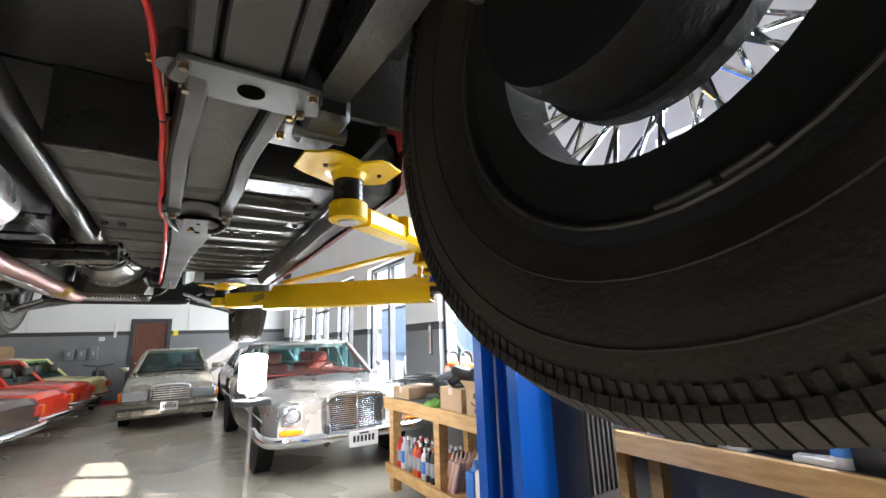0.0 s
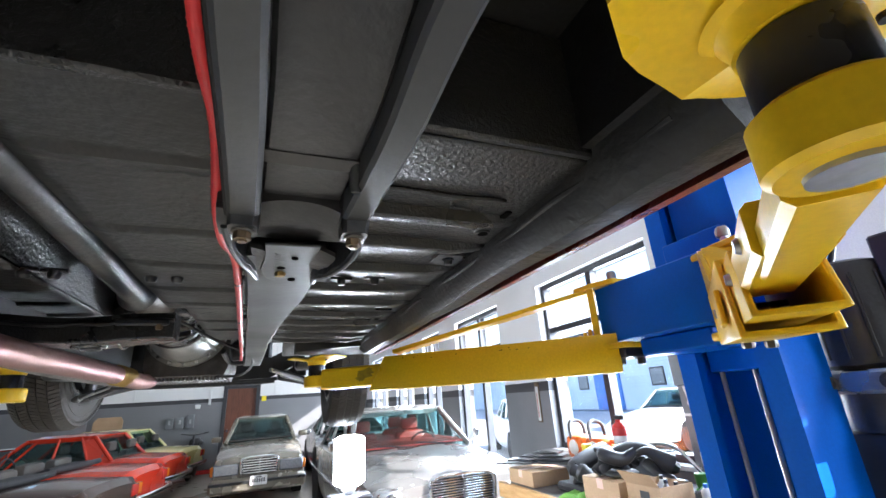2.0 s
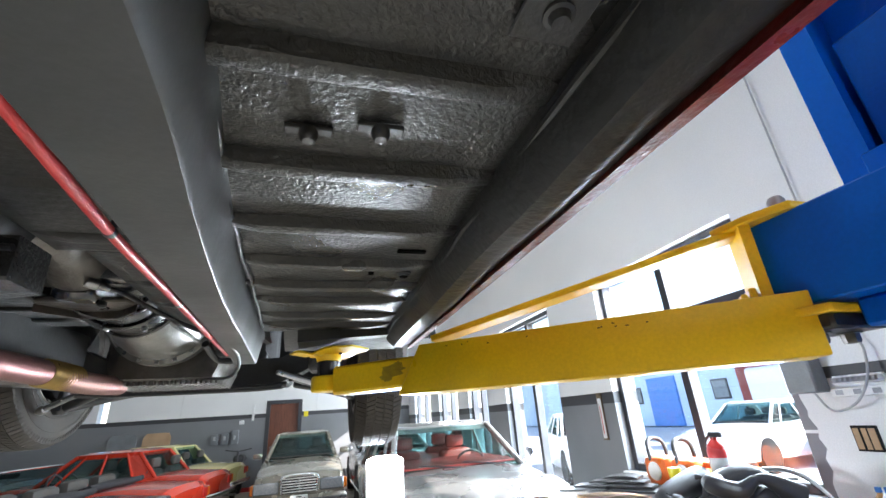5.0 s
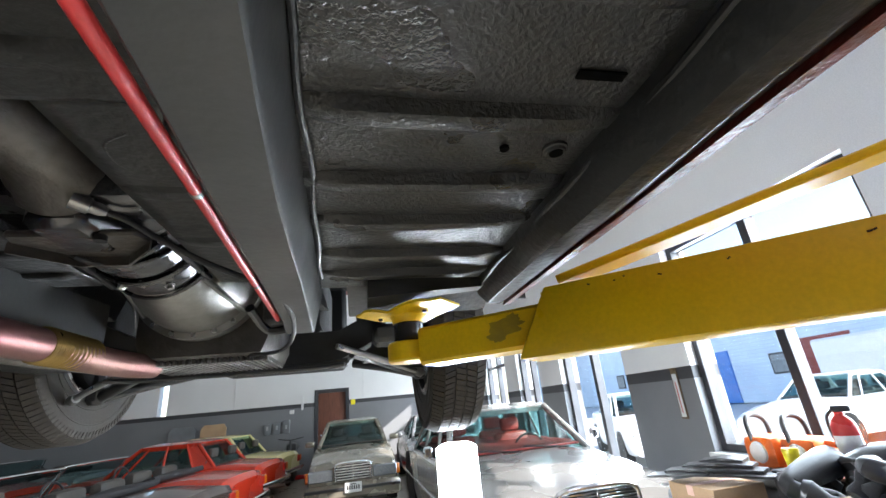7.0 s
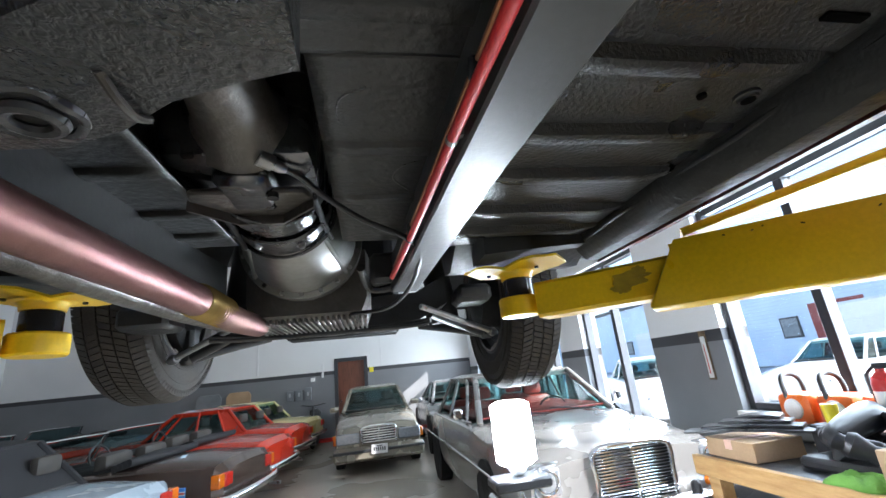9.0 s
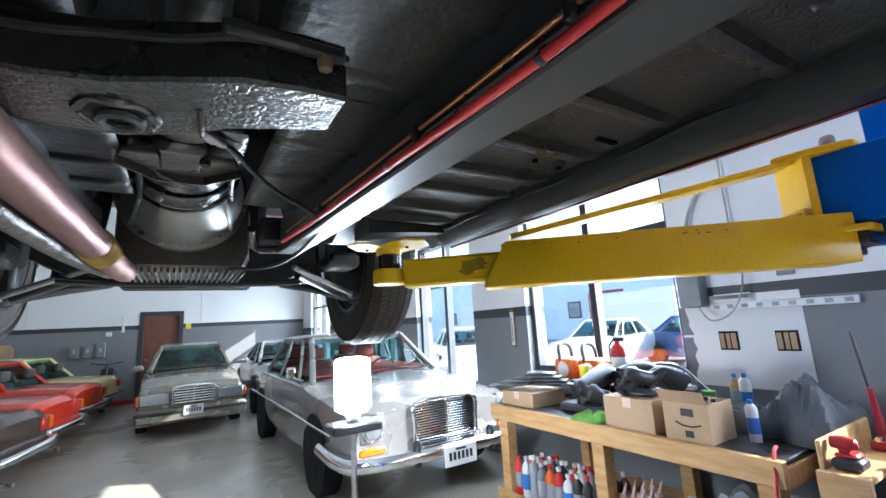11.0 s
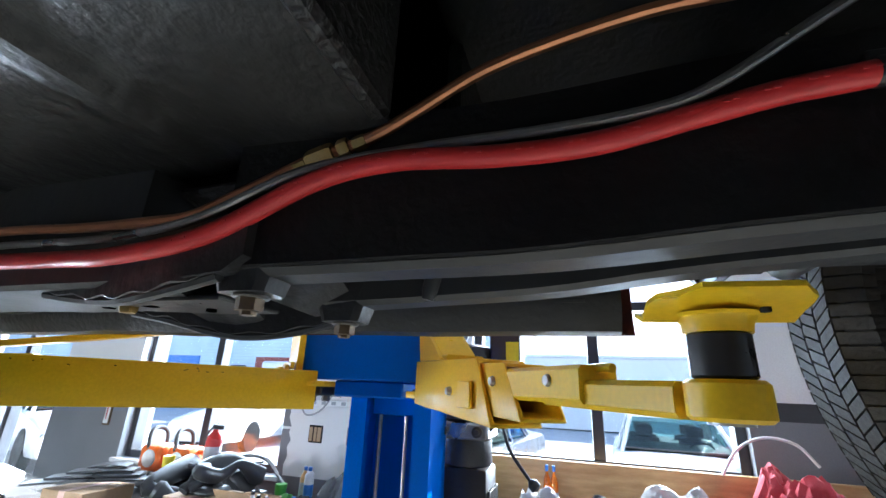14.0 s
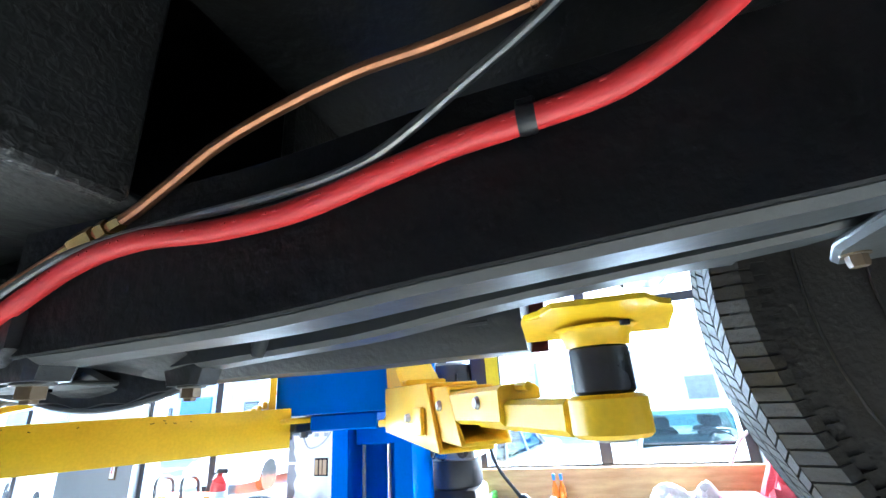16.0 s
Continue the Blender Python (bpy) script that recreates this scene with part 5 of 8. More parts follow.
# exhaust
bm = B()
tube(bm, [(-0.475, 2.40, 1.60), (-0.478, 2.22, 1.592), (-0.485, 2.05, 1.598), (-0.495, 1.75, 1.60), (-0.50, 1.45, 1.60), (-0.50, 1.22, 1.605)], 0.026, 20)
pipe = part("exhaust_pipe", bm, "exhaust", sports_car, "heat tinted exhaust pipe")
bm = B()
tube(bm, [(-0.505, 2.40, 1.600), (-0.515, 2.22, 1.592), (-0.532, 2.05, 1.592), (-0.548, 1.75, 1.597), (-0.556, 1.3, 1.615)], 0.018, 18)
part("second_pipe", bm, "alloy", sports_car, "dull grey steel exhaust pipe")
for k in range(12):
    bm = B()
    y = 2.04 + 0.011 * k
    spin(bm, (-0.484, y, 1.598), (-0.484, y + 0.008, 1.598), [(0, 0.026), (0.5, 0.030), (1, 0.026)], 20)
    part("flex_ring", bm, "brass", pipe, "ribbed flexible joint")
bm = B()
spin(bm, (-0.40, 1.02, 1.640), (-0.36, 0.10, 1.655), [(0, 0.030), (0.02, 0.036), (0.04, 0.05), (0.09, 0.056), (0.92, 0.056), (0.97, 0.05), (1, 0.03)], 32)
part("silencer", bm, "steel", sports_car, "grey steel silencer")
bm = B()
tube(bm, [(-0.41, 1.05, 1.64), (-0.43, 1.12, 1.635), (-0.47, 1.20, 1.615), (-0.50, 1.28, 1.603)], 0.024, 16)
box(bm, -0.425, -0.385, 1.03, 1.07, 1.62, 1.69, 0.006)
part("silencer_joint", bm, "satin", sports_car)
bm = B()
spin(bm, (-0.42, 0.1, 1.66), (-0.42, -0.8, 1.72), [(0, 0.022), (1, 0.022)], 18)
part("tail_pipe", bm, "steel", sports_car)

# red battery cable, copper and steel lines along the inner side of the rail
def beside(y, off):
    """x of a line that runs off metres inside the rail's inner wall."""
    ys, xs = (0.86, 1.0, 1.15, 1.33, 1.60, 1.90, 2.16), (-0.091, -0.091, -0.095, -0.102, -0.116, -0.131, -0.146)
    return float(np.interp(y, ys, xs)) - off


HOSE = [(beside(y, 0.0105), y, z) for y, z in ((2.16, 1.645), (1.90, 1.640), (1.62, 1.638), (1.35, 1.634), (1.12, 1.646), (1.0, 1.646))] + [(-0.108, 0.94, 1.643)]
HOSE_REAR = [(-0.108, 0.875, 1.651), (-0.105, 0.815, 1.677), (-0.104, 0.772, 1.6835), (-0.104, 0.723, 1.6795), (-0.103, 0.68, 1.6805), (-0.101, 0.64, 1.689), (-0.100, 0.61, 1.6950), (-0.100, 0.578, 1.698), (-0.102, 0.54, 1.703), (-0.106, 0.50, 1.724), (-0.112, 0.465, 1.757),
             (-0.120, 0.42, 1.778), (-0.14, 0.32, 1.785), (-0.15, 0.1, 1.79)]
bm = B()
tube(bm, HOSE + HOSE_REAR, 0.0052, 14)
hose = part("red_hose", bm, "red_hose", sports_car, "red rubber cable run")
for x, y, z in HOSE[1:5] + [HOSE_REAR[7]]:
    bm = B()
    spin(bm, (x, y - 0.0035, z), (x, y + 0.0035, z), [(0, 0.0056), (0.2, 0.0060), (0.8, 0.0060), (1, 0.0056)], 14)
    box(bm, x, x + 0.012, y - 0.004, y + 0.004, z + 0.003, z + 0.011, 0.001)
    part("hose_clip", bm, "steel" if y == 1.62 else "black_plastic", hose, "small cable clip")
marks = smooth_line([HOSE[-1]] + HOSE_REAR[:9], 8)
for k, p in enumerate(marks[2:-2]):
    if k % 4 in (2, 3):
        continue
    bm = B()
    box(bm, p.x - 0.0055, p.x - 0.0042, p.y - 0.0009, p.y + 0.0008 + 0.0004 * (k % 3), p.z - 0.0006, p.z + 0.0002, 0)
    part("print_bar", bm, "hose_print", hose, "faint pale printed mark")
bm = B()
tube(bm, [(beside(y, 0.006), y, z) for y, z in ((2.14, 1.664), (1.70, 1.660), (1.32, 1.660), (1.09, 1.670), (0.99, 1.668))] + [(-0.104, 0.93, 1.664), (-0.106, 0.89, 1.664), (-0.104, 0.862, 1.675), (-0.100, 0.826, 1.692)], 0.0032, 10)
part("copper_line", bm, "copper", sports_car, "copper fuel line")
bm = B()
tube(bm, [(-0.100, 0.826, 1.692), (-0.100, 0.79, 1.7010), (-0.100, 0.765, 1.7130), (-0.100, 0.73, 1.7310), (-0.100, 0.69, 1.7420), (-0.100, 0.65, 1.7485), (-0.100, 0.61, 1.7495), (-0.100, 0.56, 1.7560), (-0.104, 0.535, 1.764)], 0.0032, 10)
part("copper_line", bm, "copper", sports_car, "copper fuel line")
bm = B()
for p, q, r in (((-0.10, 0.833, 1.6885), (-0.10, 0.825, 1.6910), 0.0040), ((-0.10, 0.824, 1.6915), (-0.10, 0.809, 1.6955), 0.0062), ((-0.10, 0.806, 1.6962), (-0.10, 0.800, 1.6980), 0.0056), ((-0.10, 0.798, 1.6985), (-0.10, 0.791, 1.7005), 0.0040)):
    spin(bm, p, q, [(0, r * 0.9), (0.15, r), (0.85, r), (1, r * 0.9)], 6)
part("union_fitting", bm, "brass", sports_car, "brass union nuts")
bm = B()
tube(bm, [(beside(y, 0.004), y, z) for y, z in ((2.14, 1.656), (1.70, 1.651), (1.32, 1.649), (1.09, 1.660), (0.99, 1.660))] + [(-0.105, 0.93, 1.657), (-0.107, 0.88, 1.663), (-0.105, 0.823, 1.6840), (-0.103, 0.76, 1.6900), (-0.103, 0.70, 1.6905), (-0.103, 0.66, 1.6930), (-0.103, 0.635, 1.7000), (-0.103, 0.60, 1.7210), (-0.103, 0.57, 1.7400), (-0.104, 0.54, 1.762)], 0.0025, 10)
part("brake_line", bm, "steel", sports_car, "grey steel brake line")
for y, z in ((1.9, 1.656), (1.55, 1.655), (1.32, 1.655), (1.09, 1.665)):
    x = beside(y, 0.006)
    bm = B()
    box(bm, x - 0.007, x + 0.010, y - 0.006, y + 0.006, z - 0.010, z + 0.010, 0.003)
    part("line_clip", bm, "black_plastic", sports_car)
bm = B()
for k in range(3):
    hexnut(bm, (-0.105 - 0.008 * k, 0.536 - 0.004 * k, 1.772), (0, 0, -1), 0.004, 0.009)
part("line_union", bm, "brass", sports_car, "brass line union")


# wheels
def car_wheel(name, xc, yc, zc, out, spokes, big=1.0):
    top = new(name)
    top.parent = sports_car
    W = 0.155
    deep, well = (1.0, 1.0) if big == 1.0 else (0.74, 0.86)
    bm = B()
    prof = [(-0.46, 0.205), (-0.50, 0.23), (-0.52, 0.27), (-0.495, 0.298), (-0.46, 0.312), (-0.34, 0.3195), (0.34, 0.3195), (0.46, 0.312), (0.495, 0.298), (0.52, 0.27), (0.50, 0.23), (0.46 * deep, 0.205), (0.40 * deep, 0.196), (-0.40 * deep, 0.196)]
    prof[0] = (-0.46 * deep, 0.205)
    seg = 64
    rings(bm, [[Vector((xc + u * W, yc + r * big * math.cos(t), zc + r * big * math.sin(t))) for u, r in prof] for t in (2 * math.pi * k / seg for k in range(seg))], closed=True)
    tyre = part("tyre", bm, "rubber", top)
    # tread blocks, five rows with slanted cuts
    bm = B()
    n = 112 if big == 1.0 else 176
    for k in range(n):
        for row, (u, du, sl) in enumerate(((-0.415, 0.098, 0.35), (-0.205, 0.092, -1.1), (0.0, 0.09, 0.9), (0.205, 0.092, 1.1), (0.415, 0.098, -0.35))):
            t = 2 * math.pi * (k + 0.5 * (row % 2)) / n
            dt = 2 * math.pi / n * 0.42
            vs = []
            for r in (0.3180, 0.3270):
                for su, st in ((-1, -1), (1, -1), (1, 1), (-1, 1)):
                    a = t + st * dt + su * sl * 0.014
                    sh = 1 - 0.9 * max(0, abs(u + su * du) - 0.36) ** 1.6
                    vs.append(bm.verts.new((xc + (u + su * du) * W, yc + r * sh * big * math.cos(a), zc + r * sh * big * math.sin(a))))
            for f in ((4, 5, 6, 7), (0, 1, 5, 4), (1, 2, 6, 5), (2, 3, 7, 6), (3, 0, 4, 7)):
                bm.faces.new([vs[i] for i in f])
        # shoulder lugs running down both sidewalls
        t = 2 * math.pi * (k + 0.25) / n
        for s in (-1, 1):
            vs = []
            for e in (-0.006, 0.010):
                for r, w in ((0.294, 0.66 * dt), (0.312, 0.80 * dt)):
                    for st in (-1, 1):
                        vs.append(bm.verts.new((xc + s * (0.505 - (r - 0.294) * 1.9 + e) * W, yc + r * big * math.cos(t + st * w), zc + r * big * math.sin(t + st * w))))
            for f in ((4, 5, 7, 6), (0, 1, 5, 4), (2, 3, 7, 6), (0, 2, 6, 4), (1, 3, 7, 5)):
                bm.faces.new([vs[i] for i in f])
    tread = part("tread", bm, "rubber", tyre, smooth=False)
    tread["kind"] = "stuff"
    bm = B()
    rp = [(-0.47, 0.206), (-0.47, 0.192), (-0.36, 0.186), (-0.30, 0.165), (0.30, 0.165), (0.36, 0.186), (0.47, 0.192), (0.47, 0.206), (0.40, 0.203), (0.28, 0.175), (-0.28, 0.175), (-0.40, 0.203)]
    rings(bm, [[Vector((xc + u * deep * W, yc + (r if r > 0.18 else r * well) * big * math.cos(t), zc + (r if r > 0.18 else r * well) * big * math.sin(t))) for u, r in rp] for t in (2 * math.pi * k / 48 for k in range(48))], closed=True)
    rim = part("rim", bm, "smooth_coat", top)
    for u in (-0.47, 0.47):
        bm = B()
        tube(bm, [(xc + u * deep * W, yc + 0.193 * big * math.cos(t), zc + 0.193 * big * math.sin(t)) for t in (2 * math.pi * k / 48 for k in range(49))], 0.0028, 6, 1, soft=False)
        part("rim_lip", bm, "alloy", rim, "thin worn rim lip")
    for a0, a1 in ((4.30, 4.44), (4.47, 4.66)):
        bm = B()
        tube(bm, [(xc - out * 0.485 * deep * W, yc + 0.188 * big * math.cos(t), zc + 0.188 * big * math.sin(t)) for t in (a0, (a0 + a1) / 2, a1)], 0.0032, 8, 4)
        part("balance_weight", bm, "alloy", rim, "grey clip-on balance weight")
    # raised moulding lines on the sidewalls
    for u, r in ((-0.521, 0.275), (-0.508, 0.232), (0.521, 0.275), (0.508, 0.232)):
        bm = B()
        tube(bm, [(xc + u * W, yc + r * big * math.cos(t), zc + r * big * math.sin(t)) for t in (2 * math.pi * k / 64 for k in range(65))], 0.0014, 6, 1, soft=False)
        part("moulding", bm, "rubber", tyre)
    bm = B()
    spin(bm, (xc - out * 0.03, yc, zc), (xc + out * 0.10, yc, zc), [(0, 0.05), (0.3, 0.055), (0.6, 0.045), (0.8, 0.04), (1, 0.03)], 24)
    part("hub", bm, "chrome", top)
    for k in range(spokes):
        t = 2 * math.pi * k / spokes
        t2 = t + (0.42 if k % 2 else -0.42)
        a = Vector((xc + out * (0.085 if k % 4 < 2 else 0.0), yc + 0.045 * math.cos(t), zc + 0.045 * math.sin(t)))
        b = Vector((xc + out * (0.02 if k % 4 < 2 else 0.045), yc + 0.168 * well * big * math.cos(t2), zc + 0.168 * well * big * math.sin(t2)))
        bm = B()
        cyl(bm, a, b, 0.0028, seg=6)
        part("spoke", bm, "chrome", top)
    bm = B()
    spin(bm, (xc - out * 0.115, yc, zc), (xc - out * 0.005, yc, zc), [(q, v * (1.0 if big == 1.0 else 1.08)) for q, v in ((0, 0.06), (0.04, 0.110), (0.2, 0.114), (0.75, 0.114), (0.8, 0.12), (1, 0.12))], 36)
    part("brake_drum", bm, "deep", top, "dark brake drum")
    return top


RW, FW = (0.318, 0.034, 1.672), (0.29, 2.80, 1.70)
car_wheel("wheel", *RW, 1, 60, 1.235)
car_wheel("wheel", mirror(RW[0]), RW[1], RW[2], -1, 60, 1.235)
car_wheel("wheel", *FW, 1, 24)
car_wheel("wheel", mirror(FW[0]) + 0.08, FW[1], FW[2] + 0.07, -1, 24)

# rear axle, leaf springs and dampers; front wishbones
bm = B()
spin(bm, (mirror(0.22), 0.15, 1.76), (0.22, 0.15, 1.76), [(0, 0.04), (0.40, 0.035), (0.43, 0.09), (0.46, 0.13), (0.54, 0.13), (0.57, 0.09), (0.60, 0.035), (1, 0.04)], 24)
part("rear_axle", bm, "satin", sports_car)
for side in (1, -1):
    def sx(x):
        return x if side > 0 else mirror(x)

    spring = new("leaf_spring")
    spring.parent = sports_car
    for k in range(5):
        bm = B()
        half = 0.42 - 0.07 * k
        line = [(s, 1.695 + 0.04 * (s / 0.42) ** 2 + 0.008 * k) for s in [half * (j / 6 - 1) for j in range(13)]]
        rings(bm, [[(sx(0.10), 0.10 + s, z), (sx(0.15), 0.10 + s, z), (sx(0.15), 0.10 + s, z + 0.006), (sx(0.10), 0.10 + s, z + 0.006)] for s, z in line])
        part("leaf", bm, "satin", spring)
    bm = B()
    box(bm, min(sx(0.09), sx(0.16)), max(sx(0.09), sx(0.16)), 0.44, 0.56, 1.690, 1.74, 0.01)
    cyl(bm, (sx(0.085), 0.51, 1.70), (sx(0.17), 0.51, 1.70), 0.016, seg=16)
    box(bm, min(sx(0.03), sx(0.16)), max(sx(0.03), sx(0.16)), 0.50, 0.60, 1.70, 1.725, 0.008)
    part("spring_bracket", bm, "satin", sports_car)
    for y in (0.48, 0.55):
        bm = B()
        hexnut(bm, (sx(0.07), y, 1.70), (0, 0, -1), 0.006, 0.008)
        part("bolt", bm, "brass", sports_car, "yellow zinc plated hexagon bolt")
    bm = B()
    spin(bm, (sx(0.06), 0.20, 1.72), (sx(0.03), 0.34, 1.95), [(0, 0.012), (0.4, 0.012), (0.42, 0.026), (1, 0.026)], 18)
    part("damper", bm, "satin", sports_car)
    def sx(x):
        return x if side > 0 else mirror(x) + 0.08

    bm = B()
    tube(bm, [(sx(-0.02), 2.62, 1.63), (sx(0.10), 2.74, 1.60), (sx(0.21), 2.80, 1.565)], 0.016, 12)
    tube(bm, [(sx(-0.02), 2.92, 1.63), (sx(0.10), 2.86, 1.60), (sx(0.21), 2.80, 1.565)], 0.016, 12)
    box(bm, min(sx(0.18), sx(0.23)), max(sx(0.18), sx(0.23)), 2.77, 2.83, 1.55, 1.85, 0.012)
    part("lower_wishbone", bm, "satin", sports_car)
    bm = B()
    spin(bm, (sx(0.06), 2.79, 1.62), (sx(0.02), 2.79, 1.95), [(0, 0.05), (1, 0.05)], 20)
    part("coil_spring", bm, "satin", sports_car)
    bm = B()
    tube(bm, [(sx(-0.06), 2.50, 1.635), (sx(0.19), 2.66, 1.560)], 0.0085, 10, 2)
    spin(bm, (sx(0.175), 2.65, 1.562), (sx(0.205), 2.67, 1.556), [(0, 0.012), (0.5, 0.015), (1, 0.008)], 12)
    part("track_rod", bm, "steel", sports_car, "bare steel track rod")
    bm = B()
    spin(bm, (sx(0.18), 2.80, 1.705), (sx(0.235), 2.80, 1.705), [(0, 0.05), (0.4, 0.06), (0.5, 0.11), (0.7, 0.11), (1, 0.11)], 28)
    part("brake_disc", bm, "deep", sports_car)
bm = B()
box(bm, -0.82, -0.70, 2.44, 2.56, 1.62, 1.68, 0.012)
part("steering_bracket", bm, "satin", sports_car)
bm = B()
box(bm, 0.04, 0.14, 2.44, 2.56, 1.63, 1.68, 0.012)
part("steering_bracket", bm, "satin", sports_car)

# ---------------------------------------------------------------- parked cars
def lerp_rows(rows, y):
    for a, b in zip(rows, rows[1:]):
        if a[0] <= y <= b[0]:
            t = (y - a[0]) / (b[0] - a[0])
            t = t * t * (3 - 2 * t)
            return [u + (v - u) * t for u, v in zip(a[1:], b[1:])]
    return list(rows[0][1:] if y < rows[0][0] else rows[-1][1:])


def body_loft(bm, rows, n=46, waist=0.5):
    """rows: y, half width, underside, top edge of the body side, top of the crown."""
    y0, y1 = rows[0][0], rows[-1][0]
    loops = []
    for k in range(n + 1):
        y = y0 + (y1 - y0) * k / n
        w, zb, ze, zc = lerp_rows(rows, y)
        zm = zb + (ze - zb) * waist
        right = [(0.0, zb), (w * 0.80, zb), (w * 0.95, zb + 0.03), (w * 0.99, zb + (zm - zb) * 0.5), (w, zm), (w * 0.985, zm + (ze - zm) * 0.55),
                 (w * 0.95, ze - 0.015), (w * 0.88, ze + (zc - ze) * 0.35), (w * 0.55, ze + (zc - ze) * 0.85), (0.0, zc)]
        left = [(-x, z) for x, z in right[1:-1]][::-1]
        loops.append([Vector((x, y, z)) for x, z in right + left])
    rings(bm, loops)


def simple_wheel(top, x, y, r, out, w=0.17):
    wheel = new("wheel")
    wheel.parent = top
    bm = B()
    prof = [(-0.5, r * 0.64), (-0.5, r * 0.90), (-0.40, r * 0.985), (-0.2, r), (0.2, r), (0.40, r * 0.985), (0.5, r * 0.90), (0.5, r * 0.64), (0.3, r * 0.60), (-0.3, r * 0.60)]
    rings(bm, [[Vector((x + u * w, y + q * math.cos(t), r + q * math.sin(t))) for u, q in prof] for t in (2 * math.pi * k / 32 for k in range(32))], closed=True)
    part("tyre", bm, "rubber", wheel)
    bm = B()
    spin(bm, (x - out * 0.05, y, r), (x + out * w * 0.5, y, r), [(0, r * 0.61), (0.75, r * 0.62), (0.92, r * 0.56), (0.93, r * 0.36), (0.97, r * 0.34), (1.0, r * 0.12)], 28)
    part("rim", bm, "hubcap", wheel)


def parked_car(name, label, m, paint, rows, cabin=None, wheels=(1.3, -1.3), r=0.31, track=0.7, glass_mat="car_glass", seat="tan_seat", group="", soft_top=False, waist=0.5):
    top = thing(name, label, "car", group)
    bm = B()
    body_loft(bm, rows, waist=waist)
    body = part("body", bm, paint, top)
    # wheel openings: dark discs just proud of the flanks paint in the shade, wheels in front of them
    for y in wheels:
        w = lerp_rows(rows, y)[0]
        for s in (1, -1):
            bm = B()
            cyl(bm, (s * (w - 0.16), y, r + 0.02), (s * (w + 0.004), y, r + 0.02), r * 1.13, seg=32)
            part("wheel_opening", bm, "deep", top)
            simple_wheel(top, s * (w - 0.098), y, r, s)
    if cabin:
        # cabin: y of screen base, screen top, rear window top, rear window base; half width at base and roof; base and roof heights
        ya, yb, yc, yd, wb, wr, zb, zr = cabin
        base = [(-wb * 0.93, ya), (wb * 0.93, ya), (wb, ya - 0.35), (wb, yd + 0.35), (wb * 0.9, yd), (-wb * 0.9, yd), (-wb, yd + 0.35), (-wb, ya - 0.35)]
        roof = [(-wr * 0.92, yb), (wr * 0.92, yb), (wr, yb - 0.18), (wr, yc + 0.18), (wr * 0.9, yc), (-wr * 0.9, yc), (-wr, yc + 0.18), (-wr, yb - 0.18)]
        lo, hi = [Vector((x, y, zb)) for x, y in base], [Vector((x, y, zr)) for x, y in roof]
        inset = [Vector((v.x * 0.985, v.y, v.z)) for v in lo], [Vector((v.x * 0.985, v.y, v.z)) for v in hi]
        names = ("windscreen", "quarter_glass", "side_glass", "rear_quarter", "rear_window", "rear_quarter", "side_glass", "quarter_glass")
        for i in range(8):
            j = (i + 1) % 8
            bm = B()
            q = [inset[0][i], inset[0][j], inset[1][j], inset[1][i]]
            nrm = (q[1] - q[0]).cross(q[3] - q[0]).normalized() * 0.004
            rings(bm, [q, [p + nrm for p in q]])
            part(names[i], bm, ("black_cloth" if soft_top and i not in (0, 2, 6) else paint if i in (3, 5) else glass_mat), top).visible_shadow = False
        mid = (ya + yd) / 2 - 0.05
        bm = B()
        zt = max(lerp_rows(rows, ya - 0.1)[3], lerp_rows(rows, yd + 0.1)[3]) + 0.004
        plate(bm, [(x * 0.93, y * 0.95 + mid * 0.05) for x, y in base], zt - 0.02, zt, 0.004)
        part("upholstery", bm, seat, top)
        legs = [(lo[i], hi[i], 0.034 if i in (0, 1, 4, 5) else 0.020) for i in range(8)]
        legs += [(Vector((s * wb, mid, zb)), Vector((s * wr, mid, zr)), 0.022) for s in (1, -1)]
        for a_, b_, r_ in legs:
            bm = B()
            tube(bm, [a_, b_], r_, 8, 1, soft=False)
            part("pillar", bm, "black_cloth" if soft_top else paint, top)
        bm = B()
        crown = [Vector((v.x * 0.8, (v.y - (yb + yc) / 2) * 0.75 + (yb + yc) / 2, zr + 0.055)) for v in hi]
        rings(bm, [[Vector((v.x * 1.005, v.y, v.z - 0.055)) for v in hi], [Vector((v.x * 1.03, v.y * 1.01, v.z + 0.02)) for v in hi], crown])
        part("roof", bm, "black_cloth" if soft_top else paint, top)
        for s in (1, -1):
            for y in (mid + 0.30, mid - 0.45):
                bm = B()
                box(bm, s * 0.36 - 0.24, s * 0.36 + 0.24, y - 0.30, y + 0.2, zb - 0.42, zb - 0.22, 0.06, seg=2)
                box(bm, s * 0.36 - 0.23, s * 0.36 + 0.23, y - 0.34, y - 0.20, zb - 0.35, zb + 0.16, 0.06, seg=2)
                box(bm, s * 0.36 - 0.13, s * 0.36 + 0.13, y - 0.33, y - 0.24, zb + 0.17, zb + 0.33, 0.04, seg=2)
                part("seat", bm, seat, top)
        bm = B()
        tube(bm, [(-0.36 + 0.18 * math.cos(t), mid + 0.62 + 0.05 * math.sin(t), zb + 0.0 + 0.16 * math.sin(t)) for t in (2 * math.pi * k / 16 for k in range(17))], 0.013, 8, 2)
        part("steering_wheel", bm, "black_plastic", top)
    top.matrix_world = m
    return top


def tube_part(top, name, pts, r, mat, label="", n=6):
    bm = B()
    tube(bm, pts, r, 12, n)
    return part(name, bm, mat, top, label)


def box_part(top, name, mat, a, b, bevel=0.01, label="", m=None):
    bm = B()
    box(bm, min(a[0], b[0]), max(a[0], b[0]), min(a[1], b[1]), max(a[1], b[1]), min(a[2], b[2]), max(a[2], b[2]), bevel, m=m)
    return part(name, bm, mat, top, label)


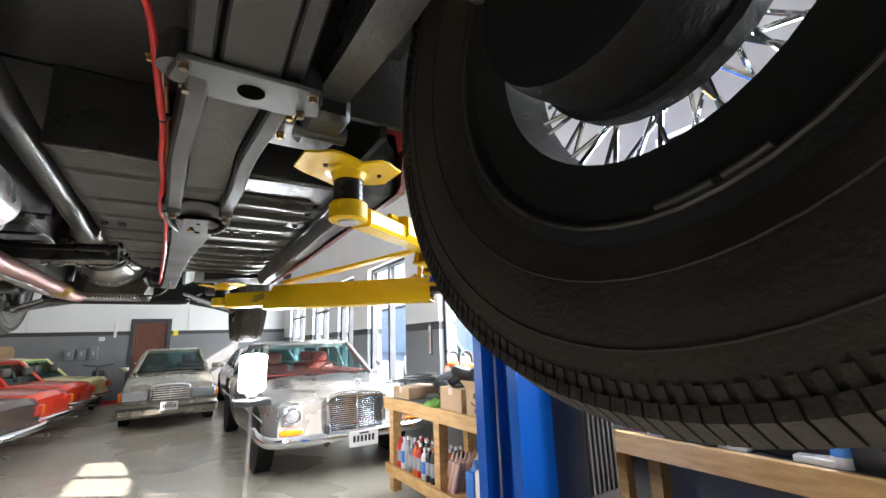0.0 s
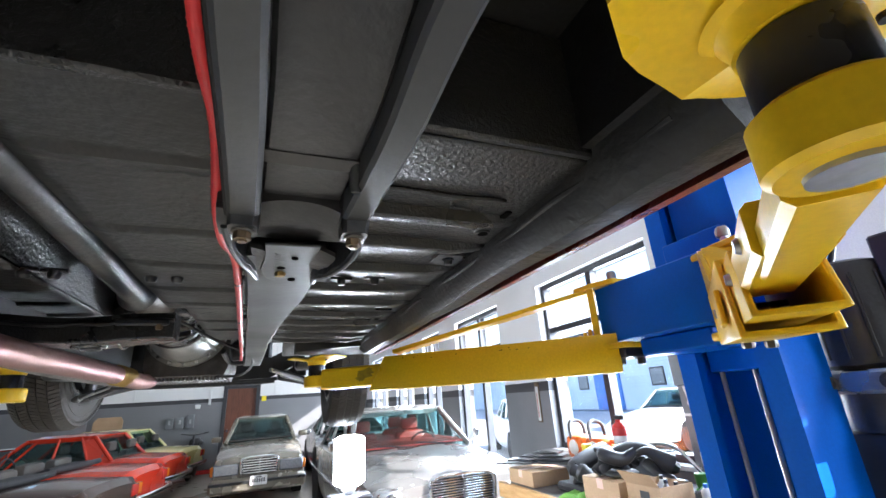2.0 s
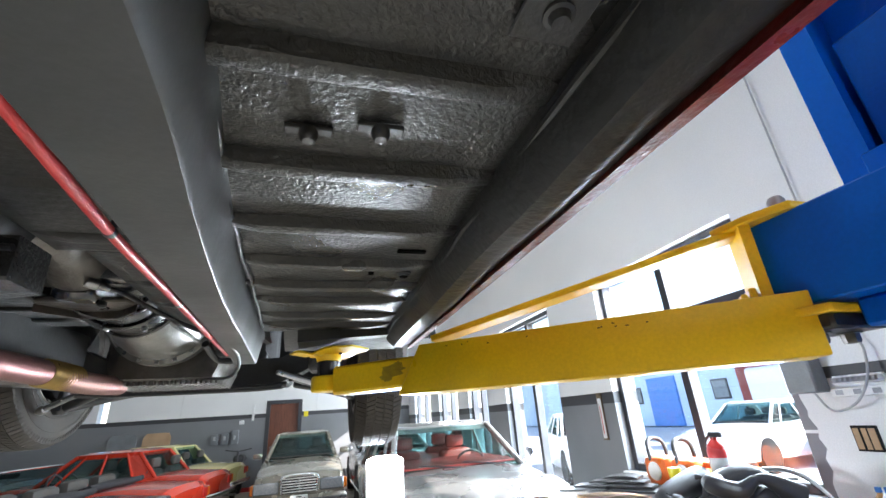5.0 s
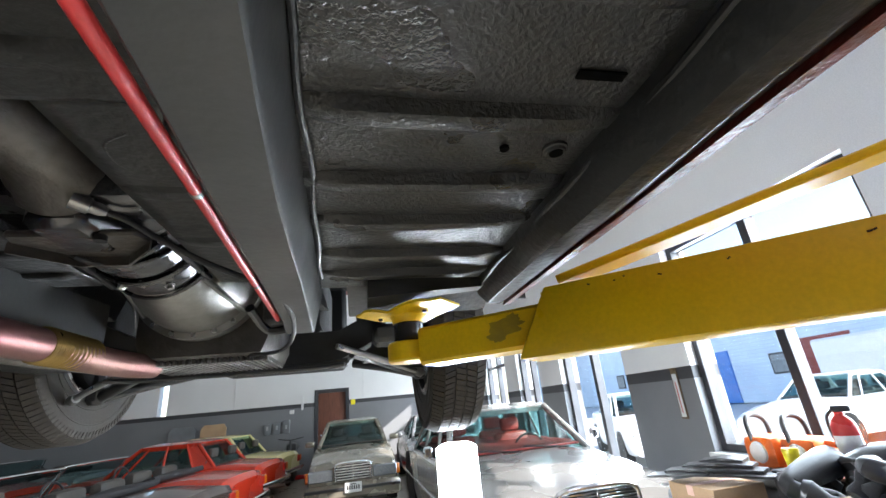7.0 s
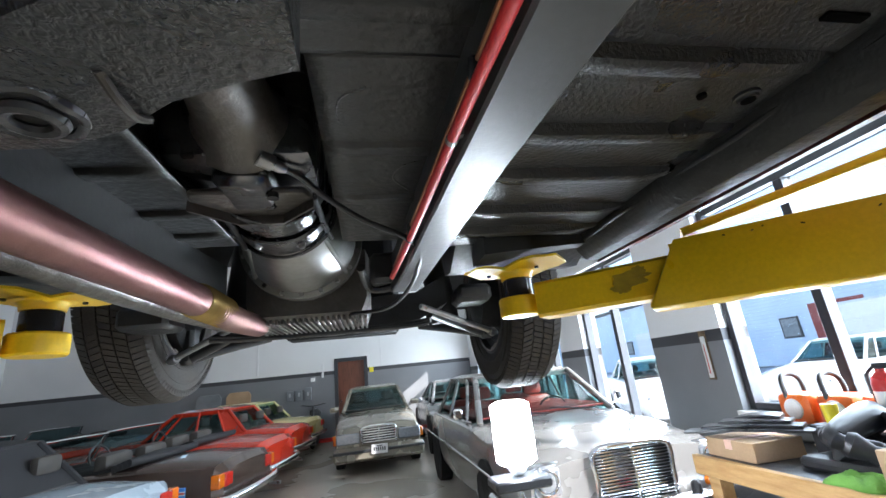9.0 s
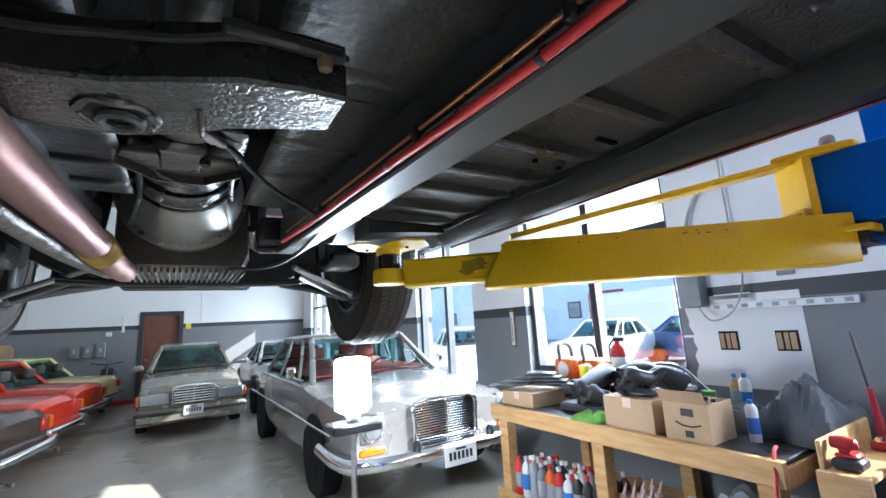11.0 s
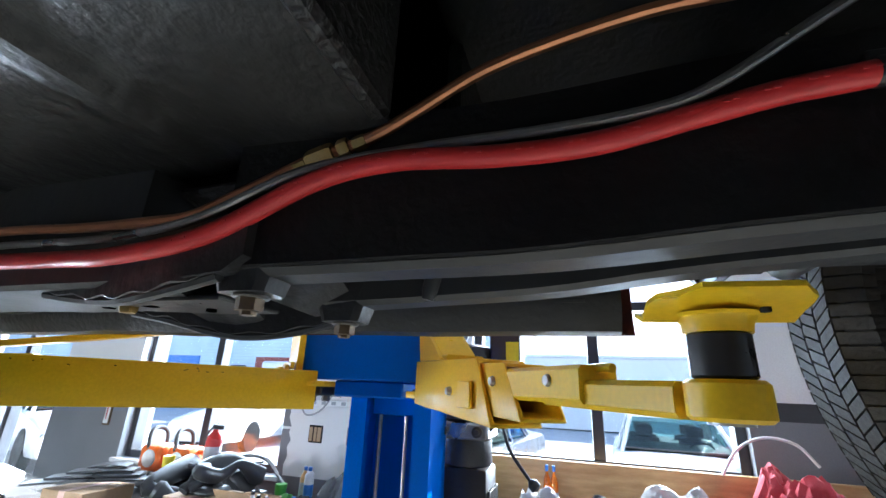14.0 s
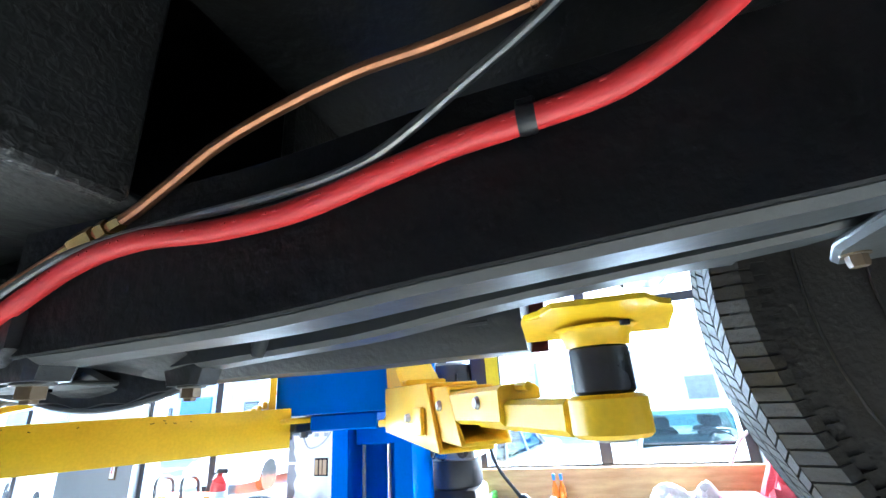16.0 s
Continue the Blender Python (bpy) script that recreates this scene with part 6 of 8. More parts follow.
def round_lamp(top, p, r, mat="lens", name="headlight", way=(0, 1, 0)):
    bm = B()
    p, way = Vector(p), Vector(way)
    spin(bm, p - way * 0.05, p + way * 0.03, [(0, r * 1.1), (0.6, r * 1.12), (0.7, r), (0.9, r * 0.8), (1, r * 0.3)], 28)
    lampo = part(name, bm, mat, top)
    bm = B()
    t = [2 * math.pi * k / 28 for k in range(29)]
    side, up = frame_of(way)
    tube(bm, [p + way * 0.012 + (side * math.cos(a) + up * math.sin(a)) * r * 1.08 for a in t], 0.009, 8, 1, soft=False)
    part("bezel", bm, "chrome", lampo)


def plate_part(top, y, z, way, w=0.31, x=0.0):
    p = box_part(top, "number_plate", "white", (x - w / 2, y, z - 0.075), (x + w / 2, y + way * 0.012, z + 0.075), 0.004)
    for k in range(6):
        box_part(p, "bar", "black_print", (x - 0.11 + 0.04 * k, y + way * 0.0125, z - 0.03), (x - 0.085 + 0.04 * k, y + way * 0.0145, z + 0.03), 0)
    box_part(p, "bar", "black_print", (x - 0.05, y + way * 0.0125, z + 0.042), (x + 0.05, y + way * 0.0145, z + 0.058), 0)


def grille(top, y, x0, x1, z0, z1, bars, ups):
    g_ = box_part(top, "grille", "deep", (x0, y - 0.05, z0), (x1, y + 0.005, z1), 0.01)
    for k in range(bars):
        z = z0 + (z1 - z0) * (k + 0.5) / bars
        box_part(g_, "grille_bar", "chrome", (x0 + 0.005, y + 0.004, z - 0.26 * (z1 - z0) / bars), (x1 - 0.005, y + 0.016, z + 0.26 * (z1 - z0) / bars), 0.002)
    for k in range(ups):
        x = x0 + (x1 - x0) * (k + 1) / (ups + 1)
        box_part(g_, "grille_bar", "chrome", (x - 0.008, y + 0.006, z0), (x + 0.008, y + 0.022, z1), 0.002)
    tube_part(g_, "grille_shell", [(x0, y + 0.01, z0), (x0 - 0.004, y + 0.01, (z0 + z1) / 2), (x0 + 0.01, y + 0.01, z1 + 0.004), ((x0 + x1) / 2, y + 0.02, z1 + 0.03), (x1 - 0.01, y + 0.01, z1 + 0.004), (x1 + 0.004, y + 0.01, (z0 + z1) / 2), (x1, y + 0.01, z0)], 0.022, "chrome", n=4)


# silver classic saloon with red seats
SALOON = [(-2.34, 0.66, 0.42, 0.72, 0.78), (-2.2, 0.78, 0.36, 0.86, 0.93), (-1.3, 0.87, 0.27, 0.90, 0.97), (0.0, 0.89, 0.24, 0.90, 0.94), (0.75, 0.885, 0.26, 0.89, 0.95),
          (1.4, 0.87, 0.28, 0.83, 0.90), (2.1, 0.84, 0.33, 0.76, 0.83), (2.28, 0.80, 0.38, 0.70, 0.78)]
saloon = parked_car("silver_saloon", "silver classic saloon with chrome grille and red seats, parked nose out", pose(1.57, 6.70, 0, 0, 0, 181.0), "silver", SALOON,
                    (0.90, 0.30, -1.05, -1.62, 0.80, 0.64, 0.90, 1.35), (1.38, -1.37), 0.315, seat="red_seat")
grille(saloon, 2.29, -0.30, 0.30, 0.45, 0.80, 17, 1)
for s in (1, -1):
    box_part(saloon, "headlight_surround", "chrome", (s * 0.53, 2.2, 0.45), (s * 0.80, 2.275, 0.77), 0.03)
    box_part(saloon, "headlight", "lens", (s * 0.55, 2.22, 0.545), (s * 0.785, 2.292, 0.755), 0.03)
    round_lamp(saloon, (s * 0.668, 2.285, 0.655), 0.07, name="reflector")
    box_part(saloon, "turn_signal", "amber", (s * 0.55, 2.22, 0.465), (s * 0.785, 2.295, 0.535), 0.02)
    tube_part(saloon, "side_trim", [(s * 0.885, -2.1, 0.60), (s * 0.895, 0, 0.60), (s * 0.875, 1.9, 0.58)], 0.012, "chrome")
    box_part(saloon, "overrider", "black_plastic", (s * 0.33, 2.40, 0.36), (s * 0.39, 2.47, 0.56), 0.02)
    bm = B()
    tube(bm, [(s * 0.80, 0.75, 0.93), (s * 0.90, 0.74, 0.97), (s * 0.93, 0.74, 1.0)], 0.01, 8)
    box(bm, s * 0.93 - 0.05, s * 0.93 + 0.05, 0.72, 0.77, 0.97, 1.08, 0.02)
    part("mirror", bm, "chrome", saloon)
tube_part(saloon, "front_bumper", [(-0.90, 1.7, 0.45), (-0.90, 2.15, 0.44), (-0.80, 2.36, 0.44), (-0.4, 2.43, 0.44), (0.4, 2.43, 0.44), (0.80, 2.36, 0.44), (0.90, 2.15, 0.44), (0.90, 1.7, 0.45)], 0.055, "chrome")
plate_part(saloon, 2.492, 0.40, 1)
bm = B()
tube(bm, [(0, 2.28, 0.80), (0, 2.28, 0.90)], 0.006, 8, 1)
tube(bm, [(0.04 * math.cos(t), 2.28, 0.92 + 0.04 * math.sin(t)) for t in (2 * math.pi * k / 20 for k in range(21))], 0.005, 6, 1)
part("bonnet_ornament", bm, "chrome", saloon, "plain chrome ring on a stalk")
for s in (1, -1):
    tube_part(saloon, "wiper", [(s * 0.25 - 0.25, 0.93, 0.945), (s * 0.25 + 0.2, 0.85, 0.99)], 0.008, "black_plastic")

# champagne saloon near the far wall
SQUARE = [(-2.37, 0.72, 0.34, 0.80, 0.86), (-2.2, 0.81, 0.28, 0.92, 0.98), (-1.2, 0.865, 0.22, 0.93, 0.98), (0.0, 0.87, 0.20, 0.92, 0.95), (0.85, 0.865, 0.22, 0.90, 0.95),
          (1.5, 0.855, 0.22, 0.83, 0.91), (2.15, 0.83, 0.24, 0.73, 0.80), (2.34, 0.79, 0.26, 0.64, 0.71)]
champ = parked_car("champagne_saloon", "champagne metallic saloon parked nose out by the far wall", pose(-0.19, 11.44, 0, 0, 0, 181) @ Matrix.Diagonal((0.88, 1.0, 0.96, 1.0)), "champagne", SQUARE,
                   (1.0, 0.30, -0.95, -1.50, 0.77, 0.60, 0.92, 1.37), (1.42, -1.40), 0.31)
grille(champ, 2.40, -0.31, 0.31, 0.50, 0.74, 6, 1)
for s in (1, -1):
    box_part(champ, "headlight", "lens", (s * 0.36, 2.22, 0.50), (s * 0.80, 2.37, 0.68), 0.02)
    box_part(champ, "turn_signal", "amber", (s * 0.77, 2.05, 0.50), (s * 0.86, 2.30, 0.66), 0.015)
    bm = B()
    box(bm, s * 0.93 - 0.10, s * 0.93 + 0.10, 0.72, 0.80, 0.96, 1.07, 0.03, seg=2)
    part("mirror", bm, "champagne", champ)
box_part(champ, "front_bumper", "champagne", (-0.86, 2.18, 0.22), (0.86, 2.44, 0.46), 0.05)
box_part(champ, "bumper_strip", "black_plastic", (-0.85, 2.40, 0.36), (0.85, 2.455, 0.41), 0.01)
plate_part(champ, 2.456, 0.40, 1, 0.30)

# grey rounded coupe behind the silver saloon
ROUND = [(-2.2, 0.55, 0.38, 0.66, 0.72), (-1.9, 0.74, 0.28, 0.84, 0.92), (-1.2, 0.88, 0.20, 0.92, 1.0), (0.0, 0.86, 0.18, 0.88, 0.94), (0.8, 0.86, 0.18, 0.86, 0.90),
         (1.5, 0.85, 0.20, 0.74, 0.74), (2.0, 0.74, 0.24, 0.58, 0.60), (2.2, 0.52, 0.30, 0.48, 0.52)]
coupe = parked_car("grey_coupe", "grey rounded sports coupe parked near the wall", pose(1.72, 11.6, 0, 0, 0, 179), "grey_car", ROUND, (0.95, 0.15, -0.55, -1.6, 0.74, 0.56, 0.88, 1.27), (1.35, -1.2), 0.32)
for s in (1, -1):
    round_lamp(coupe, (s * 0.62, 1.86, 0.64), 0.12, way=Vector((0, 0.85, 0.5)).normalized())
    box_part(coupe, "mirror", "grey_car", (s * 0.88, 0.72, 0.92), (s * 1.02, 0.82, 1.02), 0.03)

# row of classic sports cars with their tails to the aisle
SPORT = [(-1.95, 0.60, 0.40, 0.66, 0.72), (-1.85, 0.70, 0.34, 0.74, 0.80), (-1.2, 0.745, 0.26, 0.78, 0.84), (-0.5, 0.75, 0.22, 0.78, 0.80), (0.4, 0.745, 0.22, 0.78, 0.80),
         (1.2, 0.735, 0.24, 0.74, 0.80), (1.8, 0.68, 0.30, 0.66, 0.72), (1.95, 0.58, 0.36, 0.58, 0.64)]


def sports_tail(top, sticker=False):
    for s in (1, -1):
        box_part(top, "tail_light", "lens_red", (s * 0.44, -1.97, 0.54), (s * 0.60, -1.90, 0.68), 0.012)
        box_part(top, "turn_signal", "amber", (s * 0.60, -1.96, 0.54), (s * 0.71, -1.86, 0.68), 0.012)
    tube_part(top, "rear_bumper", [(-0.76, -1.55, 0.44), (-0.74, -1.90, 0.43), (-0.5, -2.03, 0.42), (0.5, -2.03, 0.42), (0.74, -1.90, 0.43), (0.76, -1.55, 0.44)], 0.045, "chrome")
    tube_part(top, "tail_pipe", [(-0.3, -1.6, 0.22), (-0.3, -2.08, 0.20)], 0.024, "steel")


def open_cockpit(top, paint, seat="tan_seat"):
    bm = B()
    box(bm, -0.60, 0.60, -0.72, 0.42, 0.72, 0.815, 0.03, seg=2)
    part("cockpit_opening", bm, "deep", top)
    for s in (1, -1):
        bm = B()
        box(bm, s * 0.31 - 0.22, s * 0.31 + 0.22, -0.62, -0.46, 0.60, 0.98, 0.06, seg=2)
        part("seat", bm, seat, top)
    bm = B()
    tube(bm, [(-0.66, 0.50, 0.80), (-0.60, 0.30, 1.10), (-0.5, 0.27, 1.14), (0.5, 0.27, 1.14), (0.60, 0.30, 1.10), (0.66, 0.50, 0.80)], 0.018, 10)
    part("windscreen_frame", bm, "chrome", top)
    bm = B()
    q = [Vector((-0.63, 0.49, 0.80)), Vector((0.63, 0.49, 0.80)), Vector((0.55, 0.28, 1.12)), Vector((-0.55, 0.28, 1.12))]
    rings(bm, [q, [p + Vector((0, 0.004, 0.003)) for p in q]])
    part("windscreen", bm, "car_glass", top).visible_shadow = False
    bm = B()
    tube(bm, [(0.30 + 0.17 * math.cos(t), 0.10 + 0.05 * math.sin(t), 0.86 + 0.16 * math.sin(t)) for t in (2 * math.pi * k / 16 for k in range(17))], 0.012, 8, 2)
    part("steering_wheel", bm, "black_plastic", top)
    bm = B()
    for k in range(4):
        tube(bm, [(-0.62, -0.78 - 0.05 * k, 0.83 + 0.015 * k), (0, -0.82 - 0.05 * k, 0.87 + 0.02 * math.sin(k)), (0.62, -0.78 - 0.05 * k, 0.83 + 0.015 * k)], 0.04, 10)
    part("folded_hood", bm, "black_cloth", top, "folded black cloth hood")


TAILS = "classic sports cars in a row"
brown = parked_car("brown_roadster", "dark brown open roadster, tail to the aisle, hood folded", pose(-3.62, 7.52, 0, 0, 0, 80), "brown_car", SPORT, None, (1.15, -1.1), 0.31, group=TAILS)
open_cockpit(brown, "brown_car")
sports_tail(brown)
flag = box_part(brown, "sticker", "sky_blue", (-0.752, -1.62, 0.50), (-0.720, -1.46, 0.60), 0, "small flag-like sticker in blue, white and red")
for mt, w, dx in (("white", 0.018, 0.753), ("red", 0.009, 0.754)):
    box_part(flag, "stripe", mt, (-dx, -1.62, 0.55 - w), (-0.73, -1.46, 0.55 + w), 0)
    box_part(flag, "stripe", mt, (-dx - 0.0003, -1.54 - w, 0.50), (-0.73, -1.54 + w, 0.60), 0)
red_open = parked_car("red_roadster", "bright red open roadster, tail to the aisle", pose(-3.58, 9.05, 0, 0, 0, 80), "red_car", SPORT, None, (1.15, -1.1), 0.31, group=TAILS)
open_cockpit(red_open, "red_car")
sports_tail(red_open)
FAST = (0.80, 0.28, -0.74, -1.14, 0.67, 0.55, 0.78, 1.21)
red_fast = parked_car("red_coupe", "bright red classic coupe, tail to the aisle", pose(-3.56, 11.05, 0, 0, 0, 79), "red_car", SPORT, FAST, (1.15, -1.1), 0.31, group=TAILS)
sports_tail(red_fast)
cream = parked_car("pale_yellow_coupe", "pale yellow classic coupe, tail to the aisle", pose(-3.52, 12.85, 0, 0, 0, 79), "cream_car", SPORT, FAST, (1.15, -1.1), 0.31, group=TAILS)
sports_tail(cream)
pale = parked_car("pale_blue_roadster", "pale blue roadster with a raised black cloth hood", pose(-4.12, 5.80, 0, 0, 0, 80), "pale_blue_car", SPORT, FAST, (1.15, -1.1), 0.31, group=TAILS, soft_top=True)
sports_tail(pale)
for x, y, paint, name, label in ((-7.4, 6.2, "silver", "silver_roadster", "silver open roadster in the second row"), (-7.5, 8.3, "red_car", "red_roadster", "red open roadster in the second row"),
                                 (-7.6, 10.4, "red_car", "red_roadster", "red open roadster in the second row"), (-7.5, 12.4, "grey_car", "grey_roadster", "grey open roadster in the second row")):
    c = parked_car(name, label, pose(x + 0.2, y + 0.9, 0, 0, 0, 72), paint, SPORT, None, (1.15, -1.1), 0.31, group="second row of sports cars")
    open_cockpit(c, paint)
    sports_tail(c)

# ---------------------------------------------------------------- work lamp on a stand
LX, LY = 0.42, 3.34
work_lamp = thing("work_lamp", "glaring white work lamp on a chrome stand", "work lamp")
bm = B()
spin(bm, (LX, LY, 1.02), (LX, LY, 1.29), [(0, 0.07), (0.06, 0.092), (0.94, 0.092), (1, 0.06)], 28)
part("lamp_tube", bm, "lamp_glow", work_lamp)
bm = B()
spin(bm, (LX, LY, 0.97), (LX, LY, 1.02), [(0, 0.02), (0.3, 0.035), (1, 0.06)], 20)
part("lamp_foot", bm, "chrome", work_lamp)
box_part(work_lamp, "tray", "black_plastic", (LX - 0.13, LY - 0.08, 0.925), (LX + 0.13, LY + 0.08, 0.97), 0.01)
bm = B()
cyl(bm, (LX, LY, 0.03), (LX, LY, 0.925), 0.014, seg=14)
cyl(bm, (LX, LY, 0.03), (LX, LY, 0.45), 0.02, seg=14)
part("stand_pole", bm, "chrome", work_lamp)
for k in range(3):
    a = 2.1 * k + 0.4
    tube_part(work_lamp, "leg", [(LX, LY, 0.20), (LX + 0.16 * math.cos(a), LY + 0.16 * math.sin(a), 0.10), (LX + 0.3 * math.cos(a), LY + 0.3 * math.sin(a), 0.012)], 0.010, "steel")
lamp("work_lamp_light", "POINT", Matrix.Translation((LX, LY - 0.12, 1.16)), 4.5, (0.82, 0.93, 1.0), radius=0.08)

# ---------------------------------------------------------------- outside
structure(one("ground", "asphalt", None, box, WALL_X + 0.30, 900, -900, 900, -0.25, -0.06), "pale worn asphalt yard in strong sun", "ground")
structure(one("ground", "asphalt", None, box, -900, WALL_X + 0.30, FAR_Y + 0.3, 900, -0.25, -0.07), "asphalt yard behind the workshop", "ground")
hall = thing("brick_building", "blue grey painted brick hall across the yard", "building")
HX = 22.0
bm = B()
box(bm, HX, HX + 8, 3.4, 60, 0, 5.2)
part("wall", bm, "brick", hall)
bm = B()
box(bm, HX - 0.15, HX + 8.1, 3.3, 60.1, 5.2, 5.5, 0.03)
part("roof", bm, "dark_band", hall)
annex = thing("white_building", "low white painted building across the yard", "building")
bm = B()
box(bm, HX + 0.4, HX + 7, -30, 3.39, 0, 3.3)
part("wall", bm, "white", annex)
bm = B()
box(bm, HX + 0.25, HX + 7.1, -30.1, 3.29, 3.3, 3.45, 0.03)
part("roof", bm, "white", annex)
for y in (-16, -10, -4.5, 0.5):
    wn_ = box_part(annex, "window", "white", (HX + 0.33, y, 1.0), (HX + 0.395, y + 1.4, 2.2), 0.01)
    box_part(wn_, "pane", "meter", (HX + 0.315, y + 0.1, 1.1), (HX + 0.329, y + 1.3, 2.1), 0.002)
for k, y in enumerate((5, 11, 17, 24, 32)):
    mt = ("white", "sky_blue", "red_seat", "sky_blue", "white")[k]
    dr = box_part(hall, "roller_door", mt, (HX - 0.08, y, 0.0), (HX - 0.005, y + 2.6, 3.0), 0.01)
    for j in range(6):
        box_part(dr, "slat", mt, (HX - 0.11, y + 0.05, 0.1 + 0.48 * j), (HX - 0.081, y + 2.55, 0.5 + 0.48 * j), 0.01)
    wn_ = box_part(hall, "window", "frame", (HX - 0.06, y + 3.3, 1.4), (HX - 0.005, y + 4.4, 2.5), 0.01)
    box_part(wn_, "pane", "meter", (HX - 0.075, y + 3.4, 1.5), (HX - 0.061, y + 4.3, 2.4), 0.002)
bm = B()
for row in range(26):
    for j in range(60):
        y = 3.45 + 0.62 * j + 0.31 * (row % 2)
        box(bm, HX - 0.012, HX - 0.001, y, y + 0.6, 0.02 + 0.2 * row, 0.20 + 0.2 * row)
bricks = part("bricks", bm, "brick", hall, smooth=False)
bricks["kind"] = "stuff"
GEN = (0.9, 0.25, -0.9, -1.55, 0.76, 0.60, 0.90, 1.36)
for x, y, a, paint, nm, lb in ((6.6, 11.2, 160, "white_car", "white_car", "white saloon parked outside in the sun"), (10.5, 9.6, 100, "white_car", "white_car", "white saloon parked outside in the sun"),
                               (8.6, 4.4, 95, "navy_car", "blue_car", "dark blue saloon parked outside"), (6.4, 2.5, 80, "grey_car", "grey_car", "grey saloon parked outside the windows"),
                               (7.4, -0.6, 85, "white_car", "white_car", "white saloon parked outside in the sun"), (12.5, 7.5, 170, "navy_car", "blue_car", "dark blue saloon parked outside"), (9.0, -3.6, 88, "silver", "silver_car", "silver saloon parked outside")):
    c = parked_car(nm, lb, pose(x, y, -0.06, 0, 0, a), paint, SQUARE, GEN, (1.42, -1.4), 0.31, group="cars outside")
    for s in (1, -1):
        box_part(c, "headlight", "lens", (s * 0.45, 2.24, 0.50), (s * 0.78, 2.315, 0.66), 0.02)
        box_part(c, "tail_light", "lens_red", (s * 0.45, -2.38, 0.55), (s * 0.70, -2.30, 0.72), 0.02)
trailer = thing("box_trailer", "white box trailer parked across the yard", "trailer")
box_part(trailer, "box", "white", (15.0, 10.0, 0.45), (17.0, 13.4, 2.4), 0.08)
for y in (11.2, 12.0):
    bm = B()
    cyl(bm, (14.95, y, 0.27), (15.15, y, 0.27), 0.33, seg=24, bevel=0.02)
    part("wheel", bm, "rubber", trailer)

# ---------------------------------------------------------------- workbenches and what lies on them
BX0, BX1, BZ, BZ2 = 1.70, 2.66, 0.82, 0.85


def bench(name, y0, y1, label, x0=BX0, zt=BZ):
    top = thing(name, label, "workbench", "workbenches")
    bm = B()
    box(bm, x0 + 0.02, BX1, y0 + 0.01, y1 - 0.01, zt - 0.025, zt, 0.003)
    part("worktop", bm, "black_plastic", top, "worn dark worktop")
    bm = B()
    box(bm, x0 - 0.02, x0 + 0.019, y0, y1, zt - 0.10, zt + 0.004, 0.004)
    part("front_rail", bm, "wood", top)
    for y in (y0, y1 - 0.04):
        bm = B()
        box(bm, x0 + 0.02, BX1, y, y + 0.04, zt - 0.11, zt - 0.026, 0.004)
        part("end_rail", bm, "wood", top)
    n = 2 if y1 - y0 < 2.4 else 3
    for k in range(n + 1):
        y = y0 + (y1 - y0 - 0.09) * k / n
        for x in (x0 + 0.02, BX1 - 0.10):
            bm = B()
            box(bm, x, x + 0.085, y + 0.0405 * (k == 0) - 0.0405 * (k == n), y + 0.085 + 0.0405 * (k == 0) - 0.0405 * (k == n), 0.0, zt - 0.026, 0.004)
            part("leg", bm, "wood", top)
    bm = B()
    box(bm, x0 + 0.03, BX1, y0 + 0.02, y1 - 0.02, 0.185, 0.21, 0.003)
    part("lower_shelf", bm, "wood", top)
    bm = B()
    box(bm, x0 - 0.005, x0 + 0.019, y0, y1, 0.14, 0.235, 0.004)
    part("shelf_rail", bm, "wood", top)
    return top


bench("workbench", 1.98, 3.85, "pine workbench with dark top, cluttered, bottles on its lower shelf")
bench("workbench", -2.2, 1.72, "pine workbench under the window, heaped with rags and bottles", 1.93, BZ2)
stand = thing("wooden_stand", "narrow pine stand with a raised end board beside the workbench", "stand")
for nm, a in (("top", (1.74, 2.58, 1.735, 1.868, 0.790, 0.813)), ("end_board", (1.745, 2.30, 1.8685, 1.886, 0.70, 0.915)), ("front_rail", (1.70, 1.738, 1.735, 1.886, 0.715, 0.817)), ("leg", (1.74, 1.815, 1.79, 1.867, 0.0, 0.789)), ("leg", (2.50, 2.575, 1.79, 1.867, 0.0, 0.789))):
    bm = B()
    box(bm, *a, 0.004)
    part(nm, bm, "wood", stand)
jack = thing("scissor_jack", "red folded jack with two upright arms on the pine stand", "jack")
for x, lean in ((2.16, 0.035), (2.21, -0.02)):
    bm = B()
    beam(bm, (x, 1.80, 0.85), (x + lean, 1.81, 1.06), 0.022, 0.016, bevel=0.003)
    part("arm", bm, "red_dark", jack)
bm = B()
box(bm, 2.13, 2.24, 1.77, 1.835, 0.814, 0.852, 0.010, seg=2)
part("base", bm, "red_dark", jack)
bm = B()
spin(bm, (2.11, 1.80, 0.865), (2.26, 1.80, 0.865), [(0, 0.010), (0.12, 0.010), (0.13, 0.005), (0.9, 0.005), (1, 0.008)], 12)
part("screw", bm, "steel", jack)
bm = B()
tube(bm, [(2.30, 1.82, 0.814), (2.27, 1.84, 1.10), (2.25, 1.85, 1.30)], 0.006, 8)
tagged(part("steel_rod", bm, "black_plastic"), "thin dark rod standing on the pine stand", "rod")
bm = B()
box(bm, 2.615, 2.655, -1.9, 1.44, BZ2 + 0.001, 1.20, 0.005)
tagged(part("window_board", bm, "wood"), "varnished orange pine board along the window sill", "board")


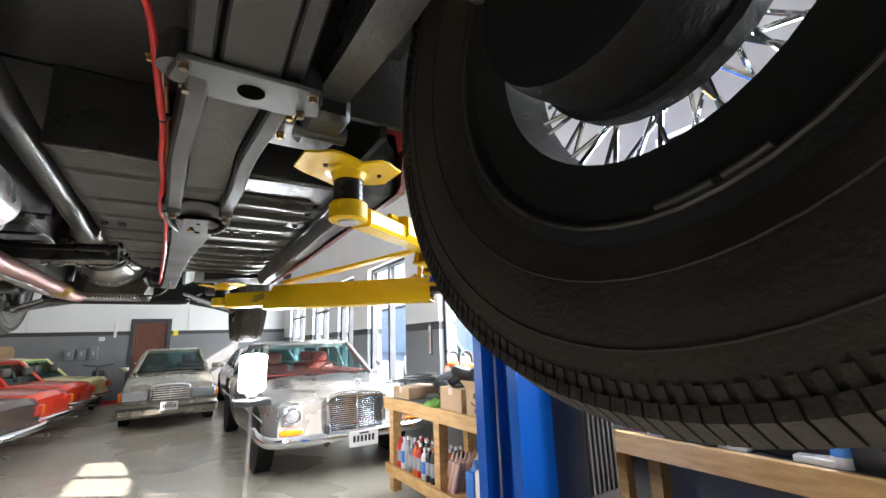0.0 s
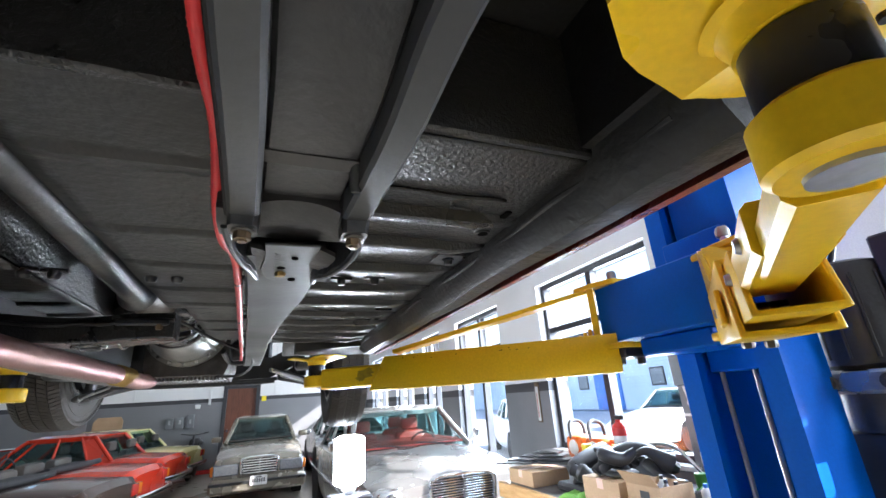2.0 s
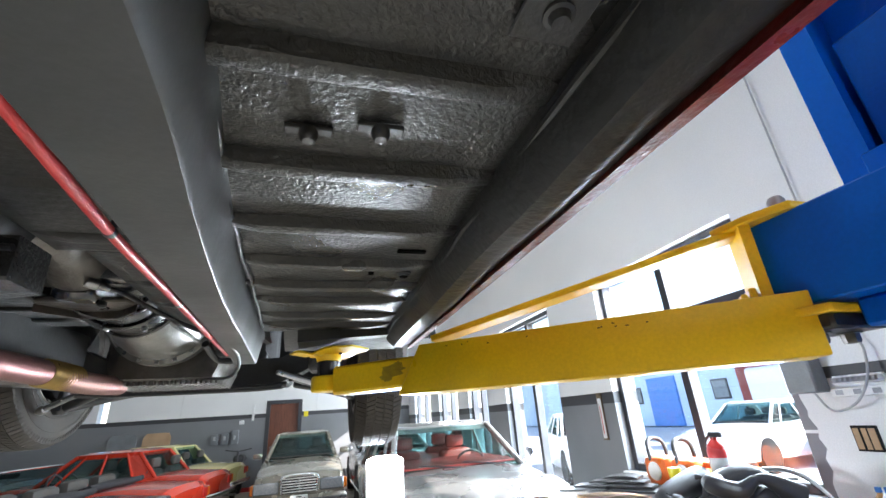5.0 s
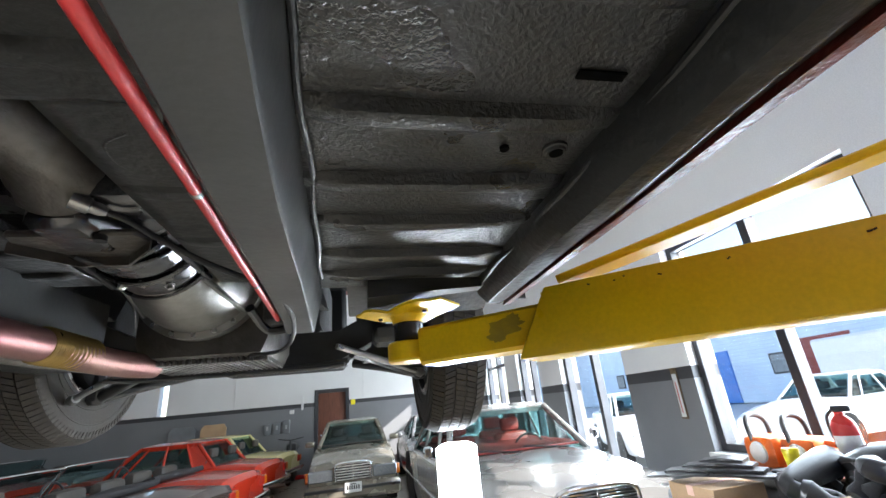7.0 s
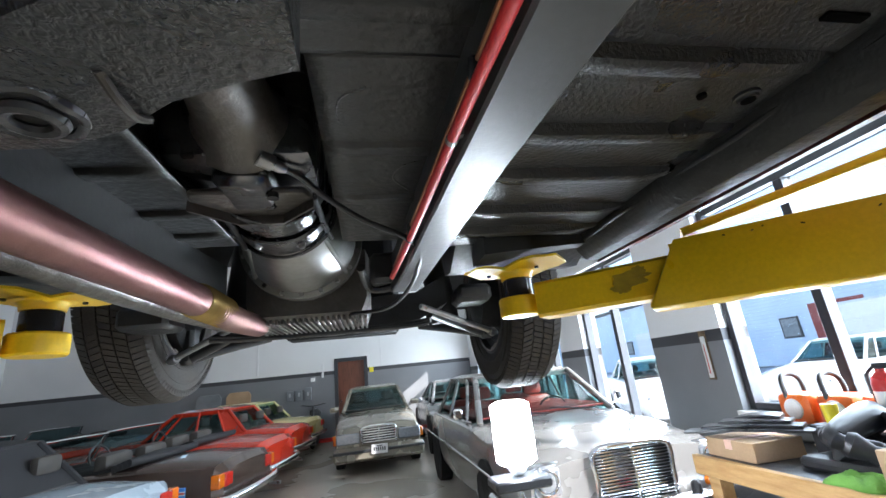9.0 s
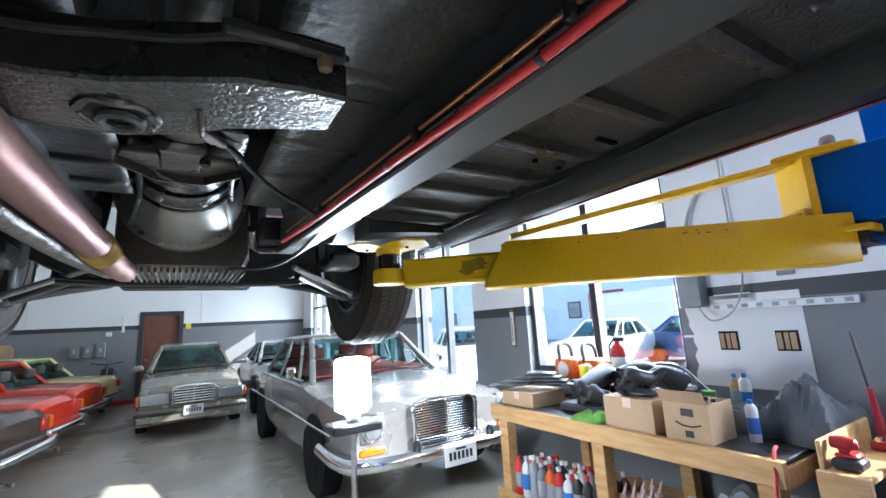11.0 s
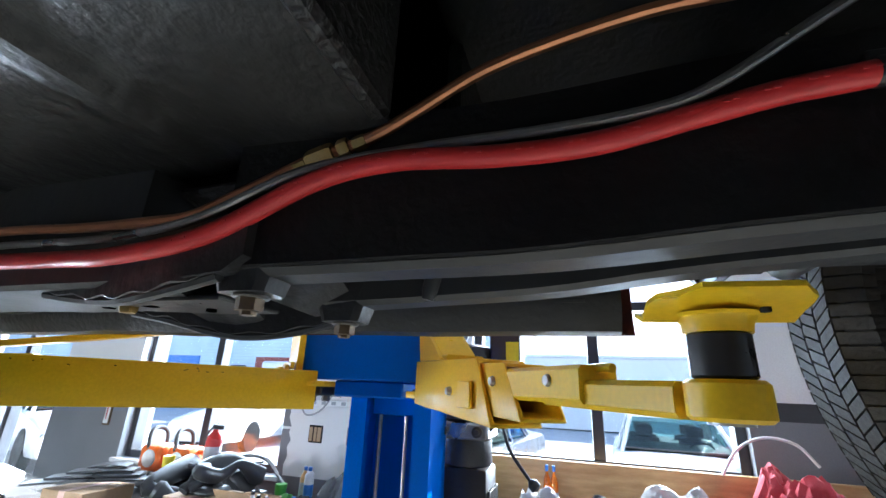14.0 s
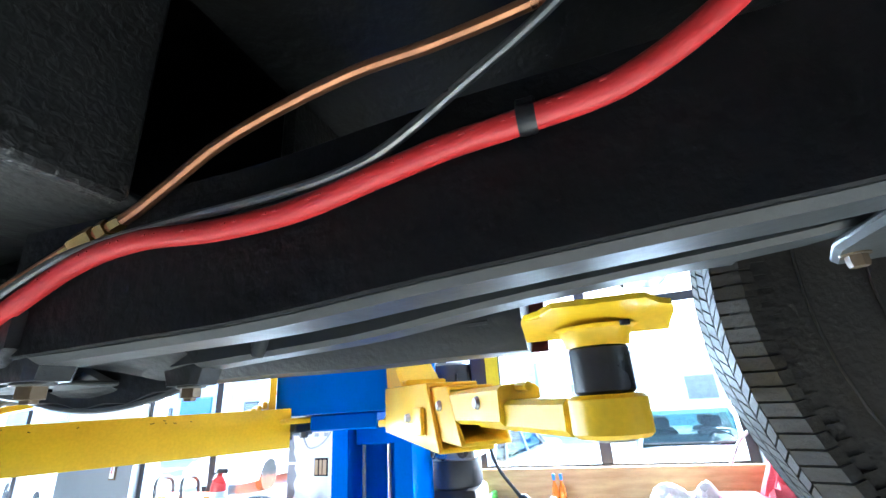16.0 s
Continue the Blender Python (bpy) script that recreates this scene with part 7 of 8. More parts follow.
def bottle(name, label, p, h, r, mat, cap="white", group="", shape=0):
    x, y, z = p
    top = thing(name, label, "bottle", group)
    bm = B()
    prof = [[(0, r * 0.94), (0.02, r), (0.66, r), (0.78, r * 0.8), (0.86, r * 0.36), (0.9, r * 0.34)],
            [(0, r * 0.94), (0.02, r), (0.80, r), (0.86, r * 0.75), (0.9, r * 0.5)]][shape]
    spin(bm, (x, y, z), (x, y, z + h), prof, 20)
    part("bottle_body", bm, mat, top)
    bm = B()
    cyl(bm, (x, y, z + h * 0.9), (x, y, z + h), r * 0.42, seg=14, bevel=0.002)
    part("cap", bm, cap, top)
    bm = B()
    spin(bm, (x, y, z + h * 0.2), (x, y, z + h * 0.58), [(0, r * 1.006), (1, r * 1.006)], 20)
    part("label_band", bm, "grey_label" if mat != "white" else "sky_blue", top)
    return top


random.seed(11)
cols = ["red", "black_plastic", "orange", "white", "black_plastic", "red", "grey_label", "black_plastic", "white", "meter"]
for row in range(3):
    for k in range(10):
        y = 3.70 - 0.078 * k - 0.02 * row
        c = cols[(k * 3 + row * 5) % 10]
        bottle("oil_bottle", "plastic oil bottle with white cap on the lower shelf", (1.79 + 0.095 * row, y, 0.211), random.uniform(0.23, 0.29), 0.036, c, "white" if (k + row) % 4 else "red", "oil bottles")
for k in range(9):
    x, y = 1.80 + 0.08 * (k % 3), 2.92 - 0.055 * (k // 3)
    t = thing("caulking_tube", "pale pink sealant tube leaning on the lower shelf", "tube", "sealant tubes")
    bm = B()
    spin(bm, (x, y, 0.212), (x + 0.02, y - 0.10, 0.50), [(0, 0.022), (0.75, 0.024), (0.78, 0.010), (1, 0.005)], 14)
    part("tube_body", bm, "pink_cap", t)
for k, (y, mt, h) in enumerate(((2.60, "sky_blue", 0.26), (2.48, "white", 0.30), (2.36, "white", 0.28), (2.24, "bright_yellow", 0.22), (2.12, "sky_blue", 0.25))):
    j = thing("jug", "plastic fluid jug with moulded handle on the shelf", "jug", "jugs")
    bm = B()
    box(bm, 1.80, 1.94, y - 0.055, y + 0.055, 0.211, 0.211 + h * 0.75, 0.025, seg=2)
    spin(bm, (1.87, y, 0.211 + h * 0.70), (1.87, y, 0.211 + h), [(0, 0.05), (0.4, 0.03), (0.6, 0.02), (1, 0.02)], 14)
    part("jug_body", bm, mt, j)
    bm = B()
    tube(bm, [(1.87, y - 0.04, 0.211 + h * 0.72), (1.87, y - 0.075, 0.211 + h * 0.9), (1.87, y - 0.03, 0.211 + h * 0.98)], 0.012, 10)
    part("jug_handle", bm, mt, j)


def rag(name, label, c, size, mat, seed, h=0.10, folds=6):
    """A crumpled heap of cloth."""
    bm = B()
    nu, nv = 30, 26
    grid = []
    for i in range(nu + 1):
        row = []
        for j in range(nv + 1):
            u, v = i / nu * 2 - 1, j / nv * 2 - 1
            q = noise.noise(Vector((u * folds * 0.33 + seed, v * folds * 0.3, seed * 1.7)))
            q2 = noise.noise(Vector((u * folds * 1.4, v * folds * 1.3 + seed, seed)))
            edge = max(0.0, 1 - max(abs(u), abs(v)) ** 3)
            rad = 1 + 0.28 * noise.noise(Vector((u * 1.5, v * 1.5, seed + 9)))
            z = edge ** 0.6 * h * (0.62 + 0.45 * q - 0.22 * abs(q2))
            row.append(bm.verts.new((c[0] + u * size[0] / 2 * rad, c[1] + v * size[1] / 2 * rad, c[2] + 0.004 + max(0.0, z))))
        grid.append(row)
    for a, b in zip(grid, grid[1:]):
        for j in range(nv):
            bm.faces.new((a[j], b[j], b[j + 1], a[j + 1]))
    ob = part(name, bm, mat)
    so = ob.modifiers.new("thick", "SOLIDIFY")
    so.thickness, so.offset = 0.003, 1
    return tagged(ob, label, "cloth")


def carton(name, label, x0, x1, y0, y1, z, h, opened=False):
    top = thing(name, label, "box", "cardboard boxes")
    bm = B()
    t = 0.005
    if opened:
        for a in ((x0, x1, y0, y1, z, z + t), (x0, x0 + t, y0, y1, z + t, z + h), (x1 - t, x1, y0, y1, z + t, z + h), (x0 + t, x1 - t, y0, y0 + t, z + t, z + h), (x0 + t, x1 - t, y1 - t, y1, z + t, z + h)):
            box(bm, *a)
        part("box_body", bm, "card", top)
        for rot, org, w in ((-2.2, (x0, y0), y1 - y0), (2.3, (x1, y0), y1 - y0)):
            bm = B()
            box(bm, 0, 0.075, 0, w, -0.002, 0.002, m=Matrix.Translation((org[0], org[1], z + h)) @ Matrix.Rotation(rot, 4, "Y"))
            part("flap", bm, "card", top)
    else:
        box(bm, x0, x1, y0, y1, z, z + h, 0.003)
        part("box_body", bm, "card", top)
        bm = B()
        box(bm, x0 - 0.0012, x1 + 0.0012, (y0 + y1) / 2 - 0.025, (y0 + y1) / 2 + 0.025, z + h - 0.05, z + h + 0.0012)
        part("tape", bm, "pink_cap", top, "brown packing tape")
    return top


B1 = carton("cardboard_box", "closed brown cardboard box on the workbench", 1.72, 1.98, 2.53, 2.83, BZ + 0.001, 0.165)
B2 = carton("cardboard_box", "open brown cardboard box full of small parts", 1.73, 1.95, 2.26, 2.48, BZ + 0.001, 0.175, True)
bm = B()
tube(bm, [(1.727, 2.42, BZ + 0.085), (1.727, 2.385, BZ + 0.072), (1.727, 2.34, BZ + 0.070), (1.727, 2.30, BZ + 0.082)], 0.004, 6)
part("printed_arc", bm, "black_print", B2)
bm = B()
box(bm, 1.7275, 1.7285, 2.33, 2.39, BZ + 0.115, BZ + 0.15)
part("printed_bar", bm, "black_print", B2)
bm = B()
box(bm, 1.7275, 1.7285, 2.34, 2.38, BZ + 0.02, BZ + 0.05)
part("printed_bar", bm, "black_print", B2)
for k in range(6):
    bottle("small_bottle", "small dark bottle packed in the open box", (1.775 + 0.065 * (k % 3), 2.32 + 0.09 * (k // 3), BZ + 0.007), 0.17 + 0.02 * (k % 2), 0.026, ("black_plastic", "meter", "white")[k % 3], "black_plastic", "small bottles")
rag("green_rag", "bright green rag hanging on the bench edge", (1.77, 2.95, BZ), (0.16, 0.22), "green_cloth", 3, 0.07)
rag("grey_blanket", "crumpled dark grey blanket on the workbench", (2.24, 2.06, BZ), (0.50, 0.32), "grey_cloth", 5, 0.30, 5)
rag("grey_blanket", "crumpled grey blanket on the workbench", (2.16, 2.30, BZ), (0.26, 0.26), "grey_cloth", 8, 0.16, 4)
bottle("spray_bottle", "white spray can with blue cap on the bench", (1.93, 2.17, BZ + 0.001), 0.185, 0.025, "white", "sky_blue", shape=1)
bottle("spray_bottle", "white spray can with blue cap behind the boxes", (2.42, 2.40, BZ + 0.001), 0.24, 0.030, "white", "sky_blue", shape=1)
rag("green_rag", "small green cloth behind the boxes", (2.38, 2.52, BZ), (0.16, 0.14), "green", 12, 0.09)


def machine(name, label, c, size, mats, seed, category):
    """A heap of black trim: a bent shell with rods and discs, built as one thing with parts."""
    rnd = random.Random(seed)
    top = thing(name, label, category)
    bm = B()
    x, y, z = c
    line = [(x + size[0] * (rnd.random() - 0.5), y + size[1] * (k / 5 - 0.5), z + 0.03 + size[2] * (0.3 + 0.6 * rnd.random())) for k in range(6)]
    tube(bm, line, lambda t: size[2] * (0.18 + 0.12 * math.sin(t * 6 + seed)), 12)
    part("shell", bm, mats[0], top)
    for k in range(4):
        bm = B()
        p = Vector((x + size[0] * (rnd.random() - 0.5) * 0.8, y + size[1] * (rnd.random() - 0.5) * 0.8, z + size[2] * 0.42))
        w = Vector((rnd.random() - 0.5, rnd.random() - 0.5, 0.3)).normalized() * size[2] * 0.4
        spin(bm, p - w, p + w, [(0, size[2] * 0.22), (0.15, size[2] * 0.25), (0.5, size[2] * 0.16), (0.85, size[2] * 0.25), (1, size[2] * 0.20)], 16)
        part("drum", bm, mats[k % len(mats)], top)
    bm = B()
    box(bm, x - size[0] * 0.45, x + size[0] * 0.45, y - size[1] * 0.45, y + size[1] * 0.45, z + 0.001, z + size[2] * 0.25, 0.02)
    part("base", bm, mats[0], top)
    return top


machine("gearbox_parts", "black greasy mechanical parts lying on the workbench", (2.02, 3.12, BZ), (0.4, 0.4, 0.24), ("black_plastic", "satin", "black_plastic"), 4, "machine parts")
machine("gearbox_parts", "black greasy mechanical parts lying on the workbench", (2.30, 2.86, BZ), (0.35, 0.35, 0.28), ("black_plastic", "satin"), 9, "machine parts")
machine("seat_parts", "black plastic seat parts on a cardboard box", (1.85, 2.67, BZ + 0.170), (0.2, 0.22, 0.13), ("black_plastic", "black_cloth"), 6, "seat parts")
carton("cardboard_box", "flat cardboard box under black trim pieces", 1.76, 2.08, 3.46, 3.80, BZ + 0.001, 0.10)
for k in range(4):
    bm = B()
    line = [(1.70 + 0.10 * k, 3.86 - 0.03 * k, BZ + 0.125 + 0.018 * k), (1.85 + 0.06 * k, 3.64, BZ + 0.14 + 0.02 * k), (2.1, 3.38 + 0.06 * k, BZ + 0.13 + 0.02 * k)]
    pts = smooth_line(line, 6)
    rings(bm, [[p + Vector((-0.05, -0.03, 0)), p + Vector((0.05, 0.03, 0)), p + Vector((0.05, 0.03, 0.015)), p + Vector((-0.05, -0.03, 0.012))] for p in pts])
    tagged(part("trim_panel", bm, "black_plastic"), "loose black plastic trim panel piled on the bench", "trim panel", "trim panels")
bm = B()
tube(bm, [(2.25, 3.55, BZ + 0.02), (2.40, 3.2, BZ + 0.20), (2.48, 2.85, BZ + 0.26), (2.48, 2.62, BZ + 0.10)], 0.012, 10)
tube(bm, [(2.31, 3.55, BZ + 0.02), (2.45, 3.2, BZ + 0.17), (2.52, 2.85, BZ + 0.22)], 0.008, 10)
tagged(part("chrome_trim", bm, "chrome"), "bent chrome window trim lying over the bench", "trim")


def chainsaw(y):
    top = thing("chainsaw", "orange chainsaw on the bench by the window", "chainsaw", "chainsaws")
    x, z = 2.42, BZ + 0.001
    bm = B()
    box(bm, x - 0.09, x + 0.09, y - 0.12, y + 0.10, z + 0.11, z + 0.29, 0.04, seg=2)
    part("housing", bm, "orange", top)
    bm = B()
    box(bm, x - 0.08, x + 0.08, y - 0.11, y + 0.09, z, z + 0.11, 0.02)
    part("crankcase", bm, "meter", top)
    bm = B()
    tube(bm, [(x - 0.07, y + 0.02, z + 0.2), (x - 0.07, y + 0.04, z + 0.36), (x, y + 0.06, z + 0.40), (x + 0.07, y + 0.04, z + 0.36), (x + 0.07, y + 0.02, z + 0.2)], 0.014, 10)
    part("handle", bm, "black_plastic", top)
    bm = B()
    tube(bm, [(x, y - 0.10, z + 0.26), (x, y - 0.20, z + 0.24), (x, y - 0.22, z + 0.12), (x, y - 0.1, z + 0.05)], 0.016, 10)
    part("rear_handle", bm, "orange", top)
    bm = B()
    spin(bm, (x - 0.09, y - 0.01, z + 0.2), (x - 0.105, y - 0.01, z + 0.2), [(0, 0.06), (0.6, 0.055), (1, 0.02)], 20)
    part("starter_cover", bm, "white", top)


chainsaw(3.70)
chainsaw(3.45)
ext = thing("fire_extinguisher", "small red fire extinguisher with white label", "fire extinguisher")
EXX, EXY = 2.40, 3.20
bm = B()
spin(bm, (EXX, EXY, BZ + 0.12), (EXX, EXY, BZ + 0.42), [(0, 0.05), (0.03, 0.055), (0.75, 0.055), (0.86, 0.045), (0.95, 0.02), (1, 0.02)], 24)
part("cylinder", bm, "red", ext)
bm = B()
spin(bm, (EXX, EXY, BZ + 0.22), (EXX, EXY, BZ + 0.31), [(0, 0.0556), (1, 0.0556)], 24)
part("label_band", bm, "white", ext)
bm = B()
box(bm, EXX - 0.012, EXX + 0.012, EXY - 0.06, EXY + 0.03, BZ + 0.42, BZ + 0.45, 0.006)
tube(bm, [(EXX, EXY + 0.03, BZ + 0.43), (EXX, EXY + 0.07, BZ + 0.38), (EXX, EXY + 0.065, BZ + 0.25)], 0.008, 8)
part("valve", bm, "black_plastic", ext)
bm = B()
box(bm, EXX - 0.10, EXX + 0.10, EXY - 0.12, EXY + 0.12, BZ + 0.001, BZ + 0.119, 0.01)
tagged(part("parts_box", bm, "black_plastic"), "black plastic parts box under the extinguisher", "box")
bm = B()
spin(bm, (2.20, 3.36, BZ + 0.16), (2.20, 3.36, BZ + 0.26), [(0, 0.03), (0.9, 0.038), (1, 0.036)], 20)
cup = tagged(part("yellow_cup", bm, "bright_yellow"), "bright yellow plastic cup on the bench clutter", "cup")
bm = B()
box(bm, 2.12, 2.28, 3.34 - 0.06, 3.44, BZ + 0.001, BZ + 0.159, 0.008)
tagged(part("tool_case", bm, "black_plastic"), "black tool case on the bench", "case")

# second bench: rags, bottles, green crate
random.seed(5)
for k, (x, y, sx_, sy_, mt, h, lb) in enumerate(((2.24, 0.88, 0.40, 0.34, "white_cloth", 0.33, "crumpled white rag heap under the window"), (2.22, 0.56, 0.36, 0.34, "black_cloth", 0.27, "tangled black cloth heap on the bench"), (2.30, 1.22, 0.30, 0.36, "grey_cloth", 0.22, "dark grey rag heap at the bench end"), (2.44, 0.52, 0.26, 0.30, "denim", 0.26, "faded blue cloth under the window"), (2.38, 0.22, 0.42, 0.5, "white_cloth", 0.40, "white cloth draped over the bench clutter"),
                                               (2.35, -0.25, 0.5, 0.5, "red_cloth", 0.56, "red jacket thrown on the bench"), (2.14, -0.12, 0.34, 0.4, "denim", 0.40, "faded blue jeans thrown on the bench"),
                                               (2.2, -0.7, 0.5, 0.5, "grey_cloth", 0.42, "grey cloth heap on the bench"), (2.3, -1.2, 0.5, 0.5, "white_cloth", 0.25, "white cloth heap on the bench"))):
    rag("crumpled_rag", lb, (x, y, BZ2), (sx_, sy_), mt, k + 20, h, 5)
for k in range(16):
    y = 1.55 - 0.21 * k
    mt = ("sky_blue", "pink", "white", "black_plastic", "red", "white", "green", "sky_blue")[k % 8]
    bottle("cleaner_bottle", "plastic cleaner bottle on the bench by the window", (2.0 + 0.10 * ((k * 7) % 5) / 5, y, BZ2 + 0.001), 0.20 + 0.012 * (k % 5), 0.032, mt, ("white", "black_plastic", "red")[k % 3], "cleaner bottles", k % 2)
crate = thing("green_crate", "bright green plastic crate standing on the bench", "crate")
for a in ((2.40, 2.44, 1.25, 1.60, BZ2 + 0.001, BZ2 + 0.24), (2.445, 2.60, 1.25, 1.28, BZ2 + 0.001, BZ2 + 0.24), (2.445, 2.60, 1.57, 1.60, BZ2 + 0.001, BZ2 + 0.24)):
    bm = B()
    box(bm, *a, 0.006)
    part("crate_wall", bm, "green", crate)
for k in range(7):
    c = thing("tin_can", "small metal can among the clutter", "can", "tin cans")
    bm = B()
    x, y = 2.18 + 0.07 * (k % 3), 1.30 - 0.10 * (k // 3)
    spin(bm, (x, y, BZ2 + 0.001), (x, y, BZ2 + 0.11), [(0, 0.032), (0.03, 0.034), (0.06, 0.032), (0.94, 0.032), (0.97, 0.034), (1, 0.030)], 18)
    part("can_body", bm, ("galv", "white", "sky_blue", "galv")[k % 4], c)
for k in range(8):
    y = 1.2 - 0.3 * k
    box_ = thing("paper_pad", "white paper pad lying on the bench", "paper", "papers")
    bm = B()
    box(bm, 1.97, 2.12, y - 0.10, y + 0.04, BZ2 + 0.001, BZ2 + 0.012 + 0.006 * (k % 3), 0.001, m=None)
    part("page_block", bm, "white", box_)
# darker odds and ends that fill the bench under the window
for k, (x, y, w, d, h, mt, nm, lb) in enumerate(((2.05, 0.42, 0.12, 0.12, 0.26, "black_plastic", "tool_case", "black plastic tool case on the bench"), (2.10, 0.33, 0.12, 0.12, 0.24, "red", "tool_case", "red plastic tool case on the bench"),
                                                  (2.30, 0.98, 0.20, 0.12, 0.10, "card", "small_box", "small brown cardboard box on the bench"), (2.08, -0.36, 0.18, 0.16, 0.26, "black_plastic", "tool_case", "black plastic tool case on the bench"),
                                                  (2.12, 0.06, 0.20, 0.16, 0.30, "maroon", "storage_box", "dark red storage box on the bench"))):
    tc = thing(nm, lb, "box", "boxes on the bench")
    bm = B()
    box(bm, x - w / 2, x + w / 2, y - d / 2, y + d / 2, BZ2 + 0.001, BZ2 + h, 0.012, seg=2)
    body = part("box_body", bm, mt, tc)
    bm = B()
    box(bm, x - w / 2 - 0.004, x + w / 2 + 0.004, y - d / 2 - 0.004, y + d / 2 + 0.004, BZ2 + h * 0.74, BZ2 + h * 0.80, 0.003)
    part("lid_rim", bm, mt, tc)
    bm = B()
    box(bm, x - w / 2 - 0.010, x - w / 2 - 0.004, y - 0.02, y + 0.02, BZ2 + h * 0.62, BZ2 + h * 0.80, 0.002)
    part("latch", bm, "galv", tc, "small metal latch")
for k, y in enumerate((0.90, 0.86)):
    bottle("glue_tube", "amber glue tube with blue label standing by the window", (2.55, y, BZ2 + 0.001), 0.33, 0.022, "amber", "sky_blue", "glue tubes", 0)
bm = B()
tube(bm, [(2.60, -0.02, 1.20), (2.58, -0.10, 1.33), (2.56, -0.22, 1.40), (2.55, -0.36, 1.38), (2.56, -0.45, 1.28)], 0.008, 8)
tagged(part("white_cable", bm, "white"), "white cable looped over the window board", "cable")
rnd = random.Random(8)
for k in range(13):
    sheet = thing("paper_sheet", "loose white paper sheet lying on the cluttered bench", "paper", "loose sheets")
    bm = B()
    w, d = rnd.uniform(0.07, 0.11), rnd.uniform(0.09, 0.15)
    at = Matrix.Translation((2.17 + 0.06 * (k % 4) + 0.02 * rnd.random(), 1.58 - 0.115 * k, BZ2 + 0.0015 + 0.0020 * (k % 4))) @ Matrix.Rotation(rnd.uniform(-0.6, 0.6), 4, "Z")
    box(bm, -w, w, -d, d, 0, 0.0012, 0, m=at)
    page = part("page", bm, "white", sheet)
    bm = B()
    for j in range(5):
        box(bm, -w * 0.7, w * (0.1 + 0.12 * (j % 3)), d * (0.6 - 0.3 * j), d * (0.6 - 0.3 * j) + 0.006, 0.0013, 0.0016, 0, m=at)
    part("printed_bar", bm, "grey_label", page)
rag("crumpled_rag", "small black rag on the bench edge", (2.03, 1.02, BZ2), (0.16, 0.22), "black_cloth", 63, 0.10, 5)
for k, (x, y, mt) in enumerate(((2.15, 1.36, "orange"), (2.17, 1.18, "red_dark"), (2.15, 0.78, "sky_blue"))):
    tool = thing("screwdriver", ("orange", "dark red", "blue")[k] + "-handled screwdriver lying on the papers", "screwdriver", "screwdrivers")
    bm = B()
    spin(bm, (x, y, BZ2 + 0.0235), (x + 0.03, y - 0.10, BZ2 + 0.0235), [(0, 0.010), (0.1, 0.014), (0.7, 0.013), (0.85, 0.009), (1, 0.010)], 12)
    part("handle", bm, mt, tool)
    bm = B()
    cyl(bm, (x + 0.03, y - 0.10, BZ2 + 0.0235), (x + 0.055, y - 0.20, BZ2 + 0.0195), 0.0035, seg=8)
    part("shaft", bm, "chrome", tool)
drill = thing("power_tool", "red and black cordless power tool at the bench end", "power tool")
bm = B()
box(bm, 1.77, 1.85, 1.775, 1.845, BZ + 0.035, BZ + 0.053, 0.008)
box(bm, 1.785, 1.825, 1.80, 1.835, BZ + 0.050, BZ + 0.075, 0.008)
spin(bm, (1.805, 1.855, BZ + 0.085), (1.805, 1.775, BZ + 0.085), [(0, 0.022), (0.5, 0.026), (0.9, 0.02), (1, 0.01)], 16)
part("tool_body", bm, "red_dark", drill)
bm = B()
box(bm, 1.76, 1.86, 1.765, 1.855, BZ - 0.006, BZ + 0.036, 0.01)
part("battery", bm, "black_plastic", drill)
bm = B()
tube(bm, [(1.80, 2.04, 0.85), (1.72, 2.02, 0.84), (1.665, 2.01, 0.72), (1.665, 2.05, 0.35), (1.67, 2.0, 0.02)], 0.007, 8)
tagged(part("red_cable", bm, "red_hose"), "red cable hanging over the bench edge", "cable")

# ---------------------------------------------------------------- fixtures on the side wall
panel = thing("wall_panel", "bare white patch of wall with two square openings", "wall panel")
bm = B()
rim_ = [(2.16, 0.93), (2.16, 1.52), (2.845, 1.52), (2.835, 1.42), (2.82, 1.36), (2.828, 1.33), (2.80, 1.27), (2.812, 1.22), (2.79, 1.17), (2.815, 1.12), (2.80, 1.06), (2.825, 1.0), (2.82, 0.93)]
rings(bm, [[Vector((x, y, z)) for y, z in rim_] for x in (WALL_X - 0.006, WALL_X - 0.001)])
part("board", bm, "white_wall", panel, smooth=False)
box_part(panel, "torn_strip", "white_wall", (WALL_X - 0.005, 2.78, 1.245), (WALL_X - 0.001, 2.876, 1.262), 0)
for y in (2.58, 2.26):
    h = box_part(panel, "opening", "deep", (WALL_X - 0.0105, y - 0.058, 1.165), (WALL_X - 0.0062, y + 0.058, 1.285), 0.001)
    for u, w in ((-0.046, 0.030), (-0.008, 0.022), (0.026, 0.026)):
        box_part(h, "lining", "card", (WALL_X - 0.0135, y + u, 1.175), (WALL_X - 0.0108, y + u + w, 1.272), 0)
meter = thing("electric_box", "grey electrical box with conduit on the wall", "electrical box")
box_part(meter, "case", "meter", (WALL_X - 0.11, 2.66, 1.45), (WALL_X - 0.001, 2.82, 1.72), 0.01)
bm = B()
tube(bm, [(WALL_X - 0.05, 2.72, 1.715), (WALL_X - 0.05, 2.72, 2.00), (WALL_X - 0.04, 2.62, 2.22), (WALL_X - 0.04, 2.45, 2.26)], 0.012, 10)
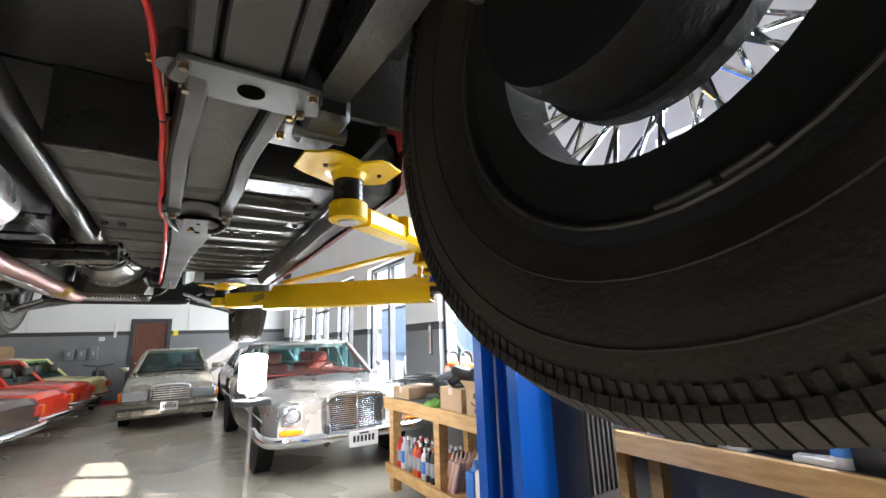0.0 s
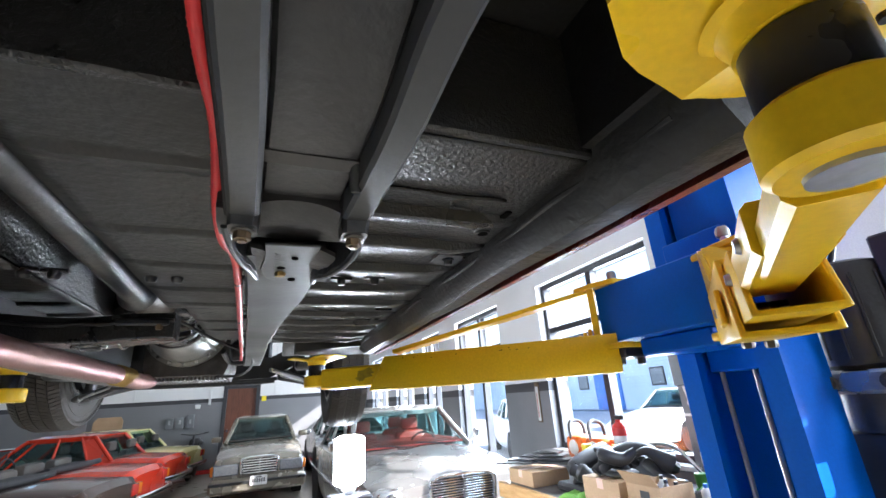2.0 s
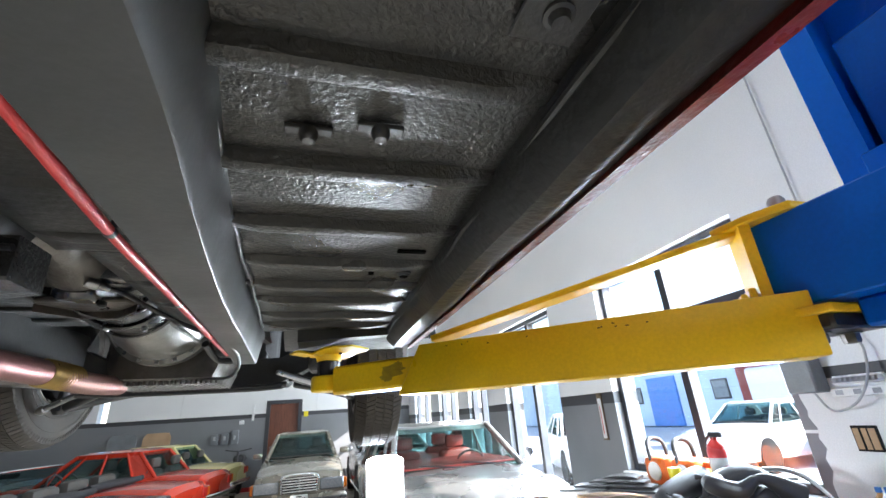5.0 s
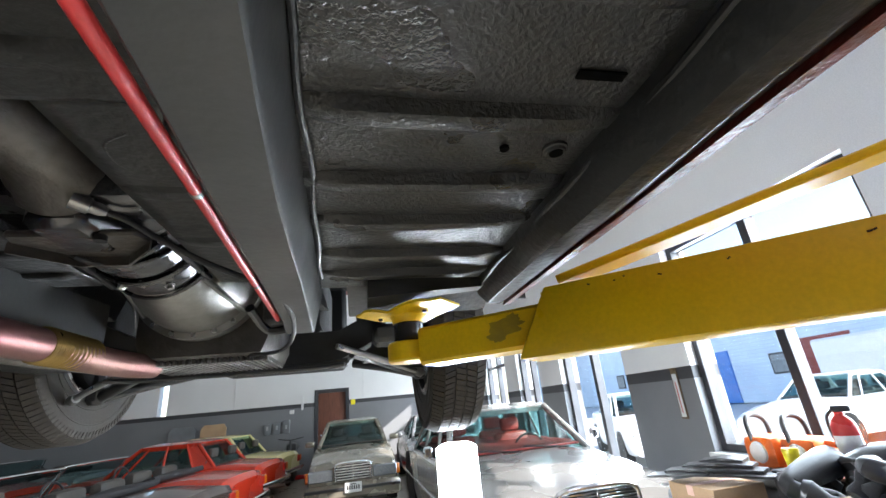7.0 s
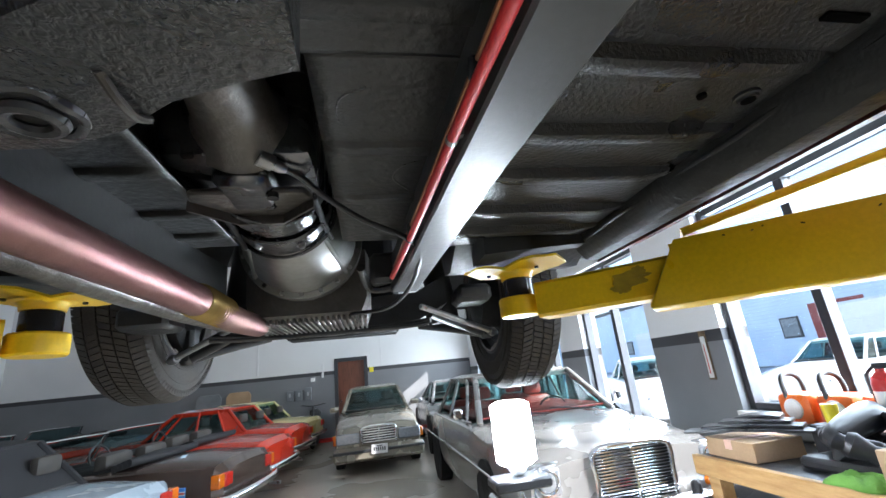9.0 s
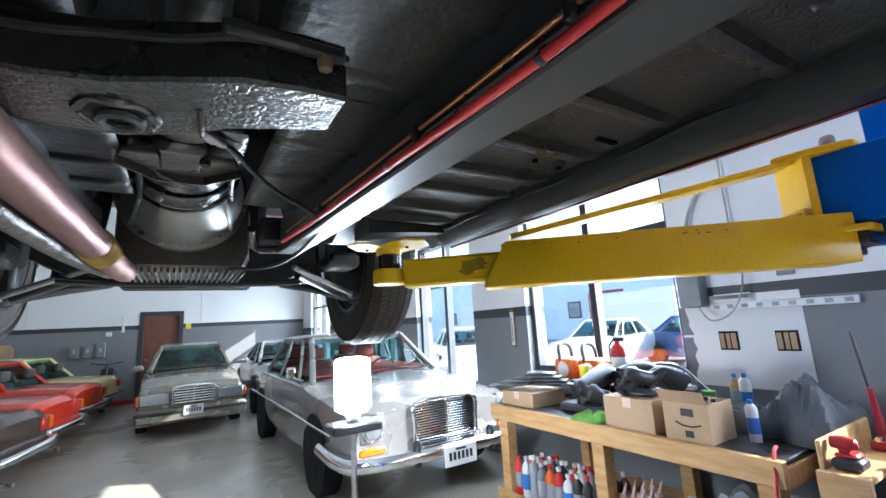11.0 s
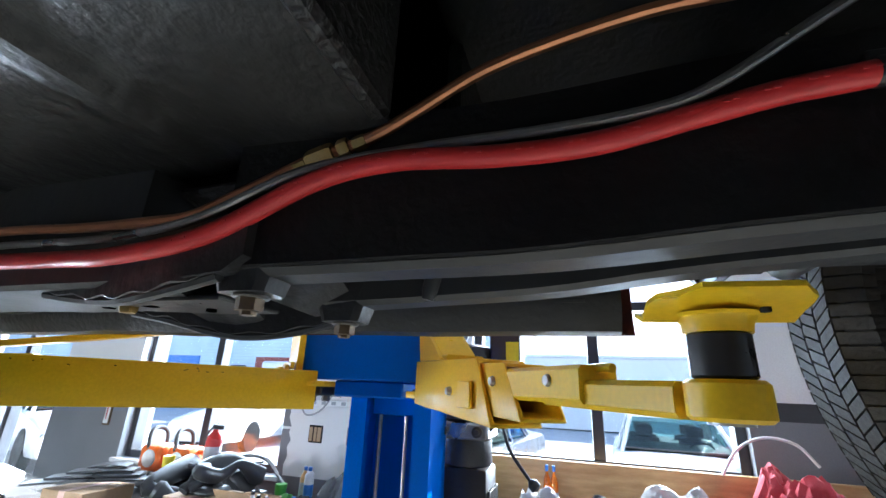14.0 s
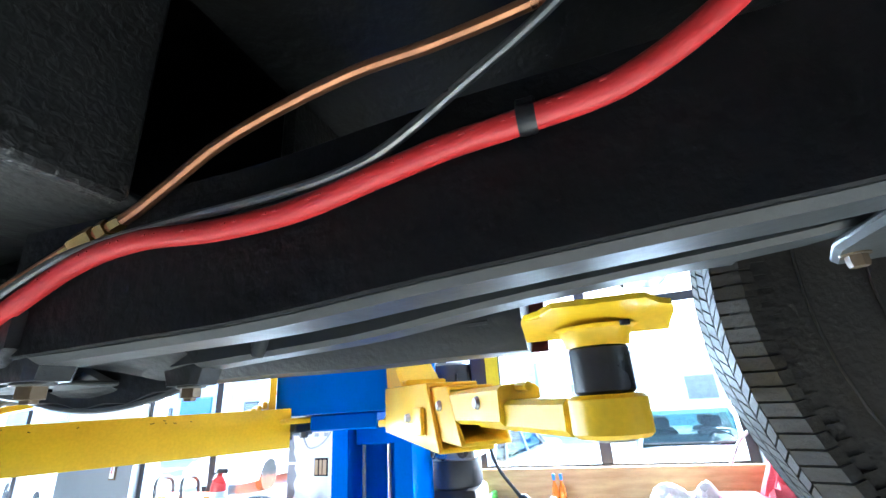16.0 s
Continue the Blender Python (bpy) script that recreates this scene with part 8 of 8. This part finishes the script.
tube(bm, [(WALL_X - 0.03, 2.45, 4.3), (WALL_X - 0.03, 2.45, 2.0), (WALL_X - 0.05, 2.42, 1.62), (WALL_X - 0.10, 2.48, 1.42), (WALL_X - 0.10, 2.62, 1.36), (WALL_X - 0.06, 2.72, 1.46)], 0.006, 8)
part("conduit", bm, "galv", meter)
for z, a, b in ((1.505, 2.40, 2.62), (1.445, 1.90, 2.65)):
    r_ = thing("power_strip", "long white power strip with sockets on the wall", "power strip", "power strips")
    box_part(r_, "strip", "white", (WALL_X - 0.035, a, z - 0.022), (WALL_X - 0.001, b, z + 0.022), 0.004)
    for k in range(9):
        y = a + (b - a) * (k + 0.5) / 9
        box_part(r_, "socket", "grey_label", (WALL_X - 0.0375, y - 0.018, z - 0.012), (WALL_X - 0.0355, y + 0.018, z + 0.012), 0)
sw2 = thing("wall_switch", "small dark switch plate on the white wall", "switch")
box_part(sw2, "plate", "meter", (WALL_X - 0.02, 2.16, 1.61), (WALL_X - 0.001, 2.25, 1.71), 0.004)
sign = thing("wall_sign", "tall narrow cream thermometer board with brown edges on the grey pier", "sign")
box_part(sign, "board", "worn_bolt", (WALL_X - 0.012, 4.68, 1.16), (WALL_X - 0.001, 4.76, 1.58), 0.003)
box_part(sign, "dial_face", "white", (WALL_X - 0.016, 4.692, 1.175), (WALL_X - 0.0122, 4.748, 1.53), 0.002)
box_part(sign, "liquid_column", "red", (WALL_X - 0.0185, 4.716, 1.21), (WALL_X - 0.0162, 4.723, 1.46), 0)
for k in range(18):
    box_part(sign, "scale_bar", "worn_bolt", (WALL_X - 0.0180, 4.728, 1.22 + 0.015 * k), (WALL_X - 0.0162, 4.742, 1.224 + 0.015 * k), 0)
# fixtures on the far wall
for k in range(3):
    eb = thing("electric_box", "grey metal switch box on the grey wall", "electrical box", "switch boxes")
    x = -2.55 + 0.24 * k
    box_part(eb, "case", "meter", (x, FAR_Y - 0.10, 1.15), (x + 0.17, FAR_Y - 0.001, 1.42 + 0.06 * (k == 2)), 0.008)
    box_part(eb, "lever", "galv", (x + 0.06, FAR_Y - 0.12, 1.26), (x + 0.11, FAR_Y - 0.101, 1.36), 0.004)
box_part(thing("wall_box", "small white box on the far wall", "switch"), "case", "white", (-1.92, FAR_Y - 0.05, 1.62), (-1.80, FAR_Y - 0.001, 1.72), 0.006)
box_part(thing("wall_sign", "yellow notice beside the door", "sign"), "board", "bright_yellow", (-0.28, FAR_Y - 0.02, 1.72), (-0.16, FAR_Y - 0.001, 1.86), 0.003)
box_part(thing("wall_sign", "narrow white thermometer board on the wall", "sign"), "board", "white", (-1.62, FAR_Y - 0.02, 1.70), (-1.56, FAR_Y - 0.001, 2.10), 0.003)
bike = thing("motorcycle", "dark small motorcycle parked at the far wall", "motorcycle")
for y in (13.95, 13.15):
    bm = B()
    t = [2 * math.pi * k / 28 for k in range(29)]
    tube(bm, [(-1.75, y - 0.0 + 0.28 * math.cos(a), 0.33 + 0.28 * math.sin(a)) for a in t], 0.05, 10, 1, soft=False)
    part("wheel", bm, "rubber", bike)
bm = B()
tube(bm, [(-1.75, 13.15, 0.33), (-1.75, 13.28, 0.8), (-1.75, 13.35, 1.0)], 0.03, 10)
tube(bm, [(-2.05, 13.42, 1.04), (-1.75, 13.36, 1.0), (-1.45, 13.42, 1.04)], 0.014, 8)
box(bm, -1.87, -1.63, 13.4, 13.75, 0.72, 0.92, 0.06, seg=2)
box(bm, -1.87, -1.63, 13.72, 14.1, 0.74, 0.84, 0.04, seg=2)
box(bm, -1.89, -1.61, 13.38, 13.78, 0.28, 0.68, 0.06, seg=2)
part("bike_body", bm, "black_plastic", bike)
for k, mt in enumerate(("meter", "card")):
    pn = thing("leaning_panel", "tall rounded board leaning on the far wall", "board", "leaning boards")
    bm = B()
    x = -4.85 + 0.75 * k
    plate(bm, [(0, 0), (0.62, 0), (0.62, 1.45), (0.55, 1.55), (0.07, 1.55), (0, 1.45)], 0, 0.04, 0.004, m=Matrix.Translation((x, FAR_Y - 0.25, 0.0)) @ Matrix.Rotation(radians(82), 4, "X"))
    part("sheet", bm, mt, pn)
# bag on the lower shelf, cup and bottles at the back of the bench
rag("plastic_bag", "crumpled clear plastic bag on the lower shelf", (2.36, 2.36, 0.211), (0.42, 0.62), "bag_film", 77, 0.30, 9)
bm = B()
spin(bm, (2.44, 2.62, BZ + 0.001), (2.44, 2.62, BZ + 0.12), [(0, 0.030), (0.9, 0.040), (1, 0.038)], 20)
tagged(part("green_cup", bm, "green"), "bright green plastic cup on the dark worktop", "cup")
bottle("spray_bottle", "amber bottle with blue cap on the dark worktop", (2.52, 2.50, BZ + 0.001), 0.22, 0.030, "wood", "sky_blue")
